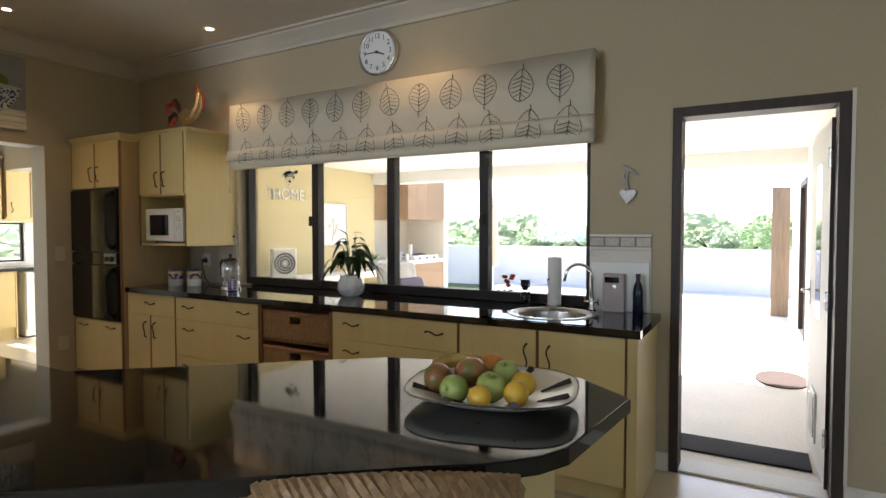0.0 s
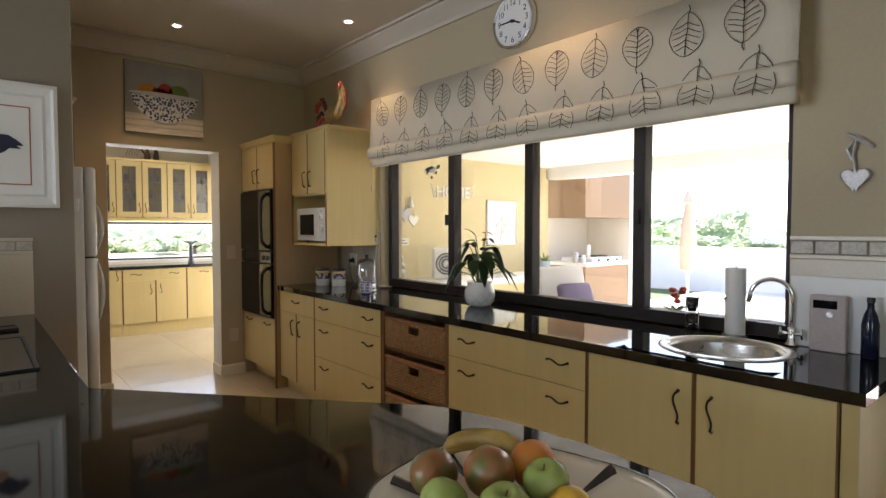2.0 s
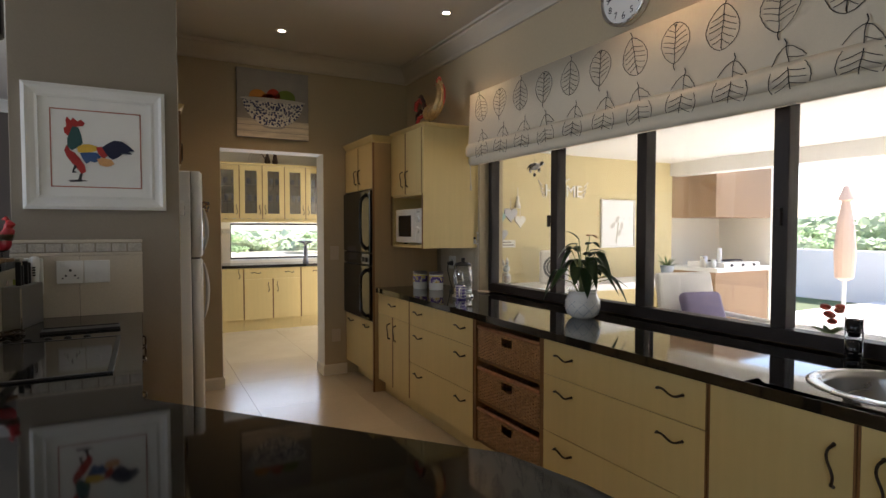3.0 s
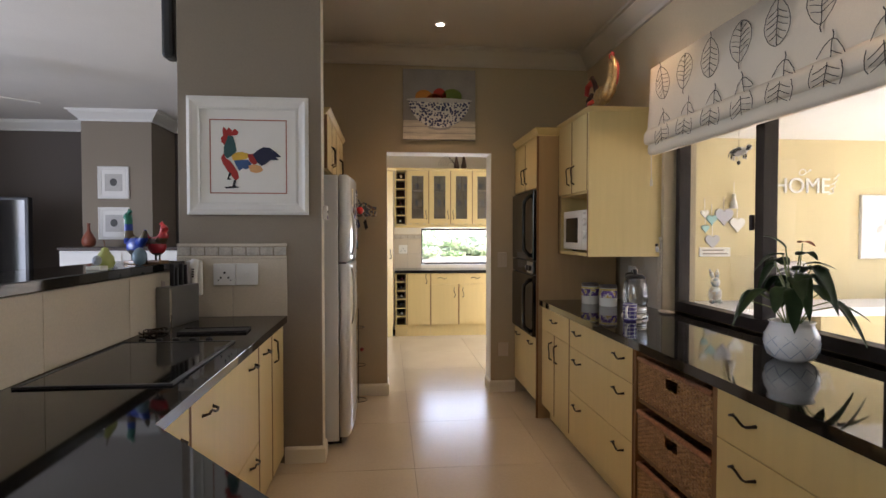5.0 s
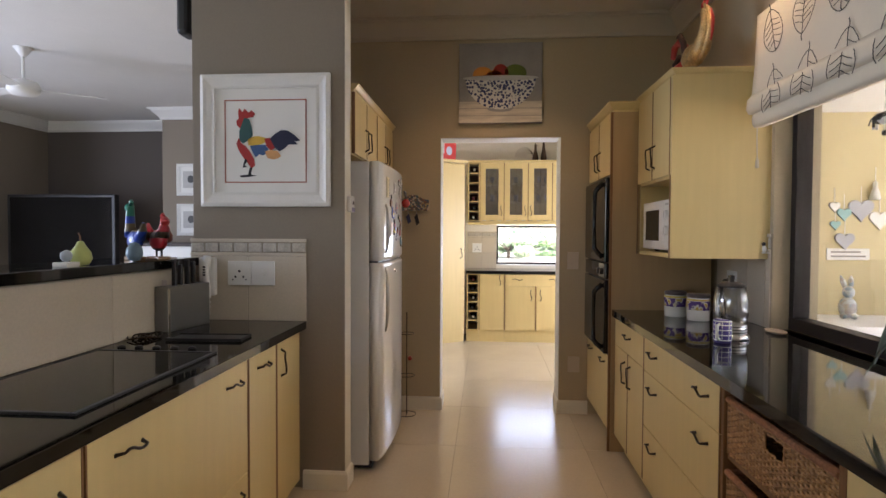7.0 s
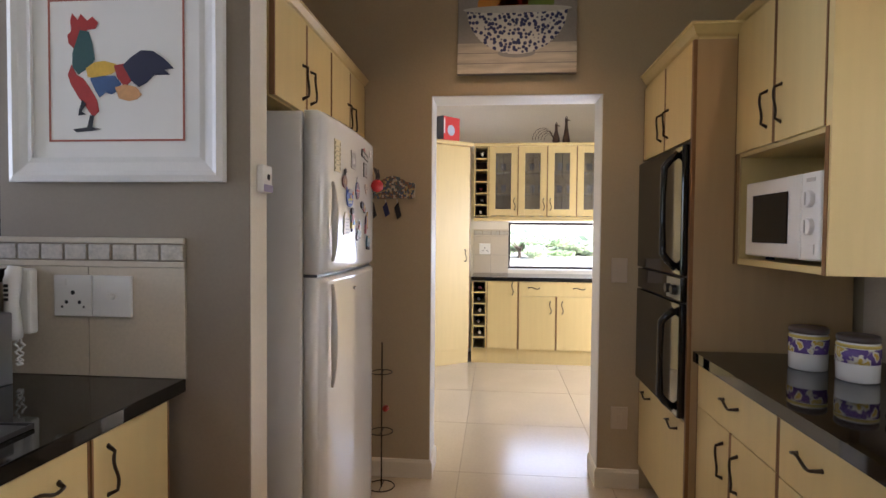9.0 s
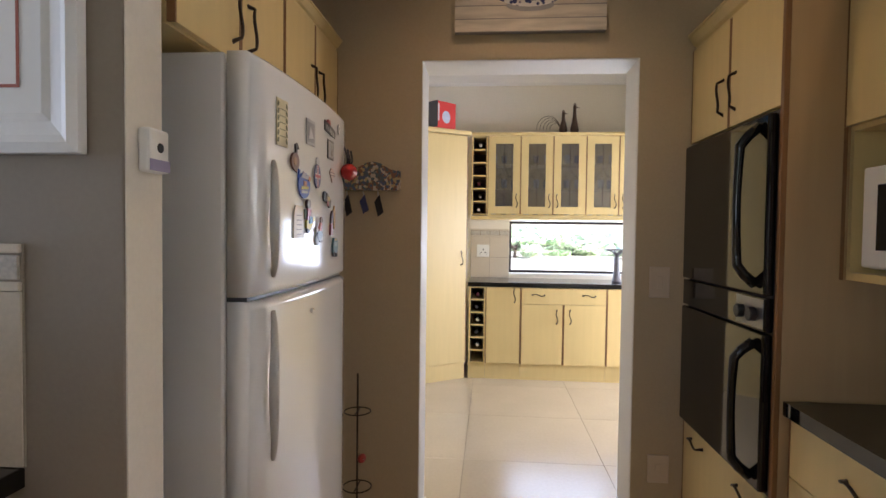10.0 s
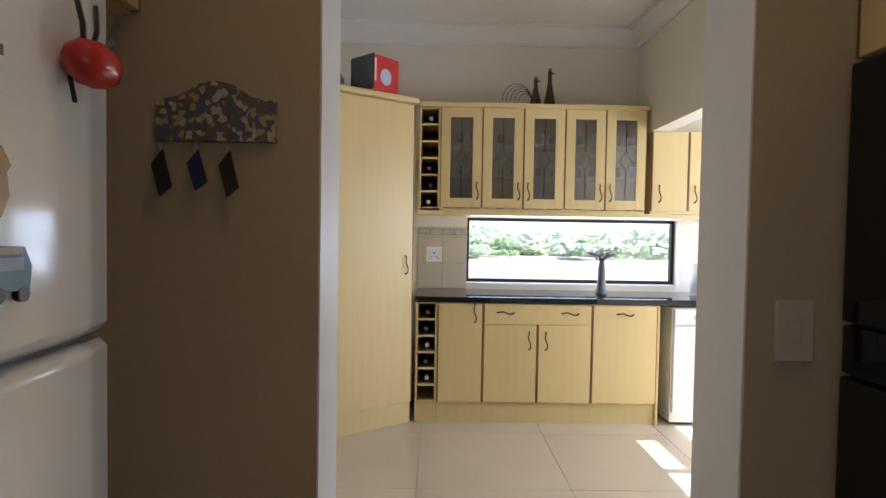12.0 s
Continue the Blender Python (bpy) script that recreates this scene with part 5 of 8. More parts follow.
SP = mat("spoon_rest_clay", (0.55, 0.45, 0.33), 0.5, vary=0.25, scale=40)
tagged(part("spoon_rest", lathe(((0.03, 0), (0.05, 0.006), (0.055, 0.014), (0.05, 0.014), (0.02, 0.007), (0, 0.007)), 24, m=pose(-3.80, 3.345, WORK), squash=(1.4, 0.7)), SP, None, "", True), "small oval clay spoon rest on the worktop", "dish")
pt = thing("paper_towel_roll", (-1.05, 3.40, WORK), "tall white paper towel roll on a stand at the window", "paper towel")
part("stand", cyl(0.055, 0, 0.008, seg=24), "steel", pt)
part("roll", lathe(((0.02, 0.0085), (0.042, 0.0085), (0.043, 0.012), (0.043, 0.305), (0.042, 0.308), (0.02, 0.308)), 28, ring=True), "paper", pt, "", True)
part("rod", cyl(0.006, 0.008, 0.32, seg=10), "steel", pt)
sd = thing("soap_stand", (-1.235, 3.37, WORK), "wire stand with two dark glass cups beside the sink", "soap holder")
for sx in (-0.03, 0.03):
    part("upright", tube([(sx, 0, 0), (sx, 0, 0.17)], 0.003, 6), "chrome", sd)
    part("foot", tube([(sx, -0.03, 0.003), (sx, 0.03, 0.003)], 0.003, 6), "chrome", sd)
for z in (0.035, 0.115):
    part("shelf_wire", tube([(-0.03, 0, z), (0, -0.028, z), (0.03, 0, z), (0, 0.028, z)], 0.0025, 6, closed=True), "chrome", sd)
    part("cup", lathe(((0.018, z - 0.02), (0.024, z), (0.028, z + 0.045), (0.026, z + 0.045), (0.02, z), (0.0, z - 0.016)), 18), "black_gloss", sd, "", True)
PINK = mat("memo_box_pink_gray", (0.50, 0.42, 0.40), 0.5, vary=0.08, scale=20, grain=0.1)
mb = thing("memo_box", (-0.665, 3.335, WORK), "pinkish gray upright box with a dark label on the worktop", "box")
part("box", box(-0.065, 0.06, -0.02, 0.02, 0, 0.225, 0.006), PINK, mb)
part("label", box(-0.052, 0.03, -0.0215, -0.0203, 0.172, 0.205), "black_gloss", mb)
part("badge", cyl(0.012, 0.0203, 0.022, seg=14, m=pose(0.005, 0, 0.150, 90)), "steel", mb)
BOT = mat("bottle_glass_dark_blue", (0.012, 0.016, 0.035), 0.1, vary=0.1)
bt = thing("dark_bottle", (-0.525, 3.30, WORK), "slim dark blue glass bottle at the worktop's end", "bottle")
part("bottle", lathe(((0.026, 0), (0.029, 0.004), (0.029, 0.13), (0.022, 0.165), (0.0115, 0.19), (0.0115, 0.212), (0.0, 0.212)), 24), BOT, bt, "", True)
part("cap", cyl(0.0135, 0.2123, 0.232, seg=16, bevel=0.002), "black", bt)
tagged(part("chopping_board", box(-0.815, -0.475, 3.3605, 3.3695, 0.906, 1.20, 0.004), "plastic_white"), "white plastic board leaning on the tiles", "board")

# ---- rooster on the wall cabinet ----
RUST = mat("metal_rooster_rust", (0.07, 0.035, 0.025), 0.45, metal=0.5, vary=0.5, scale=12, grain=0.4, bump=0.5)
GOLD = mat("metal_rooster_gold", (0.50, 0.36, 0.16), 0.4, metal=0.6, vary=0.35, scale=30, grain=0.4, bump=0.5)
REDM = mat("metal_rooster_red", (0.40, 0.04, 0.03), 0.4, metal=0.3, vary=0.3, scale=14)
ro_parts = []
bm = ball(0.085, (0.03, 0, 0.125), (1.05, 0.5, 0.8), None, 3)
tube([(0.05, 0, 0.11), (0.115, 0, 0.15), (0.15, 0, 0.22), (0.15, 0, 0.29), (0.128, 0, 0.335)], [0.05, 0.046, 0.038, 0.030, 0.022], 10, bm)
tube([(0.06, 0, 0.075), (0.135, 0, 0.115), (0.182, 0, 0.19), (0.188, 0, 0.27), (0.165, 0, 0.33), (0.135, 0, 0.365)], [0.010, 0.018, 0.020, 0.018, 0.014, 0.010], 8, bm)
ro_parts.append((bm, GOLD))
bm = tube([(0.192, 0, 0.16), (0.206, 0, 0.21), (0.208, 0, 0.27), (0.190, 0, 0.325)], [0.004, 0.008, 0.008, 0.004], 6)
tube([(0.120, 0, 0.33), (0.085, 0, 0.335)], [0.012, 0.003], 6, bm)
for x, z in ((0.115, 0.365), (0.135, 0.378), (0.155, 0.368)):
    ball(0.013, (x, 0, z), (0.8, 0.5, 1.4), bm, 2)
tube([(-0.03, 0.01, 0.14), (-0.07, 0.015, 0.21), (-0.12, 0.015, 0.255), (-0.17, 0.012, 0.235), (-0.18, 0.01, 0.18), (-0.15, 0.01, 0.165)], [0.016, 0.020, 0.022, 0.020, 0.016, 0.006], 8, bm)
tube([(-0.05, -0.012, 0.11), (-0.10, -0.015, 0.10), (-0.13, -0.015, 0.05), (-0.10, -0.012, 0.03)], [0.014, 0.018, 0.016, 0.006], 8, bm)
ro_parts.append((bm, REDM))
bm = tube([(-0.03, -0.01, 0.15), (-0.04, -0.012, 0.22), (-0.075, -0.012, 0.275), (-0.11, -0.012, 0.27)], [0.014, 0.017, 0.015, 0.005], 8)
tube([(-0.04, 0.0, 0.12), (-0.10, 0.0, 0.16), (-0.145, 0.0, 0.13), (-0.15, 0.0, 0.085), (-0.125, 0.0, 0.075)], [0.014, 0.017, 0.016, 0.012, 0.004], 8, bm)
tube([(0.02, 0, 0.07), (0.02, 0, 0.008)], 0.008, 8, bm)
cyl(0.035, 0, 0.008, (0.02, 0), seg=18, bm=bm)
ro_parts.append((bm, RUST))
verts, polys, mats = [], [], []
for k, (own, m_) in enumerate(ro_parts):
    bmesh.ops.recalc_face_normals(own, faces=own.faces)
    own.verts.index_update()
    base = len(verts)
    verts += [tuple(v.co) for v in own.verts]
    for f in own.faces:
        polys.append([base + v.index for v in f.verts])
        mats.append(k)
    own.free()
me = bpy.data.meshes.new("rooster_figure")
me.from_pydata(verts, [], polys)
for k, (own, m_) in enumerate(ro_parts):
    me.materials.append(m_)
for p, k in zip(me.polygons, mats):
    p.material_index, p.use_smooth = k, True
ro = new("rooster_figure", me)
ro.matrix_world = pose(-4.20, 3.06, 2.219, 0, 0, 12)
tagged(ro, "painted metal rooster standing on the wall cabinet", "figurine")

# ---- fruit platter ----
PLAT = mat("platter_glaze_cream", (0.80, 0.74, 0.61), 0.3, vary=0.06, scale=8, coat=0.2)
DARKGLAZE = mat("platter_dark_band", (0.05, 0.035, 0.03), 0.25, vary=0.3, scale=20)


def superellipse(a, b, z, n=56, e=3.0):
    return [(a * math.copysign(abs(math.cos(t)) ** (2 / e), math.cos(t)), b * math.copysign(abs(math.sin(t)) ** (2 / e), math.sin(t)), z) for t in [2 * math.pi * i / n for i in range(n)]]


def platter():
    bm = bmesh.new()
    rings = [[bm.verts.new(p) for p in superellipse(a, b, z)] for a, b, z in ((0.09, 0.08, 0.0), (0.135, 0.12, 0.008), (0.21, 0.187, 0.036), (0.238, 0.214, 0.046), (0.234, 0.210, 0.050), (0.205, 0.180, 0.042), (0.13, 0.115, 0.018), (0.07, 0.062, 0.012))]
    for a, b in zip(rings, rings[1:]):
        for i in range(len(a)):
            bm.faces.new((a[i], a[(i + 1) % len(a)], b[(i + 1) % len(b)], b[i]))
    bm.faces.new(rings[0])
    bm.faces.new(rings[-1])
    return bm


fr = thing("fruit_platter", (-0.585, 1.42, WORK), "cream glazed square platter with dark bands, holding fruit", "platter", "", 14)
part("dish", platter(), PLAT, fr, "", True)
for i in range(8):
    a = 2 * math.pi * (i + 0.5) / 8
    ca, sa = math.cos(a), math.sin(a)
    k0, k1 = 1 / (abs(ca) ** 3 + abs(sa) ** 3) ** (1 / 3), 1
    pts = [(ca * k0 * (0.130 + (0.222 - 0.130) * u), sa * k0 * (0.115 + (0.198 - 0.115) * u), 0.0195 + 0.031 * u) for u in (0.05, 0.35, 0.65, 0.95)]
    part("band", tube(pts, [0.003, 0.006, 0.009, 0.011], 6), DARKGLAZE, fr)
part("rim_line", tube(superellipse(0.2365, 0.2125, 0.0485, 48), 0.003, 6, closed=True), DARKGLAZE, fr)


def fruit_mat(name, c0, c1, rough=0.35):
    m, t, b = nodes_of(name)
    n, l = t.nodes, t.links
    tc, nz_, rr = n.new("ShaderNodeTexCoord"), n.new("ShaderNodeTexNoise"), n.new("ShaderNodeValToRGB")
    nz_.inputs["Scale"].default_value, nz_.inputs["Detail"].default_value = 14, 5
    rr.color_ramp.elements[0].position, rr.color_ramp.elements[1].position = 0.38, 0.62
    rr.color_ramp.elements[0].color, rr.color_ramp.elements[1].color = (*c0, 1), (*c1, 1)
    l.new(tc.outputs["Object"], nz_.inputs[0])
    l.new(nz_.outputs[0], rr.inputs[0])
    l.new(rr.outputs[0], b.inputs["Base Color"])
    bp, fine = n.new("ShaderNodeBump"), n.new("ShaderNodeTexNoise")
    fine.inputs["Scale"].default_value = 160
    bp.inputs["Strength"].default_value, bp.inputs["Distance"].default_value = 0.15, 0.002
    l.new(fine.outputs[0], bp.inputs["Height"])
    l.new(bp.outputs[0], b.inputs["Normal"])
    b.inputs["Roughness"].default_value = rough
    return m


APPLE = fruit_mat("apple_green_skin", (0.26, 0.34, 0.07), (0.40, 0.45, 0.13), 0.25)
MANGO = fruit_mat("mango_skin", (0.15, 0.15, 0.04), (0.42, 0.10, 0.04), 0.3)
ORNG = fruit_mat("orange_skin", (0.62, 0.20, 0.03), (0.70, 0.26, 0.04), 0.4)
LEMON = fruit_mat("yellow_fruit_skin", (0.70, 0.38, 0.03), (0.76, 0.47, 0.06), 0.4)
BAN = fruit_mat("banana_skin", (0.30, 0.17, 0.03), (0.50, 0.33, 0.07), 0.5)


def fruit(name, kind, at, r, material, label, tilt=(0, 0, 0)):
    prof = {"apple": [(0.0, -0.78), (0.22, -0.86), (0.5, -0.8), (0.82, -0.45), (0.98, 0.1), (0.9, 0.5), (0.6, 0.83), (0.3, 0.86), (0.1, 0.72), (0.0, 0.62)],
            "mango": [(0.0, -1.15), (0.4, -1.05), (0.75, -0.7), (0.95, -0.1), (0.85, 0.5), (0.55, 0.95), (0.2, 1.12), (0.0, 1.13)],
            "round": [(0.0, -1), (0.38, -0.92), (0.71, -0.71), (0.92, -0.38), (1, 0), (0.92, 0.38), (0.71, 0.71), (0.38, 0.92), (0.08, 0.98), (0.0, 0.95)]}[kind]
    ob = part(name, lathe([(a * r, b * r) for a, b in prof], 24), material, None, "", True)
    if kind == "apple":
        part("stalk", tube([(0, 0, 0.62 * r), (0.004, 0, 0.95 * r)], 0.0018, 5), "edge", ob)
    ob.matrix_world = pose(*at, *tilt)
    return tagged(ob, label, "fruit", "fruit on the platter")


fx, fy, fz = -0.615, 1.41, WORK + 0.017
fruit("mango", "mango", (fx - 0.105, fy - 0.065, fz + 0.047), 0.044, MANGO, "green and red mango on the platter", (70, 10, 20))
fruit("mango", "mango", (fx - 0.03, fy - 0.005, fz + 0.058), 0.046, MANGO, "green and red mango on the platter", (75, 0, 70))
fruit("apple", "apple", (fx - 0.03, fy - 0.105, fz + 0.035), 0.041, APPLE, "green apple lying on its side", (80, 0, -20))
fruit("apple", "apple", (fx + 0.055, fy - 0.055, fz + 0.038), 0.043, APPLE, "green apple standing on the platter", (8, 10, 0))
fruit("apple", "apple", (fx + 0.055, fy + 0.045, fz + 0.052), 0.040, APPLE, "green apple resting against the other fruit", (15, -12, 40))
fruit("orange", "round", (fx - 0.0, fy + 0.075, fz + 0.058), 0.042, ORNG, "bright orange among the fruit")
fruit("lemon", "round", (fx + 0.052, fy - 0.122, fz + 0.029), 0.031, LEMON, "small yellow lemon at the platter's edge")
fruit("lemon", "round", (fx + 0.125, fy - 0.05, fz + 0.031), 0.034, LEMON, "small yellow lemon on the platter", (20, 0, 0))
fruit("lemon", "round", (fx + 0.115, fy + 0.03, fz + 0.036), 0.036, LEMON, "small yellow lemon on the platter", (0, 30, 0))
bp_ = [(-0.085 + 0.10 * math.cos(a), 0.045 + 0.055 * math.sin(a), 0.030 + 0.030 * math.sin(a)) for a in [math.pi * (0.05 + 0.9 * i / 12) for i in range(13)]]
for k in range(2):
    ob = part("banana", tube(bp_, [0.006] + [0.012 + 0.007 * math.sin(math.pi * i / 12) for i in range(1, 12)] + [0.005], 7), BAN, None, "", True)
    ob.matrix_world = pose(fx + 0.01, fy - 0.005 + 0.03 * k, fz + 0.012 - 0.012 * k, 0, 0, 8 + 9 * k)
    tagged(ob, "ripe yellow banana with brown specks", "fruit", "fruit on the platter")

# ---- wicker bar chair ----
ch = thing("wicker_bar_chair", (-0.49, 0.775, 0), "honey coloured wicker bar chair drawn up to the island", "chair", "", 33)
# local: the chair looks along +y; its back is at y = -0.05
SEAT = 0.585
for sx in (-0.19, 0.19):
    for sy in (-0.02, 0.36):
        part("leg", tube([(sx, sy, SEAT), (sx * 1.08, sy + (0.02 if sy > 0 else -0.02), 0.0)], 0.016, 8), "edge", ch)
part("seat", box(-0.21, 0.21, -0.04, 0.38, SEAT, SEAT + 0.045, 0.012), "wicker_light", ch)
part("stretcher", tube([(-0.2, 0.37, 0.22), (0.2, 0.37, 0.22)], 0.011, 8), "edge", ch)


def back_line(u, z):
    """Across the curved chair back, u from -1 to 1."""
    return (0.225 * u, -0.075 + 0.075 * u * u - 0.05 * (z - SEAT), z)


bm = bmesh.new()
rows = 30
for r in range(rows):
    z = SEAT + 0.05 + r * 0.0105
    tube([tuple(Vector(back_line(-1 + 2 * i / 44, z)) + Vector((0, 0.006 * math.sin(math.pi * (i + r)), 0))) for i in range(45)], 0.0060, 4, bm)
part("woven_back", bm, "wicker_light", ch)
top_z = SEAT + 0.05 + rows * 0.0105


def rim_z(u):
    return top_z + 0.042 - 0.045 * u * u


bm = bmesh.new()
for s in range(5):
    tube([tuple(Vector(back_line(-1 + 2 * i / 60, rim_z(-1 + 2 * i / 60) - 0.012)) + Vector((0, 0.018 * math.cos(i * 0.55 + s * 1.257), 0.018 * math.sin(i * 0.55 + s * 1.257)))) for i in range(61)], 0.0105, 5, bm)
part("braided_rim", bm, "wicker_light", ch)
bm = bmesh.new()
for r in range(4):
    tube([tuple(Vector(back_line(-1 + 2 * i / 44, top_z - 0.006 + r * 0.010 * (1 - (-1 + 2 * i / 44) ** 2))) + Vector((0, 0.006 * math.sin(math.pi * (i + r)), 0))) for i in range(45)], 0.006, 4, bm)
part("woven_top", bm, "wicker_light", ch)
for u in (-1, -0.5, 0, 0.5, 1):
    part("back_post", tube([back_line(u, SEAT), back_line(u, rim_z(u) - 0.012)], 0.009, 6), "wicker_light", ch)

# ---- on the hob counter and the bar ----
kb = thing("knife_block", (-3.675, 0.455, WORK), "flat brushed steel knife block with black handled knives", "knife block", "", -11)
part("block", box(-0.145, 0.145, -0.04, 0.04, 0, 0.215, 0.004), "dull_steel", kb)
part("corner_strip", box(0.136, 0.1475, 0.0405, 0.043, 0.001, 0.204), "chrome", kb)
for i, (x, ln) in enumerate(((-0.07, 0.12), (-0.02, 0.13), (0.02, 0.11), (0.065, 0.13))):
    kn = part("knife_handle", box(x - 0.008, x + 0.008, -0.012 + 0.006 * (i % 2), 0.012 + 0.006 * (i % 2), 0.2055, 0.2055 + ln, 0.004), "black", kb)
for x, col in ((0.0, (0.45, 0.50, 0.10)), (0.075, (0.55, 0.45, 0.42))):
    flat(kb, "card_tag", [(x, 0.2055), (x + 0.03, 0.2055), (x + 0.03, 0.245), (x, 0.24)], col, 0.03, 0.002)
tv_ = thing("wire_trivet", (-3.385, 0.44, WORK), "coiled black wire trivet on the worktop", "trivet")
for i, r in enumerate((0.03, 0.055, 0.08)):
    part("ring", tube([(r * math.cos(a), r * 0.8 * math.sin(a), 0.012 + 0.004 * math.sin(3 * a)) for a in [2 * math.pi * k / 24 for k in range(24)]], 0.0035, 6, closed=True), "handle", tv_)
for k in range(4):
    part("foot", cyl(0.005, 0, 0.012, (0.055 * math.cos(k * 1.571 + 0.7), 0.044 * math.sin(k * 1.571 + 0.7)), seg=8), "handle", tv_)
tr = thing("black_tray", (-3.40, 0.73, WORK), "shallow black oblong tray lying by the hob", "tray", "", 3)
part("base", box(-0.06, 0.06, -0.16, 0.16, 0, 0.008, 0.003), "black", tr)
for a, b, c, d in ((-0.065, -0.06, -0.165, 0.165), (0.06, 0.065, -0.165, 0.165), (-0.06, 0.06, -0.165, -0.16), (-0.06, 0.06, 0.16, 0.165)):
    part("rim", box(a, b, c, d, 0.0005, 0.013, 0.002), "black", tr)

BAR = 1.243


def bird_figure(at, rz, h, c_body, c_wing, c_head, label):
    """A carved bird standing on a small wooden block: one plain shape."""
    bm = ball(0.052, (0, 0, 0.095), (1.25, 0.55, 1.0), None, 3)
    tube([(0.035, 0, 0.12), (0.055, 0, 0.16), (0.05, 0, h - 0.03), (0.06, 0, h - 0.01), (0.085, 0, h - 0.015)], [0.034, 0.024, 0.019, 0.024, 0.004], 10, bm)
    tube([(0.05, 0, h), (0.04, 0, h + 0.018), (0.02, 0, h + 0.01)], [0.010, 0.011, 0.004], 6, bm)
    tube([(-0.05, 0, 0.11), (-0.085, 0, 0.14), (-0.095, 0, 0.18)], [0.028, 0.02, 0.006], 8, bm)
    for s in (-1, 1):
        tube([(0.005, 0.012 * s, 0.05), (0.005, 0.012 * s, 0.018)], 0.005, 6, bm)
    box(-0.055, 0.055, -0.03, 0.03, 0, 0.018, 0.003, bm)
    ob = part("bird_figure", bm, "black", None, "", True)
    m, t, b = nodes_of("bird_figure_paint")
    n, l = t.nodes, t.links
    tc, sx, rr = n.new("ShaderNodeTexCoord"), n.new("ShaderNodeSeparateXYZ"), n.new("ShaderNodeValToRGB")
    mr_ = n.new("ShaderNodeMapRange")
    mr_.inputs[2].default_value = h + 0.02
    l.new(tc.outputs["Object"], sx.inputs[0])
    l.new(sx.outputs[2], mr_.inputs[0])
    l.new(mr_.outputs[0], rr.inputs[0])
    rr.color_ramp.interpolation = "CONSTANT"
    rr.color_ramp.elements[0].color = (0.22, 0.12, 0.05, 1)
    for pos, col in ((0.1, (0.02, 0.02, 0.02)), (0.26, c_body), (0.48, c_wing), (0.62, c_body), (0.74, c_head)):
        rr.color_ramp.elements.new(pos).color = (*col, 1)
    rr.color_ramp.elements[-1].color = (*c_head, 1)
    l.new(rr.outputs[0], b.inputs["Base Color"])
    b.inputs["Roughness"].default_value = 0.3
    ob.data.materials.clear()
    ob.data.materials.append(m)
    ob.matrix_world = pose(*at, 0, 0, rz)
    return tagged(ob, label, "figurine")


bird_figure((-3.58, 0.27, BAR), 235, 0.265, (0.02, 0.06, 0.36), (0.14, 0.10, 0.05), (0.02, 0.20, 0.13), "painted wooden bird in blue and green on the bar")
bird_figure((-3.60, 0.375, BAR), 60, 0.20, (0.45, 0.02, 0.03), (0.10, 0.07, 0.04), (0.50, 0.03, 0.03), "painted wooden bird in red and brown on the bar")
tagged(part("egg_ornament", lathe([(0.0, 0), (0.022, 0.006), (0.036, 0.03), (0.033, 0.06), (0.018, 0.083), (0.0, 0.09)], 24, m=pose(-3.46, 0.345, BAR)), mat("egg_blue_gray", (0.16, 0.24, 0.30), 0.4, vary=0.2, scale=30), None, "", True), "blue gray stone egg on the bar", "ornament")
pe = part("pear_ornament", lathe([(0.0, 0), (0.03, 0.003), (0.042, 0.028), (0.036, 0.055), (0.018, 0.08), (0.012, 0.095), (0.0, 0.10)], 24), mat("pear_pale_green", (0.46, 0.50, 0.16), 0.4, vary=0.15, scale=20), None, "", True)
part("stalk", tube([(0, 0, 0.098), (0.004, 0, 0.12), (0.012, 0, 0.13)], 0.003, 6), "edge", pe)
pe.matrix_world = pose(-3.14, 0.33, BAR)
tagged(pe, "pale green ceramic pear on the bar", "ornament")
fg = thing("small_bird_ornament", (-3.05, 0.34, BAR), "small gray bird figure on a pale block", "ornament")
part("block", box(-0.035, 0.035, -0.03, 0.03, 0, 0.018, 0.003), "plastic_white", fg)
part("figure", ball(0.022, (0, 0, 0.042), (1.2, 0.8, 1.05), None, 2), GRAYLINE, fg, "", True)

# ---- refrigerator and what hangs about it ----
fg = thing("refrigerator", (-5.0, 0, 0), "tall white double door refrigerator covered with magnets", "refrigerator")
FX = 0.83
part("cabinet", box(0, FX, 0.60, 1.285, 0.03, 1.79, 0.008), "fridge", fg)


def fridge_door(z0, z1):
    bm = bmesh.new()
    n = 12
    cols = []
    for i in range(n + 1):
        u = i / n
        x = u * FX
        bow = 1.35 + 0.028 * math.sin(math.pi * u) ** 0.6
        e = 0.012
        cols.append([bm.verts.new(p) for p in ((x, 1.291, z0), (x, bow - e, z0), (x, bow, z0 + e), (x, bow, z0 + 0.02), (x, bow, z1 - 0.02), (x, bow, z1 - e), (x, bow - e, z1), (x, 1.291, z1))])
    for a, b in zip(cols, cols[1:]):
        for k in range(8):
            bm.faces.new((a[k], a[(k + 1) % 8], b[(k + 1) % 8], b[k]))
    bm.faces.new(cols[0])
    bm.faces.new(cols[-1])
    return bm


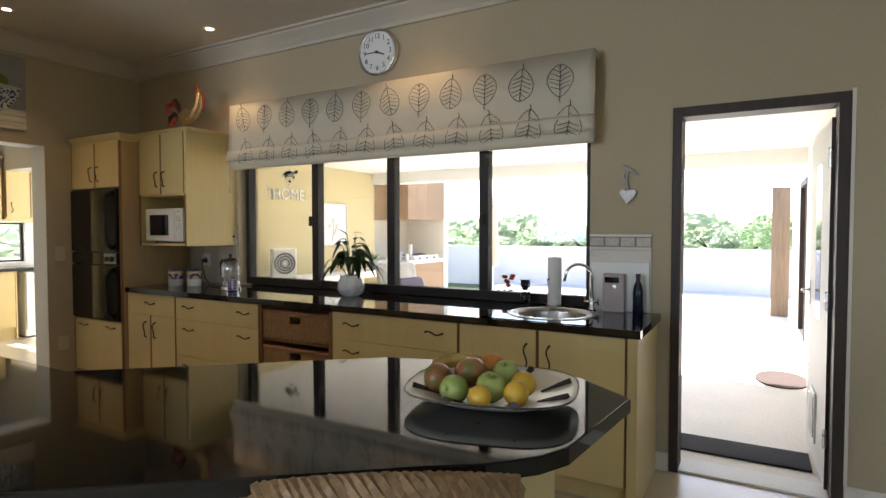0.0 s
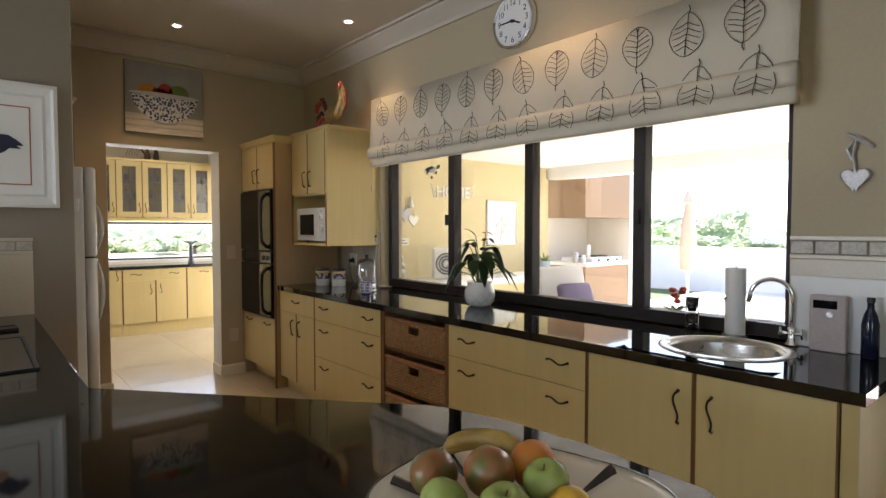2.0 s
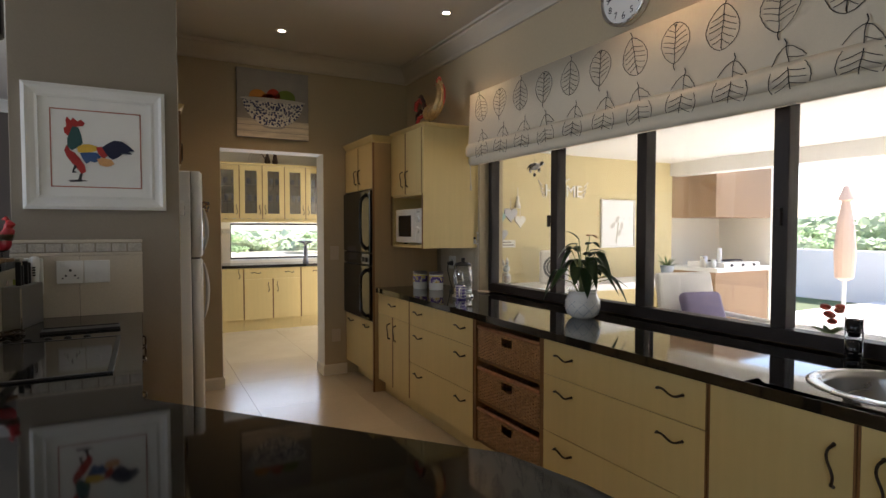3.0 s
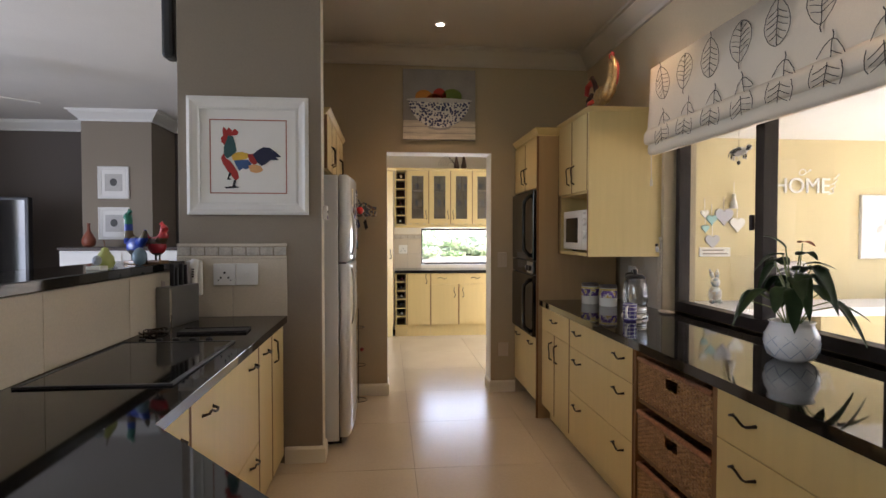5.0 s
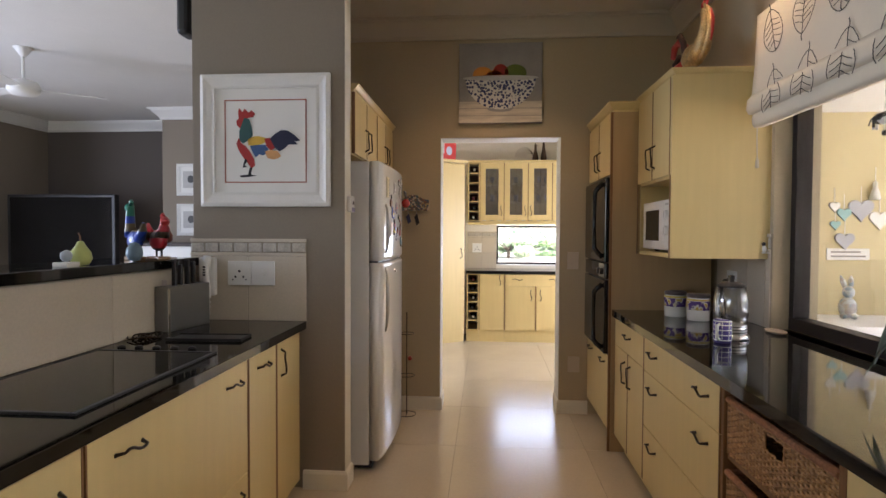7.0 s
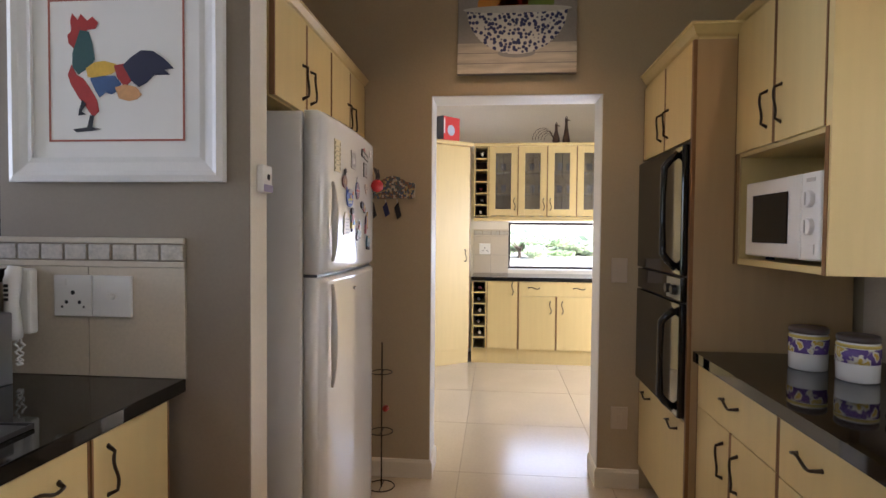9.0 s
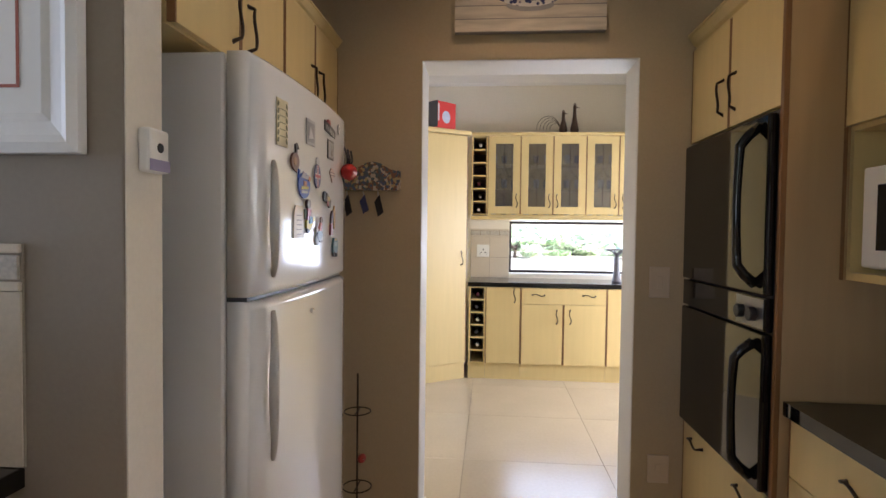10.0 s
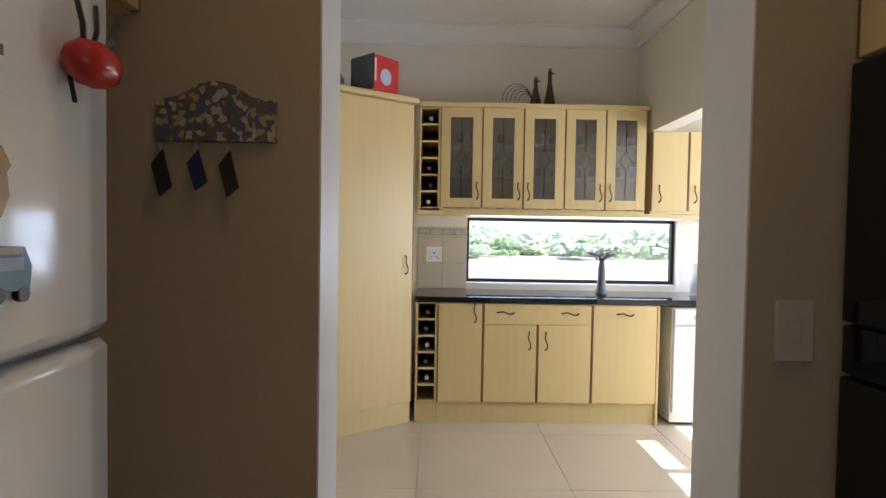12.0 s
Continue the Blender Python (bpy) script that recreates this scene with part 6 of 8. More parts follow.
top_door = part("freezer_door", fridge_door(1.218, 1.79), "fridge", fg, "", True)
low_door = part("fridge_door", fridge_door(0.06, 1.206), "fridge", fg, "", True)
part("gasket", box(0.01, FX - 0.01, 1.2855, 1.335, 1.2065, 1.2175), "black", fg)
for dr, z0, z1 in ((top_door, 1.262, 1.548), (low_door, 0.80, 1.175)):
    pts = [(FX - 0.092 + 0.045 * math.sin(math.pi * i / 12), 1.366 + 0.022 * math.sin(math.pi * i / 12) ** 0.7, z0 + (z1 - z0) * i / 12) for i in range(13)]
    part("handle", tube(pts, [0.006 + 0.007 * math.sin(math.pi * i / 12) for i in range(13)], 10), "handle_gray", dr, "silvery bowed handle", True)
part("lock", cyl(0.008, 0, 0.01, seg=12, m=pose(FX - 0.35, 1.376, 1.14, -90)), "steel", low_door)
for x in (0.06, FX - 0.06):
    part("foot", cyl(0.02, 0, 0.0295, (x, 1.22), seg=12), "black", fg)
part("kick_plate", box(0.02, FX - 0.02, 1.20, 1.30, 0.012, 0.055), "black", fg)

def oblong(cx, cz, w, h):
    return [(cx - w / 2, cz - h / 2), (cx + w / 2, cz - h / 2), (cx + w / 2, cz + h / 2), (cx - w / 2, cz + h / 2)]


def magnet(name, x, z, label, pieces, tilt=0.0):
    """A magnet on the freezer door: pieces (name, outline as seen from the front, colour, base, thickness)."""
    u = (x + 5.0) / FX
    y = 1.35 + 0.028 * math.sin(math.pi * u) ** 0.6 + 0.0012
    slope = math.degrees(math.atan(0.028 * 0.6 * math.pi / FX * math.cos(math.pi * u) / max(0.2, math.sin(math.pi * u)) ** 0.4))
    t = thing(name, (x, y, z), label, "magnet", "refrigerator magnets")
    t.matrix_world = pose(x, y, z, 0, 0, slope + 180) @ pose(0, 0, 0, 0, tilt, 0)
    for nm, outline, color, base, thick in pieces:
        flat(t, nm, outline, color, base * 0.55, thick * 0.55, 0.35)
    return t


PAPERY, SILVERY, INKY = (0.66, 0.60, 0.38), (0.42, 0.42, 0.44), (0.03, 0.03, 0.03)
magnet("note_magnet", -4.307, 1.65, "tall cream note magnet with a leafy border and lines of writing",
       [("card", oblong(0, 0, 0.062, 0.118), PAPERY, 0, 0.004)] + [("writing_bar", oblong(0, 0.034 - 0.017 * k, 0.034, 0.003), (0.30, 0.30, 0.18), 0.0041, 0.0004) for k in range(5)]
       + [("leaf_border", ellipse(sx * 0.024, -0.045 + 0.018 * k, 0.005, 0.008, 8, 30 * sx), (0.16, 0.17, 0.08), 0.0041, 0.0005) for sx in (-1, 1) for k in range(6)])
magnet("photo_magnet", -4.506, 1.66, "square silvery magnet with a pale etched picture",
       [("plate", oblong(0, 0, 0.072, 0.072), SILVERY, 0, 0.005), ("picture", oblong(0, 0, 0.056, 0.056), (0.28, 0.28, 0.31), 0.0051, 0.0005), ("peak", [(-0.02, -0.02), (0.02, -0.014), (-0.006, 0.018)], (0.55, 0.55, 0.58), 0.0057, 0.0004)])
magnet("plate_magnet", -4.70, 1.704, "long black name magnet with pale lettering bars and a red arch",
       [("plate", [(-0.062, -0.010), (0.062, -0.020), (0.066, 0.004), (0.02, 0.012), (-0.062, 0.020)], INKY, 0, 0.006), ("arch", ellipse(-0.012, 0.018, 0.022, 0.012, 14), (0.35, 0.04, 0.04), 0, 0.005)]
       + [("lettering_bar", oblong(-0.042 + 0.02 * k, 0.002 - 0.003 * k, 0.013, 0.014), (0.50, 0.50, 0.48), 0.0061, 0.0004) for k in range(5)])
magnet("photo_magnet", -4.711, 1.640, "square dark framed magnet with a small figure",
       [("plate", oblong(0, 0, 0.070, 0.062), (0.10, 0.09, 0.08), 0, 0.005), ("picture", oblong(0, 0, 0.058, 0.050), (0.30, 0.29, 0.27), 0.0051, 0.0005), ("statue_shape", [(0.004, -0.02), (0.018, -0.02), (0.014, 0.002), (0.008, 0.012)], (0.12, 0.06, 0.04), 0.0057, 0.0004)])
magnet("guinea_fowl_magnet", -4.382, 1.568, "round brown bird magnet with a dark neck",
       [("body", ellipse(0, -0.006, 0.026, 0.024, 18), (0.16, 0.07, 0.055), 0, 0.010), ("middle", ellipse(-0.002, -0.006, 0.012, 0.011, 14), (0.30, 0.16, 0.07), 0.0101, 0.002), ("neck", [(0.006, 0.012), (0.014, 0.012), (0.016, 0.034), (0.028, 0.030), (0.016, 0.046), (0.004, 0.040)], INKY, 0, 0.008), ("foot", [(-0.002, -0.03), (0.018, -0.034), (0.016, -0.026)], (0.32, 0.10, 0.05), 0, 0.006)])
magnet("mountain_magnet", -4.451, 1.506, "blue round souvenir magnet with yellow and white shapes",
       [("disc", ellipse(0, -0.003, 0.044, 0.036, 24), (0.02, 0.07, 0.40), 0, 0.007), ("ear", [(-0.044, 0.008), (-0.030, 0.036), (-0.040, 0.040)], (0.02, 0.07, 0.40), 0, 0.006), ("top_picture", [(-0.028, 0.018), (-0.012, 0.036), (0.010, 0.026), (0.034, 0.030), (0.036, 0.014), (0.0, 0.016)], (0.34, 0.32, 0.38), 0.0071, 0.003), ("hut", oblong(0.004, 0.002, 0.022, 0.014), (0.45, 0.20, 0.10), 0.0071, 0.003),
        ("word_shape", [(-0.026, -0.016), (0.026, -0.012), (0.030, -0.004), (-0.022, -0.006)], (0.62, 0.52, 0.08), 0.0071, 0.002), ("word_shape", [(-0.022, -0.026), (0.020, -0.024), (0.024, -0.016), (-0.024, -0.018)], (0.60, 0.58, 0.50), 0.0071, 0.0015), ("flower", ellipse(0.034, 0.018, 0.008, 0.007, 10), (0.55, 0.16, 0.04), 0.0071, 0.004)])
magnet("flag_magnet", -4.566, 1.548, "oval magnet painted with a blue, white and red flag",
       [("oval", ellipse(0, -0.008, 0.030, 0.036, 22), (0.04, 0.05, 0.16), 0, 0.006), ("white_cross", oblong(0, -0.008, 0.046, 0.016), (0.62, 0.60, 0.58), 0.0061, 0.0004), ("white_cross", oblong(0, -0.008, 0.014, 0.062), (0.62, 0.60, 0.58), 0.0061, 0.0004), ("red_cross", oblong(0, -0.008, 0.050, 0.009), (0.42, 0.04, 0.05), 0.0066, 0.0004), ("red_cross", oblong(0, -0.008, 0.008, 0.066), (0.42, 0.04, 0.05), 0.0066, 0.0004), ("key_ring", ellipse(0.006, 0.036, 0.017, 0.015, 16), (0.45, 0.46, 0.48), 0, 0.003)])
magnet("badge_magnet", -4.73, 1.561, "pale shield badge magnet with a dark bar",
       [("shield", [(-0.030, 0.004), (-0.014, 0.020), (0.014, 0.020), (0.030, 0.004), (0.012, -0.012), (0.0, -0.026), (-0.012, -0.012)], (0.46, 0.36, 0.29), 0, 0.005), ("bar", oblong(0, 0.002, 0.068, 0.012), (0.14, 0.11, 0.10), 0.0051, 0.001), ("lettering_bar", oblong(0, 0.002, 0.054, 0.005), (0.50, 0.42, 0.34), 0.0062, 0.0004)])
magnet("motorcycle_magnet", -4.664, 1.476, "small black and gold motorcycle magnet",
       [("wheel", ellipse(-0.026, 0.008, 0.017, 0.016, 16), INKY, 0, 0.010), ("wheel", ellipse(0.028, -0.012, 0.014, 0.014, 16), INKY, 0, 0.010), ("frame", [(-0.026, -0.004), (0.022, -0.018), (0.036, -0.004), (0.012, 0.010), (-0.012, 0.020)], (0.10, 0.07, 0.03), 0, 0.014), ("tank", ellipse(0.004, 0.002, 0.014, 0.008, 12), (0.48, 0.32, 0.07), 0.0141, 0.002), ("engine", ellipse(-0.006, -0.014, 0.012, 0.008, 12), (0.34, 0.04, 0.04), 0.0141, 0.002)])
magnet("card_magnet", -4.412, 1.400, "cream scroll card magnet with lines of writing",
       [("card", [(-0.036, -0.045), (0.038, -0.045), (0.040, 0.02), (0.030, 0.045), (-0.020, 0.045), (-0.030, 0.03)], (0.64, 0.52, 0.32), 0, 0.005)] + [("writing_bar", oblong(0.004, 0.018 - 0.013 * k, 0.036, 0.003), (0.28, 0.20, 0.12), 0.0051, 0.0004) for k in range(5)])
magnet("scooter_magnet", -4.485, 1.418, "toy scooter rider magnet in yellow, red and blue",
       [("scooter", [(-0.022, -0.034), (0.008, -0.042), (0.030, -0.020), (0.050, -0.012), (0.046, -0.002), (0.016, -0.008), (-0.020, -0.012)], (0.62, 0.48, 0.05), 0, 0.012), ("wheel", ellipse(-0.004, -0.040, 0.010, 0.010, 12), INKY, 0, 0.010), ("torso_shape", [(-0.024, -0.012), (0.006, -0.010), (0.010, 0.018), (-0.016, 0.022)], (0.42, 0.08, 0.10), 0.002, 0.014), ("trousers_shape", [(-0.006, -0.022), (0.016, -0.020), (0.020, -0.004), (-0.004, 0.0)], (0.10, 0.24, 0.42), 0.004, 0.014), ("helmet", ellipse(-0.010, 0.034, 0.014, 0.014, 14), (0.09, 0.06, 0.05), 0.002, 0.014), ("bag", oblong(-0.026, 0.004, 0.016, 0.028), (0.08, 0.14, 0.10), 0, 0.010)])
magnet("bicycle_magnet", -4.585, 1.371, "white and gray bicycle magnet with two wheels",
       [("rear_tyre", ellipse(-0.020, -0.022, 0.018, 0.018, 18), (0.09, 0.09, 0.10), 0, 0.006), ("rear_disc", ellipse(-0.020, -0.022, 0.012, 0.012, 16), (0.55, 0.55, 0.56), 0.0061, 0.001), ("front_tyre", ellipse(0.026, -0.014, 0.016, 0.017, 18), (0.09, 0.09, 0.10), 0, 0.006), ("front_disc", ellipse(0.026, -0.014, 0.011, 0.012, 16), (0.55, 0.55, 0.56), 0.0061, 0.001), ("frame", [(-0.022, -0.018), (0.002, -0.030), (0.024, -0.010), (0.014, 0.012), (-0.022, 0.010)], (0.22, 0.25, 0.30), 0.002, 0.008), ("rider_shape", [(-0.016, 0.004), (0.012, 0.004), (0.016, 0.026), (0.0, 0.030)], (0.36, 0.10, 0.08), 0.004, 0.010), ("helmet", ellipse(0.010, 0.038, 0.010, 0.010, 12), (0.14, 0.09, 0.07), 0.004, 0.010), ("box", oblong(-0.028, 0.008, 0.016, 0.014), (0.50, 0.48, 0.46), 0.003, 0.008)])
magnet("carved_magnet", -4.721, 1.401, "slim dark carved magnet with a red foot",
       [("upper", [(-0.012, 0.0), (0.012, 0.0), (0.018, 0.034), (0.006, 0.042), (-0.006, 0.030)], (0.07, 0.025, 0.025), 0, 0.010), ("foot", [(-0.016, -0.040), (0.014, -0.040), (0.013, -0.001), (-0.012, -0.001)], (0.34, 0.06, 0.07), 0, 0.010)])
magnet("leaf_magnet", -4.757, 1.42, "slim ochre leaf shaped magnet", [("leaf", [(0.0, -0.038), (0.013, -0.014), (0.009, 0.012), (0.016, 0.020), (0.002, 0.040), (-0.012, 0.018), (-0.008, 0.0), (-0.012, -0.018)], (0.46, 0.27, 0.08), 0, 0.008)])
magnet("van_magnet", -4.768, 1.322, "small teal van magnet with dark wheels",
       [("body", [(-0.032, -0.020), (0.030, -0.022), (0.034, 0.006), (0.022, 0.028), (-0.020, 0.030), (-0.034, 0.008)], (0.06, 0.17, 0.23), 0, 0.012), ("roof", oblong(0.0, 0.024, 0.036, 0.008), (0.40, 0.32, 0.14), 0.0121, 0.001), ("windscreen", oblong(0.0, 0.009, 0.040, 0.014), (0.25, 0.35, 0.40), 0.0121, 0.001), ("wheel", ellipse(-0.018, -0.024, 0.010, 0.009, 12), INKY, 0, 0.013), ("wheel", ellipse(0.020, -0.026, 0.010, 0.009, 12), INKY, 0, 0.013)])
magnet("button_magnet", -4.825, 1.727, "small clear round button magnet", [("button", ellipse(0, 0, 0.015, 0.017, 16), (0.62, 0.62, 0.62), 0, 0.006), ("spot", ellipse(0, 0.002, 0.005, 0.006, 10), (0.25, 0.25, 0.26), 0.0061, 0.0005)])
lb = part("ladybird_magnet", ball(0.040, (0, 0, 0.028), (1.25, 0.8, 0.75), None, 2), mat("ladybird_red", (0.50, 0.03, 0.03), 0.2, vary=0.1), None, "", True)
for a in (-0.5, 0.1, 0.8):
    part("leg", tube([(0.01 * a, 0.0, 0.02), (0.05 * a, 0.045, 0.03), (0.07 * a + 0.02, 0.085, 0.015)], 0.004, 5), "black", lb)
part("tail", tube([(-0.02, -0.02, 0.01), (-0.025, -0.055, 0.02)], 0.003, 5), "black", lb)
lb.matrix_world = pose(-4.90, 1.364, 1.588, -90, 180, 0)
tagged(lb, "red ladybird magnet with black wire legs", "magnet", "refrigerator magnets")

for i, (x0, w) in enumerate(((-4.06, 0.635), (-4.70, 0.63))):
    cabinet("wall_cabinet", (x0 - 0.002, 1.21, 0), w, 0.70, 1.815, 2.16, 180, "pale maple wall cabinet with two doors above the refrigerator", "cabinet",
            [("door", 0, w / 2, 1.818, 2.158, [(w / 2 - 0.045, 1.93, True)]), ("door", w / 2, w, 1.818, 2.158, [(w / 2 + 0.045, 1.93, True)])], "cabinets above the refrigerator")
tagged(part("cabinet_cornice", run([(-a * 0.8, b * 0.7) for a, b in CROWN], ((-5.325, 1.222, 2.161), (-4.062, 1.222, 2.161))), "maple"), "pale maple cornice along the cabinets above the refrigerator", "cornice")

ws = thing("wire_stand", (-5.19, 1.36, 0), "tall thin wire stand with a small red ornament", "stand")
part("post", tube([(0, 0, 0), (0, 0, 0.78)], 0.004, 6), "handle", ws)
for z, r in ((0.004, 0.07), (0.30, 0.06), (0.62, 0.055)):
    part("hoop", tube([(r * math.cos(a), r * math.sin(a), z) for a in [2 * math.pi * k / 20 for k in range(20)]], 0.003, 5, closed=True), "handle", ws)
    part("spoke", tube([(-r, 0, z), (r, 0, z)], 0.003, 5), "handle", ws)
part("ornament", ball(0.022, (0.045, 0.03, 0.44), (1.4, 0.8, 0.8), None, 2), REDM, ws, "red ornament", True)
part("ornament_arm", tube([(0, 0, 0.45), (0.045, 0.03, 0.44), (0.10, 0.05, 0.46)], 0.003, 5), "chrome", ws)

# ---- downlights ----
def downlight(at):
    d = thing("downlight", at, "small recessed ceiling downlight with a white ring, switched on", "light", "ceiling downlights")
    part("ring", lathe(((0.026, -0.001), (0.046, -0.001), (0.046, -0.004), (0.034, -0.008), (0.026, -0.006)), 24, ring=True), "white", d, "", True)
    part("lamp", cyl(0.0258, -0.005, -0.002, seg=24), "glow", d, "glowing lamp")
    return d


dl = downlight((-3.78, 3.0, CEIL))
SPOTS = [(-3.78, 3.0), (-4.73, 2.01), (-2.6, 2.0), (-1.95, 3.0), (-7.2, -3.55)]
for x, y in SPOTS[1:]:
    copy_thing(dl, pose(x, y, CEIL))

# ---- scullery ----
SX = -8.10            # front of the base cabinets, which look along +x
GS = "scullery cabinets"


def sc_cab(name, y0, w, z0, z1, depth, fronts, label, x=SX, plinth=False):
    return cabinet(name, (x, y0, 0), w, depth, z0, z1, 90, label, "cabinet", fronts, GS, plinth, 0.02)


sc_cab("base_cabinet", 1.87, 0.325, 0.152, 0.865, 0.53, [("door", 0, 0.325, 0.155, 0.862, [(0.265, 0.79, True)])], "pale maple base cabinet with one door", SX, True)
sc_cab("base_cabinet", 2.195, 0.78, 0.152, 0.865, 0.53, [("drawer_front", 0, 0.78, 0.715, 0.862, [(0.16, 0.80, False), (0.62, 0.80, False)]), ("door", 0, 0.39, 0.155, 0.715, [(0.33, 0.60, True)]), ("door", 0.39, 0.78, 0.155, 0.715, [(0.45, 0.60, True)])], "pale maple base cabinet with a drawer over two doors", SX, True)
sc_cab("base_cabinet", 2.975, 0.47, 0.152, 0.865, 0.53, [("door", 0, 0.47, 0.155, 0.862, [(0.235, 0.80, False)])], "pale maple base cabinet with one wide door", SX, True)
tagged(part("end_panel", box(-8.63, -8.095, 3.446, 3.464, 0.0, 0.865, 0.001), "maple"), "pale maple end panel of the scullery cabinets", "cabinet panel", GS)
WINE = mat("wine_bottle_glass", (0.012, 0.012, 0.010), 0.12, vary=0.2)
FOIL = [mat("bottle_foil_pale", (0.62, 0.58, 0.52), 0.35, metal=0.4), mat("bottle_foil_dark", (0.06, 0.05, 0.05), 0.4), mat("bottle_foil_red", (0.20, 0.03, 0.04), 0.4)]
# dark brown that puts the niches' shade into the rack's inside
NICHE_SHADE = mat("wine_rack_inside_shade", (0.085, 0.045, 0.03), 0.6, vary=0.2, scale=10)


def wine_rack(x, y0, w, z0, z1, n, depth, foils, label):
    t = thing("wine_rack", (x, y0, 0), label, "wine rack", GS, 90)
    part("back_panel", box(0.0, w, depth - 0.01, depth, z0, z1), NICHE_SHADE, t)
    for a, b in ((0, 0.014), (w - 0.014, w)):
        part("side_panel", box(a, b, -0.014, depth - 0.01, z0, z1), "maple", t)
        # added thin sheet that darkens the maple side within the niche, as shade
        part("lining", box(a + (0.0145 if a == 0 else -0.0025), a + (0.0165 if a == 0 else -0.0005), -0.008, depth - 0.0105, z0, z1), NICHE_SHADE, t)
    h = (z1 - z0) / n
    for i in range(n + 1):
        z = z0 + i * h
        part("shelf", box(0.017, w - 0.017, -0.012, depth - 0.011, max(z0, z - 0.007), min(z1, z + 0.007)), "maple", t)
    for i, f in enumerate(foils):
        if f is None:
            continue
        zc = z0 + i * h + 0.008 + 0.038
        ob = part("wine_bottle", lathe(((0.0, 0.30), (0.036, 0.295), (0.037, 0.12), (0.02, 0.07), (0.015, 0.055), (0.0, 0.055)), 16, m=pose(0, 0, 0, -90)), WINE, None, "", True)
        part("foil", lathe(((0.0, 0.002), (0.0155, 0.002), (0.0162, 0.054), (0.0, 0.054)), 14, m=pose(0, 0, 0, -90)), FOIL[f], ob, "", True)
        ob.matrix_world = pose(x, y0, 0, 0, 0, 90) @ pose(w / 2 + 0.006 * ((i % 2) * 2 - 1), 0.0, zc)
        tagged(ob, "dark wine bottle lying in the rack, neck out", "bottle", "wine bottles")
    return t


wine_rack(SX, 1.716, 0.152, 0.155, 0.862, 6, 0.50, (None, 0, 1, 0, 1, 2), "narrow open wine rack between the cabinets")
part("plinth", box(-8.14, -8.12, 1.712, 1.869, 0, 0.15), "maple", bpy.data.objects["wine_rack"]).matrix_parent_inverse = bpy.data.objects["wine_rack"].matrix_world.inverted()
UX = -8.35
wine_rack(UX, 1.716, 0.155, 1.545, 2.295, 6, 0.29, (0, 1, 2, None, None, 0), "narrow open wine rack in the wall cabinets")


def glass_cabinet(y0, w, doors, label):
    """A wall cabinet with leaded glass doors; cups stand on its shelves."""
    t = thing("glass_cabinet", (UX, y0, 0), label, "cabinet", GS, 90)
    for nm, bb in (("side_panel", (0, 0.014, 0.002, 0.29, 1.53, 2.30)), ("side_panel", (w - 0.014, w, 0.002, 0.29, 1.53, 2.30)), ("bottom_panel", (0.014, w - 0.014, 0.002, 0.29, 1.53, 1.546)),
                   ("top_panel", (0.014, w - 0.014, 0.002, 0.29, 2.284, 2.30)), ("back_panel", (0.014, w - 0.014, 0.28, 0.29, 1.546, 2.284))):
        part(nm, box(*bb), "maple", t)
    for z in (1.79, 2.03):
        part("shelf", box(0.0145, w - 0.0145, 0.02, 0.279, z, z + 0.014), "maple", t)
    dw_ = w / doors
    for i in range(doors):
        a, b = i * dw_ + 0.002, (i + 1) * dw_ - 0.002
        fr_ = 0.072
        bm = box(a, a + fr_, -0.018, 0.0, 1.552, 2.298, 0.002)
        box(b - fr_, b, -0.018, 0.0, 1.552, 2.298, 0.002, bm)
        box(a + fr_, b - fr_, -0.018, 0.0, 1.552, 1.552 + fr_, 0.002, bm)
        box(a + fr_, b - fr_, -0.018, 0.0, 2.298 - fr_, 2.298, 0.002, bm)
        d = part("glass_door", bm, "maple", t)
        for xx in (a - 0.001, b - 0.004):
            part("edging", box(xx, xx + 0.005, -0.019, -0.0005, 1.552, 2.298), "edge", d)
        p = part("pane", box(a + fr_, b - fr_, -0.011, -0.008, 1.552 + fr_, 2.298 - fr_), CAB_GLASS, d)
        p.visible_shadow = False
        cx, cz = (a + b) / 2, 1.92
        bm = tube([(cx, -0.0125, 1.63), (cx, -0.0125, cz - 0.07)], 0.003, 4)
        tube([(cx, -0.0125, cz + 0.07), (cx, -0.0125, 2.22)], 0.003, 4, bm)
        tube([(cx, -0.0125, cz - 0.07), (cx - 0.045, -0.0125, cz), (cx, -0.0125, cz + 0.07), (cx + 0.045, -0.0125, cz)], 0.003, 4, bm, closed=True)
        for s in (-1, 1):
            tube([(cx + 0.045 * s, -0.0125, cz), (cx + (dw_ / 2 - fr_ - 0.003) * s, -0.0125, cz - 0.02)], 0.003, 4, bm)
        part("leading", bm, "handle", d, "dark leaded pattern")
        handle(d, b - 0.035 if i % 2 == 0 else a + 0.035, 1.68, True, -0.018)
    for k in range(int(w / 0.1) * 3):
        ob = part("glassware", lathe(((0.022, 0), (0.026, 0.004), (0.03, 0.09), (0.028, 0.09), (0.024, 0.008), (0, 0.006)), 12), CUPS[k % 2], None, "", True)
        ob.matrix_world = t.matrix_world @ pose(0.06 + (k // 3) * 0.1, 0.12 + 0.06 * (k % 2), (1.547, 1.8045, 2.0445)[k % 3])
        tagged(ob, "small glass or cup on a cabinet shelf", "glassware", "glassware in the cabinets")
    return t


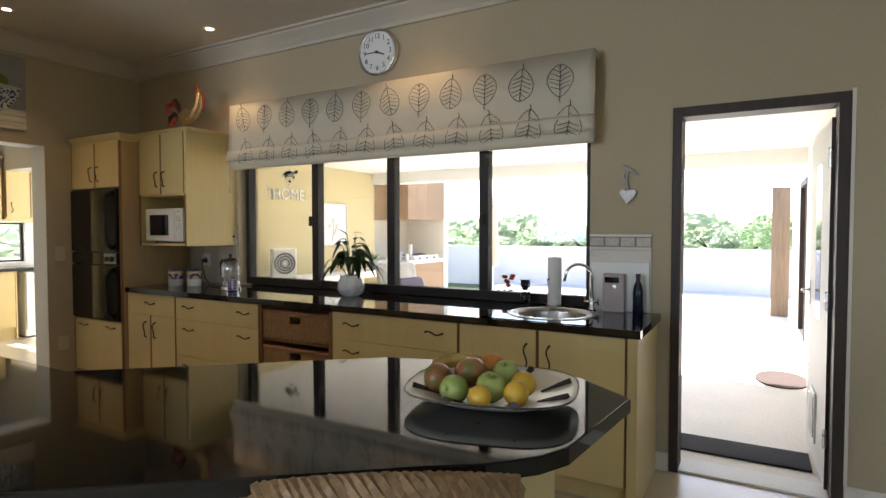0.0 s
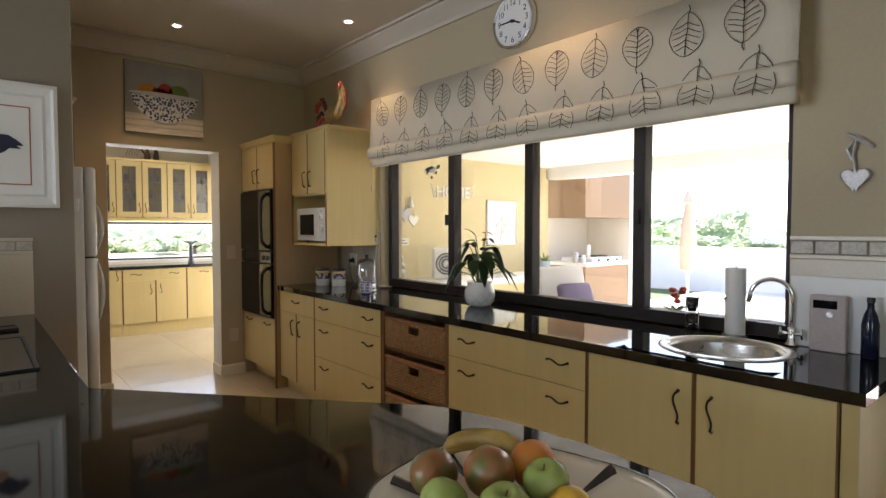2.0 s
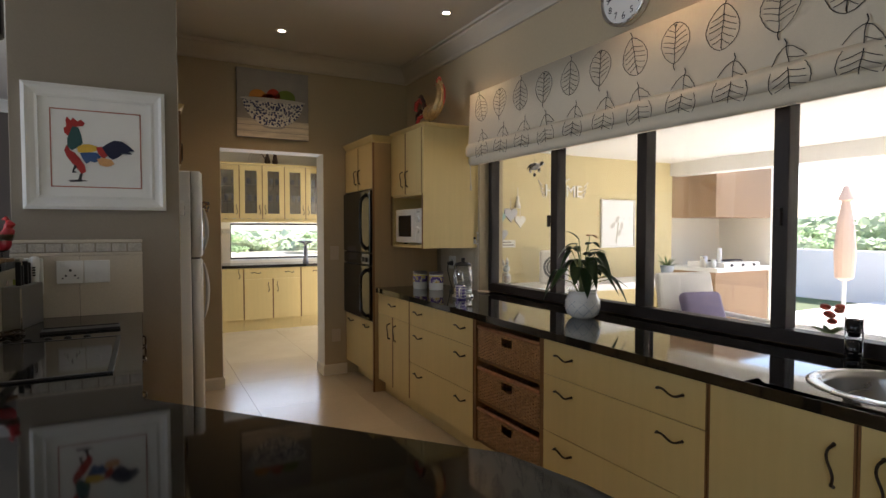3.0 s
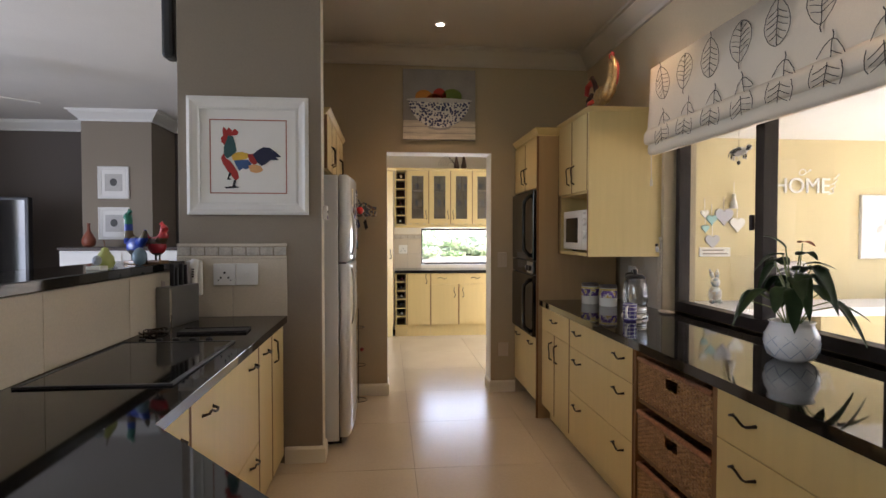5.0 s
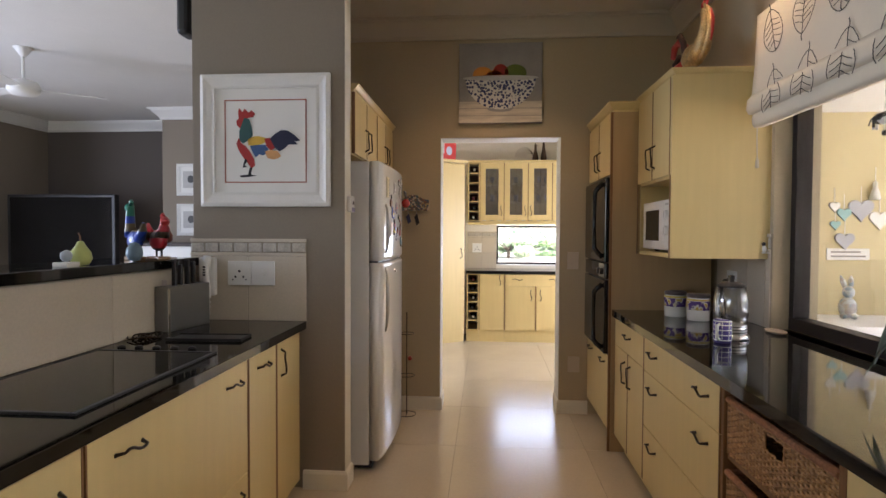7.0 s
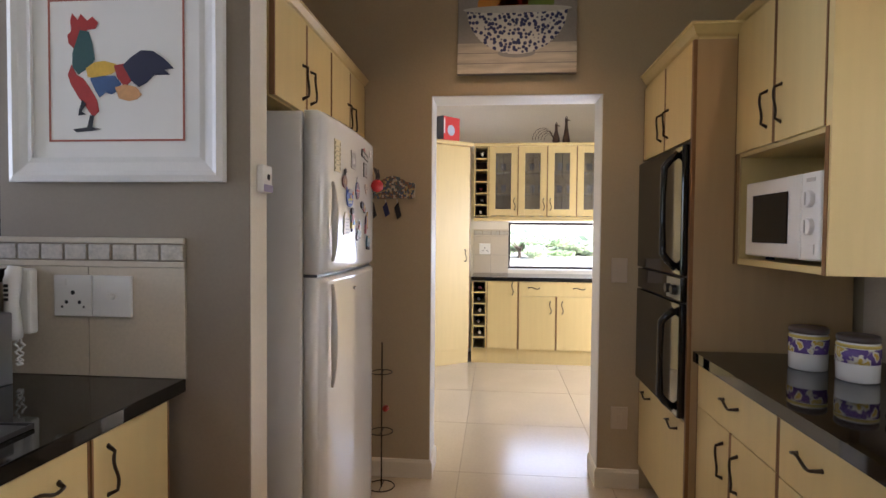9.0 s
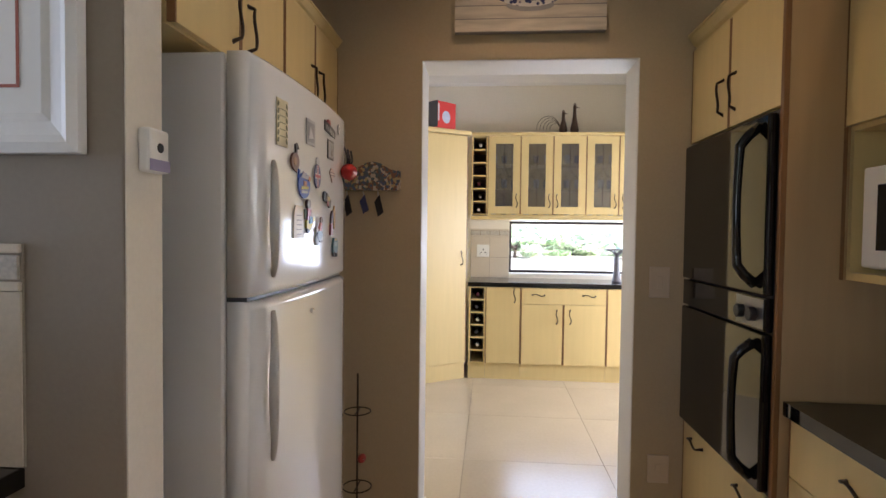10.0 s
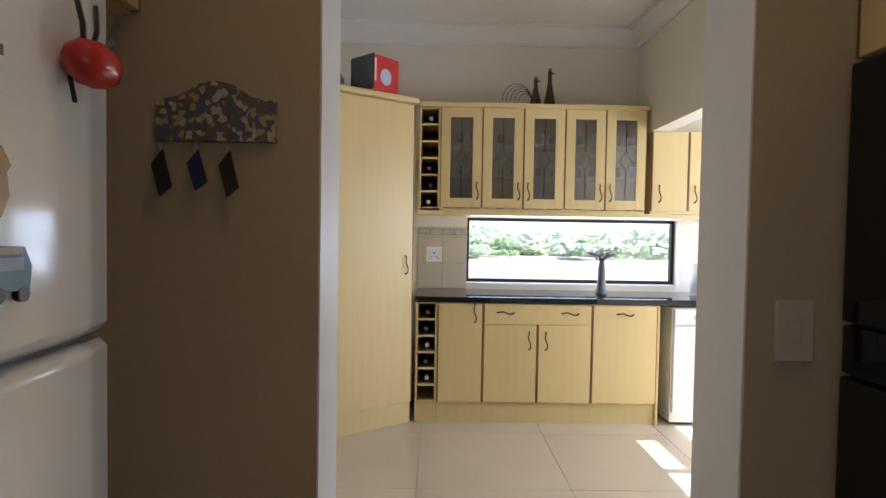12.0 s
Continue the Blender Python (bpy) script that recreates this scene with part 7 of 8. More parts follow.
CAB_GLASS = glass("cabinet_glass", (0.72, 0.72, 0.70), 0.30, 0.16)
CUPS = [mat("glassware_pale", (0.55, 0.58, 0.60), 0.1, vary=0.1), mat("glassware_gray", (0.22, 0.24, 0.26), 0.15, vary=0.3)]
glass_cabinet(1.873, 0.315, 1, "pale maple wall cabinet with one leaded glass door")
glass_cabinet(2.188, 0.622, 2, "pale maple wall cabinet with two leaded glass doors")
glass_cabinet(2.81, 0.612, 2, "pale maple wall cabinet with two leaded glass doors")
sc_cab("wall_cabinet", 3.465, 0.28, 1.53, 2.15, 0.29, [("door", 0, 0.28, 1.552, 2.148, [(0.06, 1.68, True)])], "pale maple wall cabinet in the opening to the laundry", UX)
sc_cab("wall_cabinet", 3.745, 0.45, 1.53, 2.15, 0.29, [("door", 0, 0.45, 1.552, 2.148, [(0.05, 1.68, True)])], "pale maple wall cabinet in the laundry", UX)
tagged(part("cabinet_light_rail", box(UX - 0.29, UX - 0.004, 1.714, 4.19, 1.497, 1.528, 0.002), "maple"), "pale maple rail below the wall cabinets", "rail", GS)
tagged(part("cabinet_cornice", box(UX - 0.29, UX + 0.03, 1.714, 3.44, 2.301, 2.335, 0.006), "maple"), "pale maple cornice on the wall cabinets", "cornice", GS)
tagged(part("scullery_worktop", box(BACK_X + 0.002, SX + 0.025, 1.705, 4.3, 0.868, 0.908, 0.003), "granite"), "polished black granite worktop under the scullery window", "worktop")
dwm = thing("dishwasher", (SX, 3.55, 0), "white free-standing dishwasher under the worktop", "dishwasher", "", 90)
part("case", box(0, 0.60, 0.0, 0.53, 0.02, 0.85, 0.004), "plastic_white", dwm)
part("door", box(0.01, 0.59, -0.02, -0.0005, 0.10, 0.72, 0.006), "plastic_white", dwm)
part("control_panel", box(0.01, 0.59, -0.022, -0.0005, 0.73, 0.84, 0.006), "plastic_white", dwm)
part("button", cyl(0.012, 0, 0.008, seg=14, m=pose(0.16, -0.022, 0.785, 90)), "steel", dwm)
part("foot", box(0.02, 0.58, 0.03, 0.5, 0, 0.0195), "black", dwm)

# tall corner cabinet, set at an angle
tx0, ty0, tx1, ty1 = -7.72, 1.16, -8.105, 1.708
ln = math.hypot(tx1 - tx0, ty1 - ty0)
ang = math.degrees(math.atan2(ty1 - ty0, tx1 - tx0))
tc = thing("corner_cupboard", (tx0, ty0, 0), "tall pale maple corner cupboard with one plain door", "cupboard", GS, ang)
part("door", box(0.004, ln - 0.03, 0.0, 0.018, 0.155, 2.25, 0.002), "maple", tc)
part("edging", box(ln - 0.029, ln - 0.022, -0.001, 0.018, 0.155, 2.25), "edge", tc)
bm = prism([(-0.02, 0.0195), (ln - 0.021, 0.0195), (ln - 0.021, 0.42), (-0.02, 0.72)], 0.155, 2.26)
part("body", bm, "maple", tc)
part("plinth", box(-0.02, ln - 0.022, 0.022, 0.04, 0, 0.153), "maple", tc)
part("cornice", box(-0.03, ln - 0.005, -0.03, 0.42, 2.262, 2.30, 0.008), "maple", tc)
handle(tc, ln - 0.085, 1.13, True, 0.0)

RBOX = mat("carton_red", (0.55, 0.035, 0.03), 0.4, vary=0.05)
cb = thing("appliance_carton", (-8.0, 1.42, 2.301), "red and gray appliance carton on the corner cupboard", "box", "", 138)
part("carton", box(-0.12, 0.12, -0.10, 0.10, 0, 0.235, 0.002), RBOX, cb)
flat(cb, "side_print", [(-0.119, 0.002), (0.119, 0.002), (0.119, 0.233), (-0.119, 0.233)], (0.10, 0.10, 0.11), 0.1005, 0.0008).matrix_local = pose(0, 0, 0, 0, 0, 270) @ pose(0, -0.02, 0)
flat(cb, "picture", ellipse(0.0, 0.10, 0.05, 0.055, 18), (0.45, 0.50, 0.62), 0.1005, 0.0008)
flat(cb, "label_bar", [(-0.10, 0.06), (-0.085, 0.06), (-0.085, 0.21), (-0.10, 0.21)], (0.75, 0.74, 0.72), 0.1005, 0.0008)
tagged(part("blue_carton", box(-8.02, -7.83, 1.02, 1.20, 2.301, 2.41, 0.002), mat("carton_blue", (0.02, 0.16, 0.36), 0.4, vary=0.2, scale=10)), "small blue carton on the corner cupboard", "box")

WIRE = mat("rusty_metal", (0.10, 0.06, 0.04), 0.5, metal=0.5, vary=0.3, scale=30)


def wire_rooster(at, h, comb, label):
    bm = lathe(((0.0, 0), (0.035, 0.004), (0.042, 0.04), (0.032, 0.09), (0.018, h * 0.62), (0.014, h * 0.85), (0.018, h * 0.93), (0.010, h), (0.0, h)), 16)
    tube([(0, 0.012, h * 0.93), (0, 0.045, h * 0.91)], [0.008, 0.001], 6, bm)
    tube([(0, -0.012, h), (0, 0.0, h + 0.02), (0, 0.012, h)], 0.005, 5, bm)
    if comb:
        for k in range(5):
            r = 0.05 + 0.016 * k
            tube([(0, -0.03 - r + r * math.cos(a), 0.05 + r * 1.15 * math.sin(a)) for a in [math.pi * i / 10 for i in range(11)]], 0.0025, 5, bm)
    ob = part("metal_rooster", bm, WIRE, None, "", True)
    ob.matrix_world = pose(*at)
    return tagged(ob, label, "figurine")


wire_rooster((UX - 0.12, 2.60, 2.336), 0.22, True, "rusty metal rooster with a wire tail on the cabinets")
wire_rooster((UX - 0.10, 2.705, 2.336), 0.28, False, "tall rusty metal rooster on the cabinets")

sw = tagged(new("window_2"), "low dark framed strip window over the scullery worktop", "window", kind="structure")
for a, b, c, d in ((2.102, 3.828, 0.958, 0.984), (2.102, 3.828, 1.462, 1.488), (2.102, 2.125, 0.9845, 1.4615), (3.805, 3.828, 0.9845, 1.4615)):
    part("window_frame", box(BACK_X - 0.15, BACK_X - 0.10, a, b, c, d, 0.002), "frame", sw)
pn = part("pane", box(BACK_X - 0.13, BACK_X - 0.126, 2.12, 3.81, 0.98, 1.47), "glass", sw)
pn.visible_shadow = False
part("window_sill", box(BACK_X - 0.198, BACK_X - 0.002, 2.102, 3.828, 0.9455, 0.9575), "white", sw)
tile_panel("splash_tiles", (BACK_X + 0.0, 1.705, 0.908), 0.392, 0.50, 90, "pale wall tiles with a relief border beside the strip window", 2, 2, 0.085)
socket((BACK_X + 0.0115, 1.77, 1.12), 90, "white double wall socket on the scullery tiles", 0.13, 0.125, ("socket",))
bo = thing("baobab_ornament", (-8.38, 3.12, 0.908), "gray baobab tree sculpture on the worktop", "sculpture")
BAO = mat("soapstone_gray", (0.13, 0.12, 0.13), 0.4, vary=0.3, scale=25)
part("trunk", lathe(((0.0, 0), (0.045, 0.0), (0.042, 0.02), (0.034, 0.05), (0.03, 0.20), (0.018, 0.26), (0.0, 0.265)), 18), BAO, bo, "", True)
rnd = random.Random(8)
for i in range(12):
    a = i * 0.5236 + rnd.uniform(-0.2, 0.2)
    r = rnd.uniform(0.07, 0.13)
    bm = tube([(0, 0, 0.25), (0.4 * r * math.cos(a), 0.4 * r * math.sin(a), 0.285), (r * math.cos(a), r * math.sin(a), 0.30 + rnd.uniform(-0.01, 0.025))], [0.01, 0.006, 0.003], 5)
    for s in (-1, 1):
        tube([(0.6 * r * math.cos(a), 0.6 * r * math.sin(a), 0.29), (r * math.cos(a + 0.35 * s), r * math.sin(a + 0.35 * s), 0.315)], 0.0035, 4, bm)
        ball(0.012, (r * math.cos(a + 0.3 * s), r * math.sin(a + 0.3 * s), 0.315), (1.6, 1.6, 0.6), bm, 1)
    part("branch", bm, BAO, bo)
kr_ = thing("kitchen_roll", (-8.45, 3.90, 0.908), "white kitchen roll standing on the worktop", "paper towel")
part("roll", lathe(((0.02, 0.004), (0.06, 0.004), (0.06, 0.25), (0.02, 0.25)), 24, ring=True), "paper", kr_, "", True)
part("stand", cyl(0.07, 0, 0.0038, seg=20), "steel", kr_)

# ---- laundry window ----
lw = tagged(new("window_3"), "dark framed laundry window with a transom above", "window", kind="structure")
for a, b, c, d in ((-8.198, -6.202, 1.002, 1.03), (-8.198, -6.202, 1.72, 1.748), (-8.198, -8.17, 1.0305, 1.7195), (-6.23, -6.202, 1.0305, 1.7195), (-7.22, -7.18, 1.0305, 1.7195)):
    part("window_frame", box(a, b, 5.205, 5.255, c, d), "frame", lw)

# ---- living room ----
tvt = thing("television", (-7.97, -3.61, 0.595), "large flat black television on a low stand", "television", "", 90)
part("case", box(-0.75, 0.75, -0.045, 0.045, 0.24, 1.275, 0.012), "black", tvt)
part("screen", box(-0.705, 0.705, -0.0475, -0.0455, 0.30, 1.235), "black_gloss", tvt, "dark glossy screen")
part("maker_bar", box(-0.04, 0.04, -0.0475, -0.0456, 0.262, 0.272), "steel", tvt)
part("neck", box(-0.12, 0.12, -0.03, 0.03, 0.03, 0.24, 0.01), "black", tvt)
part("foot", box(-0.35, 0.35, -0.16, 0.16, 0.0, 0.03, 0.01), "black", tvt)
ts = thing("television_stand", (-8.15, -3.62, 0), "low white television stand with a dark top", "cabinet", "", 90)
part("body", box(-0.80, 0.80, -0.28, 0.28, 0.0, 0.555, 0.004), "white", ts)
part("top", box(-0.82, 0.82, -0.30, 0.30, 0.5555, 0.595, 0.004), "timber", ts)
cs = thing("console_table", (-7.55, -2.30, 0), "white console with a dark timber top before the chimney breast", "console", "", 90)
part("body", box(0, 1.45, 0, 0.42, 0.0, 1.205, 0.004), "white", cs)
part("top", box(-0.02, 1.47, -0.02, 0.44, 1.2055, 1.245, 0.004), "timber", cs)
for x in (0.02, 0.74):
    part("door", box(x, x + 0.69, -0.018, -0.0005, 0.08, 1.18, 0.003), "white", cs)
bo2 = thing("red_vase", (-7.72, -2.05, 1.246), "red clay bottle vase on the console", "vase")
part("bottle", lathe(((0.04, 0), (0.075, 0.03), (0.08, 0.09), (0.05, 0.15), (0.02, 0.20), (0.016, 0.27), (0.022, 0.29), (0.0, 0.29)), 20), mat("clay_red", (0.25, 0.07, 0.04), 0.4, vary=0.2, scale=15), bo2, "", True)
for i, z in enumerate((1.862, 1.335)):
    p = framed("framed_print", (-8.099, -2.115, z), 0.385, 0.418, 90, "small white framed print on the chimney breast", 0.045, 0.022)
    flat(p, "print", [(0.085, 0.10), (0.30, 0.10), (0.30, 0.32), (0.085, 0.32)], (0.55, 0.54, 0.52), 0.0085)
    flat(p, "motif", ellipse(0.192, 0.215, 0.045, 0.05, 14), (0.10, 0.10, 0.10), 0.0105)
fan = thing("ceiling_fan", (-5.68, -2.13, 2.62), "white ceiling fan with three still blades", "fan")
part("canopy", lathe(((0.02, 0.30), (0.075, 0.379), (0.075, 0.3795), (0.0, 0.3795)), 24), "white", fan, "", True)
part("rod", cyl(0.012, 0.10, 0.31, seg=12), "white", fan)
part("motor", lathe(((0.0, -0.03), (0.10, -0.03), (0.125, 0.0), (0.125, 0.05), (0.10, 0.085), (0.03, 0.105), (0.0, 0.105)), 28), "white", fan, "", True)
for k in range(3):
    b = part("blade", prism([(0.12, -0.035), (0.2, -0.055), (0.62, -0.07), (0.65, 0.0), (0.62, 0.07), (0.2, 0.055), (0.12, 0.035)], 0.02, 0.028), "white", fan)
    b.matrix_local = pose(0, 0, 0, 0, 0, 14 + 120 * k) @ pose(0, 0, 0, 8, 0, 0)

# frames of the living room windows
for nm, pieces, lab in (("window_4", [("y", -5.3, -4.4 + 1.3 * k) for k in range(3)], "wide glazed living room opening"), ("window_5", [("x", 3.1, -3.8 + 1.6 * k) for k in range(3)], "living room window")):
    w_ = tagged(new(nm), lab, "window", kind="structure")
    for ax, pos, a in pieces:
        if ax == "y":
            part("window_frame", box(a - 0.03, a + 0.03, pos - 0.03, pos + 0.03, 0.3, 2.45), "frame", w_)
        else:
            part("window_frame", box(pos - 0.03, pos + 0.03, a - 0.03, a + 0.03, 0.4, 2.4), "frame", w_)

# ---- patio ----
hm = thing("home_sign", (PWX, 5.69, 1.875), "cut-out white metal sign that reads HOME", "sign", "", 90)
text("letters", "HOME", 0.215, pose(0, -0.015, 0, 90), "plastic_white", hm, 0.006)
for s in (-1, 1):
    for k in range(4):
        part("sprig", tube([(s * (0.28 + 0.02 * k), -0.012, -0.08 + 0.05 * k), (s * (0.34 + 0.02 * k), -0.012, -0.06 + 0.06 * k), (s * (0.33 + 0.02 * k), -0.012, -0.02 + 0.05 * k)], 0.005, 5), "plastic_white", hm)
part("scroll", tube([(0.06 * math.cos(a * 1.6) * (1 - a / 9) - 0.02 + 0.02 * a, -0.012, 0.14 + 0.03 * math.sin(a * 2)) for a in [i * 0.35 for i in range(14)]], 0.005, 5), "plastic_white", hm)
bp2 = framed("patio_picture", (PWX + 0.001, 6.32, 1.155), 0.62, 0.64, 90, "pale canvas of flowers on the patio wall", 0.02, 0.03)
flat(bp2, "flower_stems", [(0.27, 0.06), (0.29, 0.06), (0.33, 0.34), (0.31, 0.34)], (0.45, 0.45, 0.35), 0.0115)
for cx, cz in ((0.30, 0.38), (0.22, 0.30), (0.38, 0.29), (0.34, 0.20)):
    flat(bp2, "flower", ellipse(cx, cz, 0.05, 0.03, 12, cx * 200), (0.60, 0.58, 0.52), 0.0118)
lg = thing("patio_ledge", (PWX, 3.61, 0), "white plastered ledge along the patio wall", "ledge")
part("top", box(0.001, 0.60, 0.0, 4.05, 0.67, 0.75, 0.01), "white", lg)
for y in (0.1, 1.9, 3.8):
    part("support", box(0.001, 0.50, y, y + 0.12, -0.02, 0.669), "yellow_wall", lg)
bf = thing("box_fan", (-5.36, 5.33, 0.751), "white box fan with a round gray grille on the ledge", "fan", "", 62)
part("case", box(-0.17, 0.17, -0.05, 0.05, 0, 0.40, 0.03), "plastic_white", bf)
part("grille_back", cyl(0.145, 0, 0.004, seg=32, m=pose(0, -0.051, 0.20, 90)), mat("fan_grille_gray", (0.16, 0.16, 0.16), 0.5), bf)
for r in (0.04, 0.075, 0.11, 0.145):
    part("grille_ring", tube([(r * math.cos(a), -0.06, 0.20 + r * math.sin(a)) for a in [2 * math.pi * k / 28 for k in range(28)]], 0.004, 5, closed=True), "plastic_white", bf)
part("hub", cyl(0.03, 0.051, 0.066, seg=16, m=pose(0, 0, 0.20, 90)), "plastic_white", bf)
WOODW = [mat("ornament_white", (0.75, 0.73, 0.68), 0.6), mat("ornament_teal", (0.30, 0.50, 0.50), 0.6), mat("ornament_gray", (0.45, 0.45, 0.48), 0.6)]
for i, (y, z, s) in enumerate(((4.681, 1.604, 0.085), (4.754, 1.546, 0.11), (4.879, 1.582, 0.19), (5.019, 1.503, 0.16), (4.69, 1.46, 0.08), (4.763, 1.338, 0.15))):
    ob = part("heart_ornament", prism(heart_outline(s), 0, 0.015, m=pose(0, 0, 0, 90), bevel=0.003), WOODW[i % 3])
    part("string", tube([(0, -0.006, s * 0.3), (0, -0.004, s * 0.3 + 0.12)], 0.0025, 4), "white", ob)
    ob.matrix_world = pose(PWX + 0.002, y, z, 0, 0, 90)
    tagged(ob, "small painted heart hanging on the patio wall", "ornament", "hanging hearts")
bl = thing("bell_ornament", (PWX + 0.03, 4.967, 1.655), "small white bell figure hanging on the patio wall", "ornament")
part("bell", lathe(((0.0, 0.0), (0.04, 0.0), (0.03, 0.05), (0.014, 0.10), (0.018, 0.13), (0.0, 0.15)), 14), WOODW[0], bl, "", True)
part("string", tube([(0, 0, 0.15), (0, 0, 0.25)], 0.0025, 4), "white", bl)
sg = thing("worded_plaque", (PWX + 0.001, 4.63, 1.183), "narrow white plaque with small illegible writing", "sign", "", 90)
part("board", box(0, 0.32, -0.012, 0, 0, 0.09, 0.003), WOODW[0], sg)
for k in range(2):
    flat(sg, "writing_bar", [(0.03, 0.022 + 0.034 * k), (0.29 - 0.04 * k, 0.022 + 0.034 * k), (0.29 - 0.04 * k, 0.036 + 0.034 * k), (0.03, 0.036 + 0.034 * k)], (0.30, 0.28, 0.26), 0.0125)
bm = ball(0.085, (0, 0, 0.10), (1, 0.8, 1.1), None, 3)
ball(0.055, (0.02, 0, 0.235), (1.2, 0.85, 1), bm, 3)
for s in (-1, 1):
    tube([(-0.005, 0.02 * s, 0.27), (-0.05, 0.03 * s, 0.33), (-0.085, 0.04 * s, 0.37)], [0.018, 0.022, 0.006], 8, bm)
    ball(0.03, (0.05, 0.04 * s, 0.03), (1.5, 0.9, 0.9), bm, 2)
rb = part("rabbit_figure", bm, motley("rabbit_glaze", ((0.55, 0.58, 0.60), (0.30, 0.38, 0.46), (0.62, 0.62, 0.58), (0.45, 0.40, 0.36)), 22), None, "", True)
rb.matrix_world = pose(-5.40, 4.66, 0.751, 0, 0, -20) @ Matrix.Scale(0.86, 4)
tagged(rb, "pale ceramic rabbit sitting on the patio ledge", "figurine")
bm = ball(0.07, (0, 0, 0.04), (1.3, 0.5, 0.65), None, 2)
ball(0.03, (0.10, 0, 0.07), (1, 0.8, 0.9), bm, 2)
for x in (-0.06, 0.06):
    for y in (-0.02, 0.02):
        tube([(x, y, 0.03), (x, y, -0.035)], 0.009, 5, bm)
tube([(-0.09, 0, 0.05), (-0.105, 0, 0.0)], 0.005, 5, bm)
tube([(0, 0, 0.08), (0, 0, 0.30)], 0.002, 4, bm)
tube([(0, 0, 0.0), (0, 0, -0.05)], 0.003, 4, bm)
ball(0.018, (0, 0, -0.065), (1, 1, 1.2), bm, 2)
m_k, t_k, b_k = nodes_of("cow_black_white")
nk, rk, ck = t_k.nodes.new("ShaderNodeTexNoise"), t_k.nodes.new("ShaderNodeValToRGB"), t_k.nodes.new("ShaderNodeTexCoord")
nk.inputs["Scale"].default_value = 13
rk.color_ramp.elements[0].position, rk.color_ramp.elements[1].position = 0.5, 0.52
rk.color_ramp.elements[0].color, rk.color_ramp.elements[1].color = (0.02, 0.02, 0.02, 1), (0.6, 0.58, 0.55, 1)
t_k.links.new(ck.outputs["Object"], nk.inputs[0])
t_k.links.new(nk.outputs[0], rk.inputs[0])
t_k.links.new(rk.outputs[0], b_k.inputs["Base Color"])
cw = part("cow_mobile", bm, m_k, None, "", True)
cw.matrix_world = pose(-3.60, 3.68, 1.865, 0, 0, 25) @ Matrix.Scale(0.62, 4)
tagged(cw, "small black and white cow hanging by a string", "ornament")
part("string", tube([(0, 0, 0.30), (0, 0, 0.762)], 0.002, 4), "black", cw)

# barbecue with its hood, at the end of the patio
br = thing("built_in_barbecue", (PWX, 7.72, 0), "brown plastered built-in barbecue with hood and tiled hearth", "barbecue")
part("hood", box(-0.30, 0.54, 0.205, 1.45, 1.57, 2.30, 0.006), "hood", br)
part("back_wall", box(-0.35, -0.30, 0.0, 1.55, 0.0, 2.30), "cream_wall", br)
part("side_wall", box(-0.299, 0.54, 1.451, 1.60, -0.02, 2.30), "cream_wall", br)
part("base", box(-0.299, 0.52, 0.25, 1.45, -0.02, 0.80), "hood", br)
part("top", box(-0.299, 0.58, 0.20, 1.45, 0.801, 0.86, 0.006), "white", br)
st = thing("gas_stove", (PWX, 7.92, 0.861), "white gas hob with black grates on the barbecue counter", "stove")
part("case", box(-0.02, 0.58, 0.15, 0.95, 0, 0.07, 0.006), "plastic_white", st)
for y in (0.3, 0.55, 0.8):
    part("grate", tube([(0.28 + 0.11 * math.cos(a), y + 0.11 * math.sin(a), 0.085) for a in [2 * math.pi * k / 16 for k in range(16)]], 0.008, 5, closed=True), "black", st)
    part("knob", cyl(0.02, 0.58, 0.60, seg=12, m=pose(0, y, 0.035) @ pose(0, 0, 0, 0, 90, 0)), "black", st)
for i, (x, y, r, h) in enumerate(((-5.30, 7.77, 0.05, 0.16), (-5.17, 7.80, 0.035, 0.12), (-5.22, 8.0, 0.03, 0.20))):
    t = tagged(part("kitchen_pot", lathe(((r, 0), (r * 1.05, 0.01), (r, h), (r * 0.9, h), (0, h - 0.01)), 18, m=pose(x, y + 0.2, 0.935 if y + 0.2 > 8.07 else 0.861)), "steel" if i == 0 else "ceramic", None, "", True), "small pot on the barbecue counter", "pot")


def spiky_plant(at, r, h, n, label, seed, potc="ceramic"):
    t = thing("potted_plant", at, label, "plant")
    part("pot", lathe(((r * 0.7, 0), (r, h), (r * 1.06, h * 1.02), (r * 0.95, h * 1.04), (r * 0.9, h * 0.9), (0, h * 0.9)), 20), potc, t, "", True)
    rn = random.Random(seed)
    for i in range(n):
        bm = bmesh.new()
        a, e = rn.uniform(0, 6.28), rn.uniform(0.35, 1.4)
        leaf_blade(bm, (0.02 * math.cos(a), 0.02 * math.sin(a), h * 0.9), (math.cos(a), math.sin(a), e), rn.uniform(1.2, 2.0) * h, 0.014, rn.uniform(0.1, 0.4))
        part("leaf", bm, GREENP, t)
    return t


GREENP = mat("succulent_green", (0.14, 0.22, 0.07), 0.5, vary=0.25, scale=12)
spiky_plant((-5.28, 7.2, 0.751), 0.09, 0.16, 16, "spiky green plant in a gray pot on the ledge", 2, GRAYLINE)
CUSH = mat("cushion_mauve", (0.22, 0.19, 0.30), 0.9, vary=0.1, scale=20, grain=0.2)
WEAVE = mat("lounge_canvas_white", (0.72, 0.71, 0.68), 0.8, vary=0.05, scale=20, grain=0.15)
ac = thing("patio_armchair", (-3.35, 5.5, -0.02), "white canvas patio armchair with a mauve cushion", "chair", "", 75)
part("seat", box(-0.30, 0.30, -0.30, 0.30, 0.34, 0.42, 0.03), WEAVE, ac)
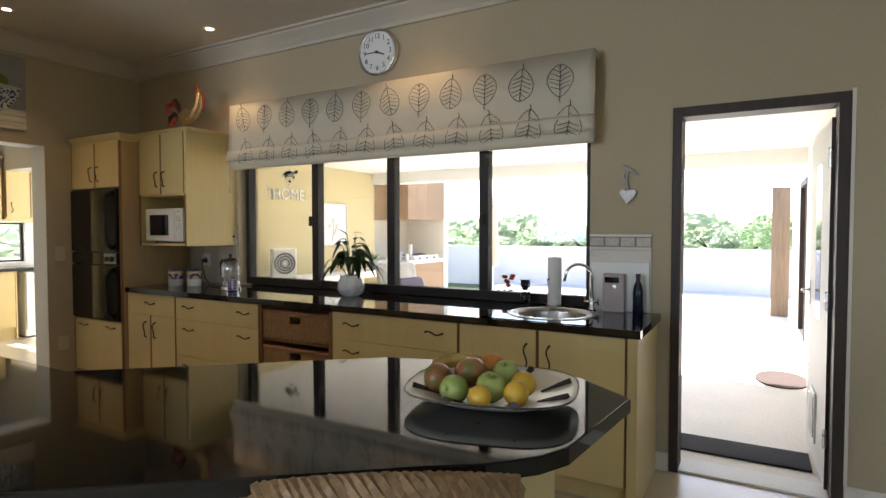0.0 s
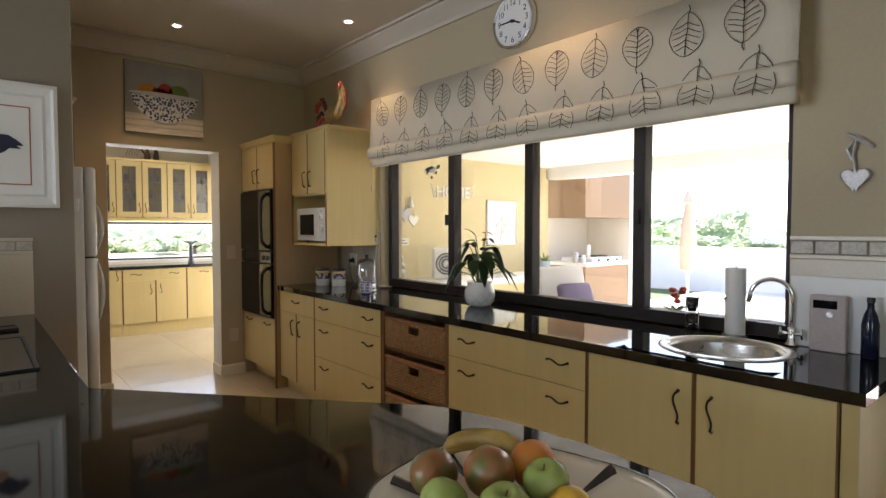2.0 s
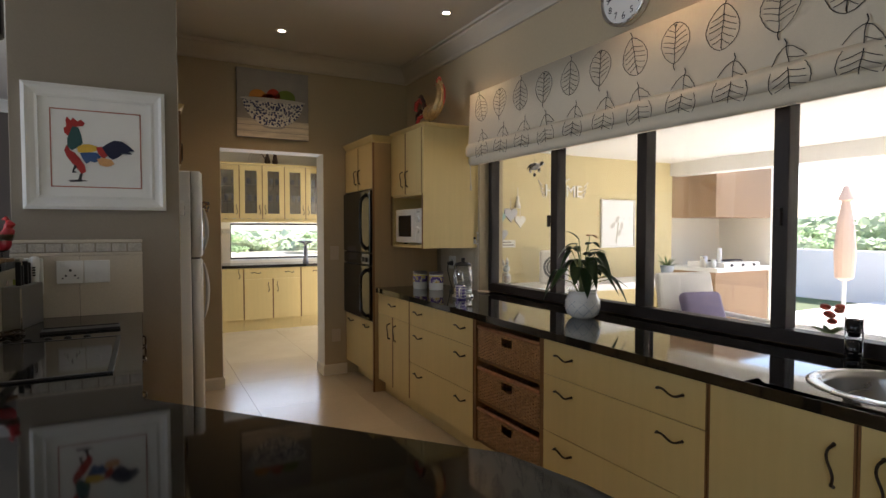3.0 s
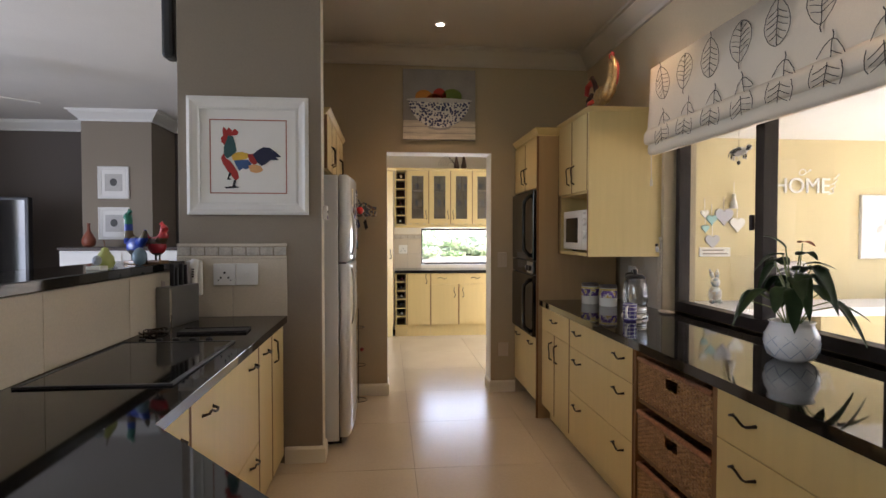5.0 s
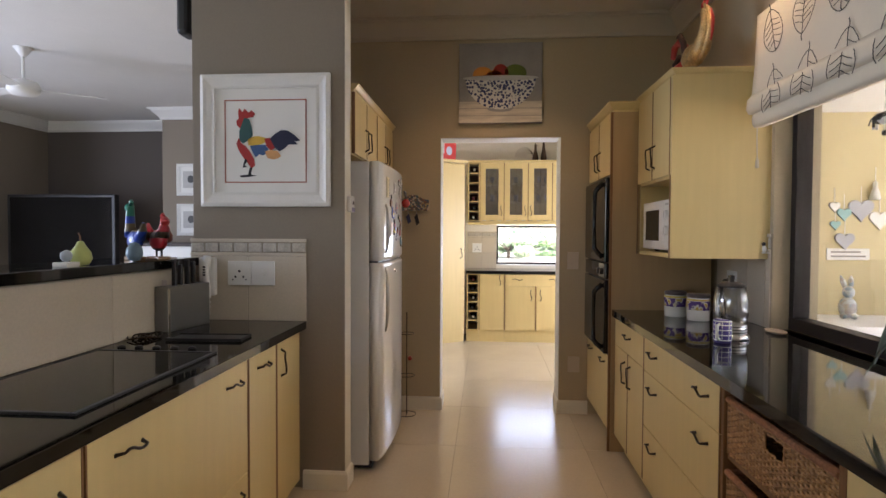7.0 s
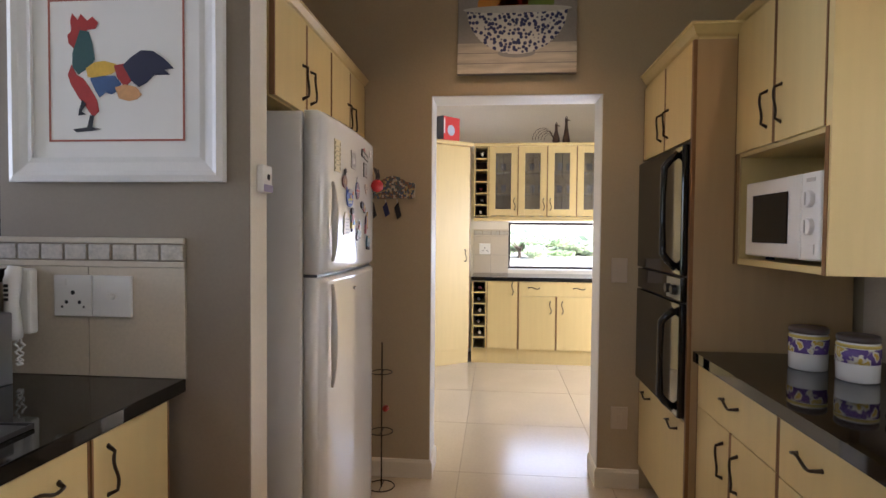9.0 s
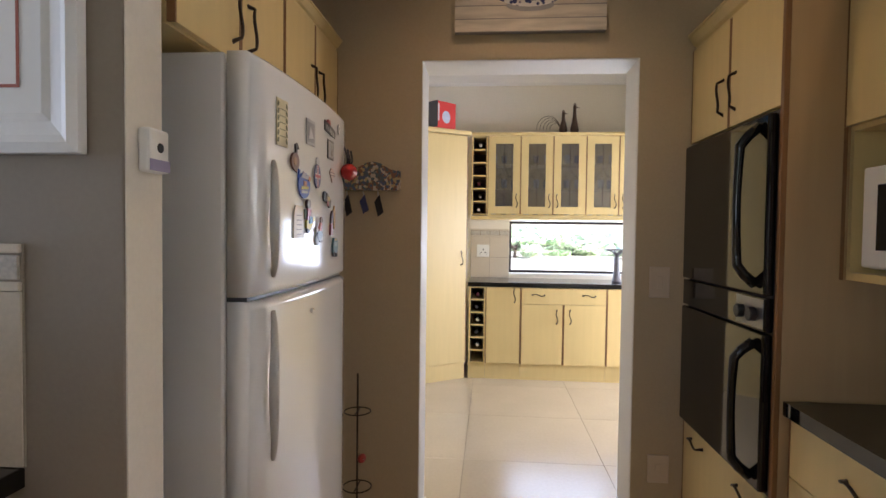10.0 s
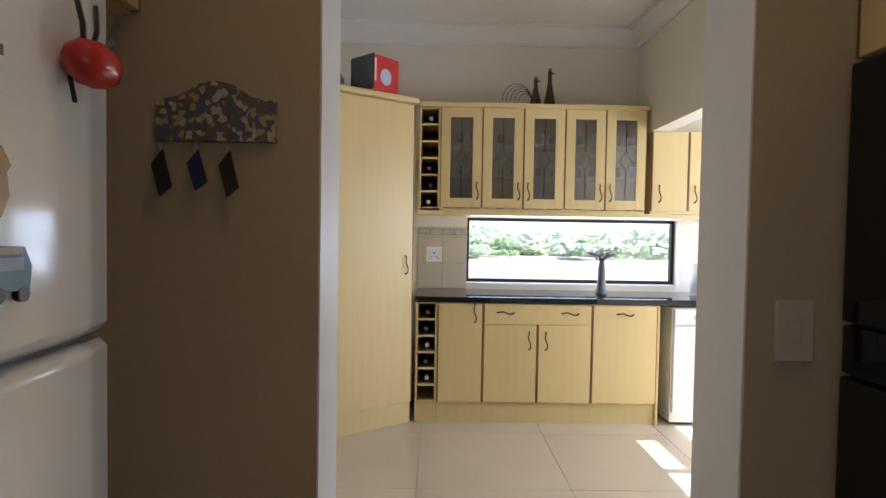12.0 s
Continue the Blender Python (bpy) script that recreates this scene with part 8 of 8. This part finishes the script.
bk_ = part("backrest", box(-0.30, 0.30, -0.04, 0.04, 0.0, 0.62, 0.03), WEAVE, ac)
bk_.matrix_local = pose(0, 0.30, 0.40, -14)
for sx in (-0.33, 0.33):
    part("armrest", box(sx - 0.03, sx + 0.03, -0.32, 0.34, 0.60, 0.64, 0.01), WEAVE, ac)
    for sy in (-0.28, 0.30):
        part("leg", tube([(sx, sy, 0), (sx, sy, 0.60)], 0.018, 8), "plastic_white", ac)
cu = part("cushion", box(-0.21, 0.21, -0.055, 0.055, -0.21, 0.21, 0.05), CUSH, None, "", True)
cu.matrix_world = ac.matrix_world @ pose(0.02, 0.16, 0.64, -22)
tagged(cu, "soft mauve cushion on the patio armchair", "cushion")
tm = thing("garden_table", (-1.45, 4.15, -0.02), "long white slatted patio table behind the window", "table")
for k in range(6):
    part("slat", box(-0.75, 0.75, -0.40 + k * 0.135, -0.275 + k * 0.135, 0.82, 0.845, 0.004), "white", tm)
for sx in (-0.68, 0.68):
    part("cross_bar", box(sx - 0.03, sx + 0.03, -0.38, 0.38, 0.79, 0.8195), "white", tm)
    for sy in (-0.33, 0.33):
        part("leg", box(sx - 0.025, sx + 0.025, sy - 0.025, sy + 0.025, 0, 0.7895), "white", tm)
fl2 = thing("flower_pot", (-1.57, 3.86, 0.8255), "small pot of red flowers on the patio table", "plant")
part("pot", lathe(((0.04, 0), (0.055, 0.08), (0.05, 0.08), (0, 0.07)), 18), "ceramic", fl2, "", True)
rnd = random.Random(21)
for i in range(14):
    a, r, z = rnd.uniform(0, 6.28), rnd.uniform(0.01, 0.06), rnd.uniform(0.10, 0.19)
    if i < 7:
        part("blossom", ball(0.022, (r * math.cos(a), r * math.sin(a), z + 0.04), (1, 1, 0.7), None, 2), REDM, fl2, "red blossom", True)
    else:
        bm = bmesh.new()
        leaf_blade(bm, (0, 0, 0.07), (math.cos(a), math.sin(a), 0.9), 0.12, 0.02, 0.3)
        part("leaf", bm, GREENP, fl2)
um = thing("patio_umbrella", (-4.2, 9.4, -0.02), "folded orange patio umbrella on a pole", "umbrella")
UMB = mat("umbrella_cloth_orange", (0.74, 0.54, 0.42), 0.85, vary=0.1, scale=8, grain=0.15)
part("pole", cyl(0.025, 0, 2.0, seg=12), "white", um)
part("cloth", lathe(((0.04, 0.72), (0.11, 0.76), (0.13, 1.1), (0.10, 1.5), (0.05, 1.8), (0.10, 1.82), (0.03, 2.0), (0, 2.02)), 14), UMB, um)
part("base", cyl(0.28, 0, 0.07, seg=24, bevel=0.01), "far_wall", um)

# doors in the east wall of the patio
for nm, y0, z0 in (("door_2", 5.72, 0.12), ("door_3", 7.6, 0.10)):
    d = tagged(new(nm), "brown timber door and frame in the patio wall", "door", kind="structure")
    for a, b in ((y0 + 0.002, y0 + 0.07), (y0 + 0.93, y0 + 0.998)):
        part("door_jamb", box(0.55, 0.70, a, b, z0, z0 + 1.895, 0.003), "timber", d)
    part("door_head", box(0.55, 0.70, y0 + 0.0705, y0 + 0.9295, z0 + 1.83, z0 + 1.895), "timber", d)
    lf = part("door_leaf", box(0.64, 0.68, y0 + 0.071, y0 + 0.929, z0 + 0.005, z0 + 1.828), mat("door_leaf_brown", (0.15, 0.085, 0.05), 0.5, vary=0.15, scale=4, grain=0.2), d)
    for k in range(2):
        part("door_panel", box(0.628, 0.6395, y0 + 0.18, y0 + 0.82, z0 + 0.15 + 0.9 * k, z0 + 0.85 + 0.85 * k, 0.004), "timber", lf)
    part("door_handle", tube([(0.64, y0 + 0.15, 1.05), (0.59, y0 + 0.15, 1.05), (0.59, y0 + 0.26, 1.05)], 0.009, 6), "steel", lf)
tagged(part("step_mat", prism(ellipse(0.29, 6.05, 0.22, 0.33, 24), -0.0195, -0.006), mat("mat_red_brown", (0.09, 0.05, 0.04), 0.95, vary=0.3, scale=30, grain=0.4)), "oval reddish door mat on the paving", "mat")
gt = thing("timber_gate", (0.275, 10.54, -0.02), "narrow brown timber gate standing open at the wall's end", "gate")
GATE = mat("gate_timber_brown", (0.30, 0.21, 0.14), 0.6, vary=0.2, scale=5, grain=0.25, grain_scale=40, stretch=(1, 1, 0.1))
for k in range(3):
    part("board", box(k * 0.086, k * 0.086 + 0.0855, -0.012, 0.012, 0.0, 2.1, 0.003), GATE, gt)
for z in (0.3, 1.75):
    part("cross_bar", box(0.005, 0.25, 0.0125, 0.032, z, z + 0.09, 0.003), GATE, gt)
for i, z in enumerate((1.16, 1.30)):
    tagged(part("wall_switch", box(0.545, 0.559, 6.45, 6.52, z, z + 0.09, 0.003), "black"), "small dark switch on the patio wall", "switch")

# ---- garden ----
struct("garden_wall", box(-12.0, 12.0, 14.0, 14.25, -0.2, 0.95, 0.02), "far_wall", "low plastered wall at the garden's end", "wall")


def foliage(name, blobs, n, size, material, seed, parent=None):
    """Many small leaves about the surface of a few uneven masses, in one mesh."""
    rn = random.Random(seed)
    verts, faces = [], []
    for i in range(n):
        bx, by, bz, rx, ry, rz_ = blobs[rn.randrange(len(blobs))]
        v = Vector((rn.gauss(0, 1), rn.gauss(0, 1), rn.gauss(0, 1))).normalized() * rn.uniform(0.55, 1.0) ** 0.5 * rn.uniform(0.85, 1.12)
        c = Vector((bx + v.x * rx, by + v.y * ry, bz + v.z * rz_))
        u = Vector((rn.gauss(0, 1), rn.gauss(0, 1), rn.gauss(0, 0.6))).normalized()
        w = u.orthogonal().normalized()
        s = size * rn.uniform(0.6, 1.4)
        k = len(verts)
        verts += [c - u * s, c + w * s * 0.45, c + u * s, c - w * s * 0.45]
        faces.append((k, k + 1, k + 2, k + 3))
    me = bpy.data.meshes.new(name)
    me.from_pydata([tuple(v) for v in verts], [], faces)
    me.materials.append(M[material] if isinstance(material, str) else material)
    ob = new(name, me)
    if parent is not None:
        ob.parent = parent
    return ob


BARK = mat("bark", (0.14, 0.10, 0.07), 0.9, vary=0.3, scale=8, grain=0.4, bump=0.6)
GRN = [backlit("bush_leaves", (0.19, 0.25, 0.14)), backlit("bush_leaves_gray", (0.26, 0.30, 0.21))]


def tree(at, h, spread, seed, label):
    rn = random.Random(seed)
    t = thing("tree", at, label, "tree")
    bm = tube([(0, 0, -0.1), (0.05, 0.02, h * 0.3), (0.0, 0.08, h * 0.6)], [0.12, 0.09, 0.05], 8)
    for k in range(6):
        a = rn.uniform(0, 6.28)
        tube([(0.02, 0.04, h * rn.uniform(0.25, 0.5)), (spread * 0.4 * math.cos(a), spread * 0.4 * math.sin(a), h * 0.65), (spread * 0.7 * math.cos(a), spread * 0.7 * math.sin(a), h * 0.85)], [0.05, 0.03, 0.012], 6, bm)
    part("trunk", bm, BARK, t)
    blobs = [(rn.uniform(-0.65, 0.65) * spread, rn.uniform(-0.65, 0.65) * spread, h * rn.uniform(0.25, 0.95), spread * rn.uniform(0.25, 0.45), spread * rn.uniform(0.25, 0.45), h * rn.uniform(0.12, 0.22)) for _ in range(9)]
    foliage("crown", blobs, 2600, 0.10 * spread / 1.5, GRN[seed % 2], seed, t)
    return t


rnd = random.Random(77)
for i in range(14):
    tree((-34 - rnd.uniform(0, 14), -7.0 + i * 2.0 + rnd.uniform(-0.6, 0.6), -0.11), rnd.uniform(0.9, 1.5), rnd.uniform(1.6, 2.6), i, "leafy green garden shrub in bright sun")
for i in range(11):
    tree((-13.0 + i * 1.9 + rnd.uniform(-0.6, 0.6), 21.0 + rnd.uniform(0, 7), -0.13), rnd.uniform(0.9, 1.6), rnd.uniform(1.3, 2.2), 20 + i, "leafy green tree beyond the garden wall")
hg = foliage("hedge", [(0.2 + 0.5 * k, 14.9, 1.2, 0.5, 0.35, 0.55) for k in range(10)], 6000, 0.07, GRN[0], 91)
tagged(hg, "clipped green hedge above the garden wall", "hedge", kind="stuff")
wd = foliage("far_woods", [(-45 - 6 * math.sin(k), -40 + 5 * k, 0.5 + 0.4 * math.sin(k * 1.7), 3.5, 3.5, 1.1) for k in range(18)] + [(-40 + 5 * k, 55 + 5 * math.cos(k), 0.9 + 0.7 * math.sin(k * 2.1), 3.5, 3.5, 1.5) for k in range(18)], 22000, 0.45, GRN[1], 55)
tagged(wd, "distant green woods on the horizon", "trees", kind="stuff")

# ---- floor tiles, last ----
PX, PY, GAP = 0.825, 0.832, 0.003
TILE = mesh(box(GAP / 2, PX - GAP / 2, GAP / 2, PY - GAP / 2, -0.006, 0.0), "tile")
TILE.materials.append(M["tile"])
for i in range(-7, 9):
    for j in range(-9, 3):
        x, y = -3.77 + i * PX, 1.765 + j * PY
        if x < -9.6 or x > 3.0 or y < -5.5 or y + PY > 3.6:
            continue
        tl = new("tile", TILE)
        tl.parent = floor_ob
        tl.location = (x, y, 0)
for nm, x0, x1, y0, y1 in (("tile", -8.64, -5.4, 3.431, 3.599), ("tile", -0.355, 3.0, 3.431, 3.599)):
    part(nm, box(x0, x1, y0, y1 if x0 < -1 else 3.55, -0.006, 0.0), "tile", floor_ob)
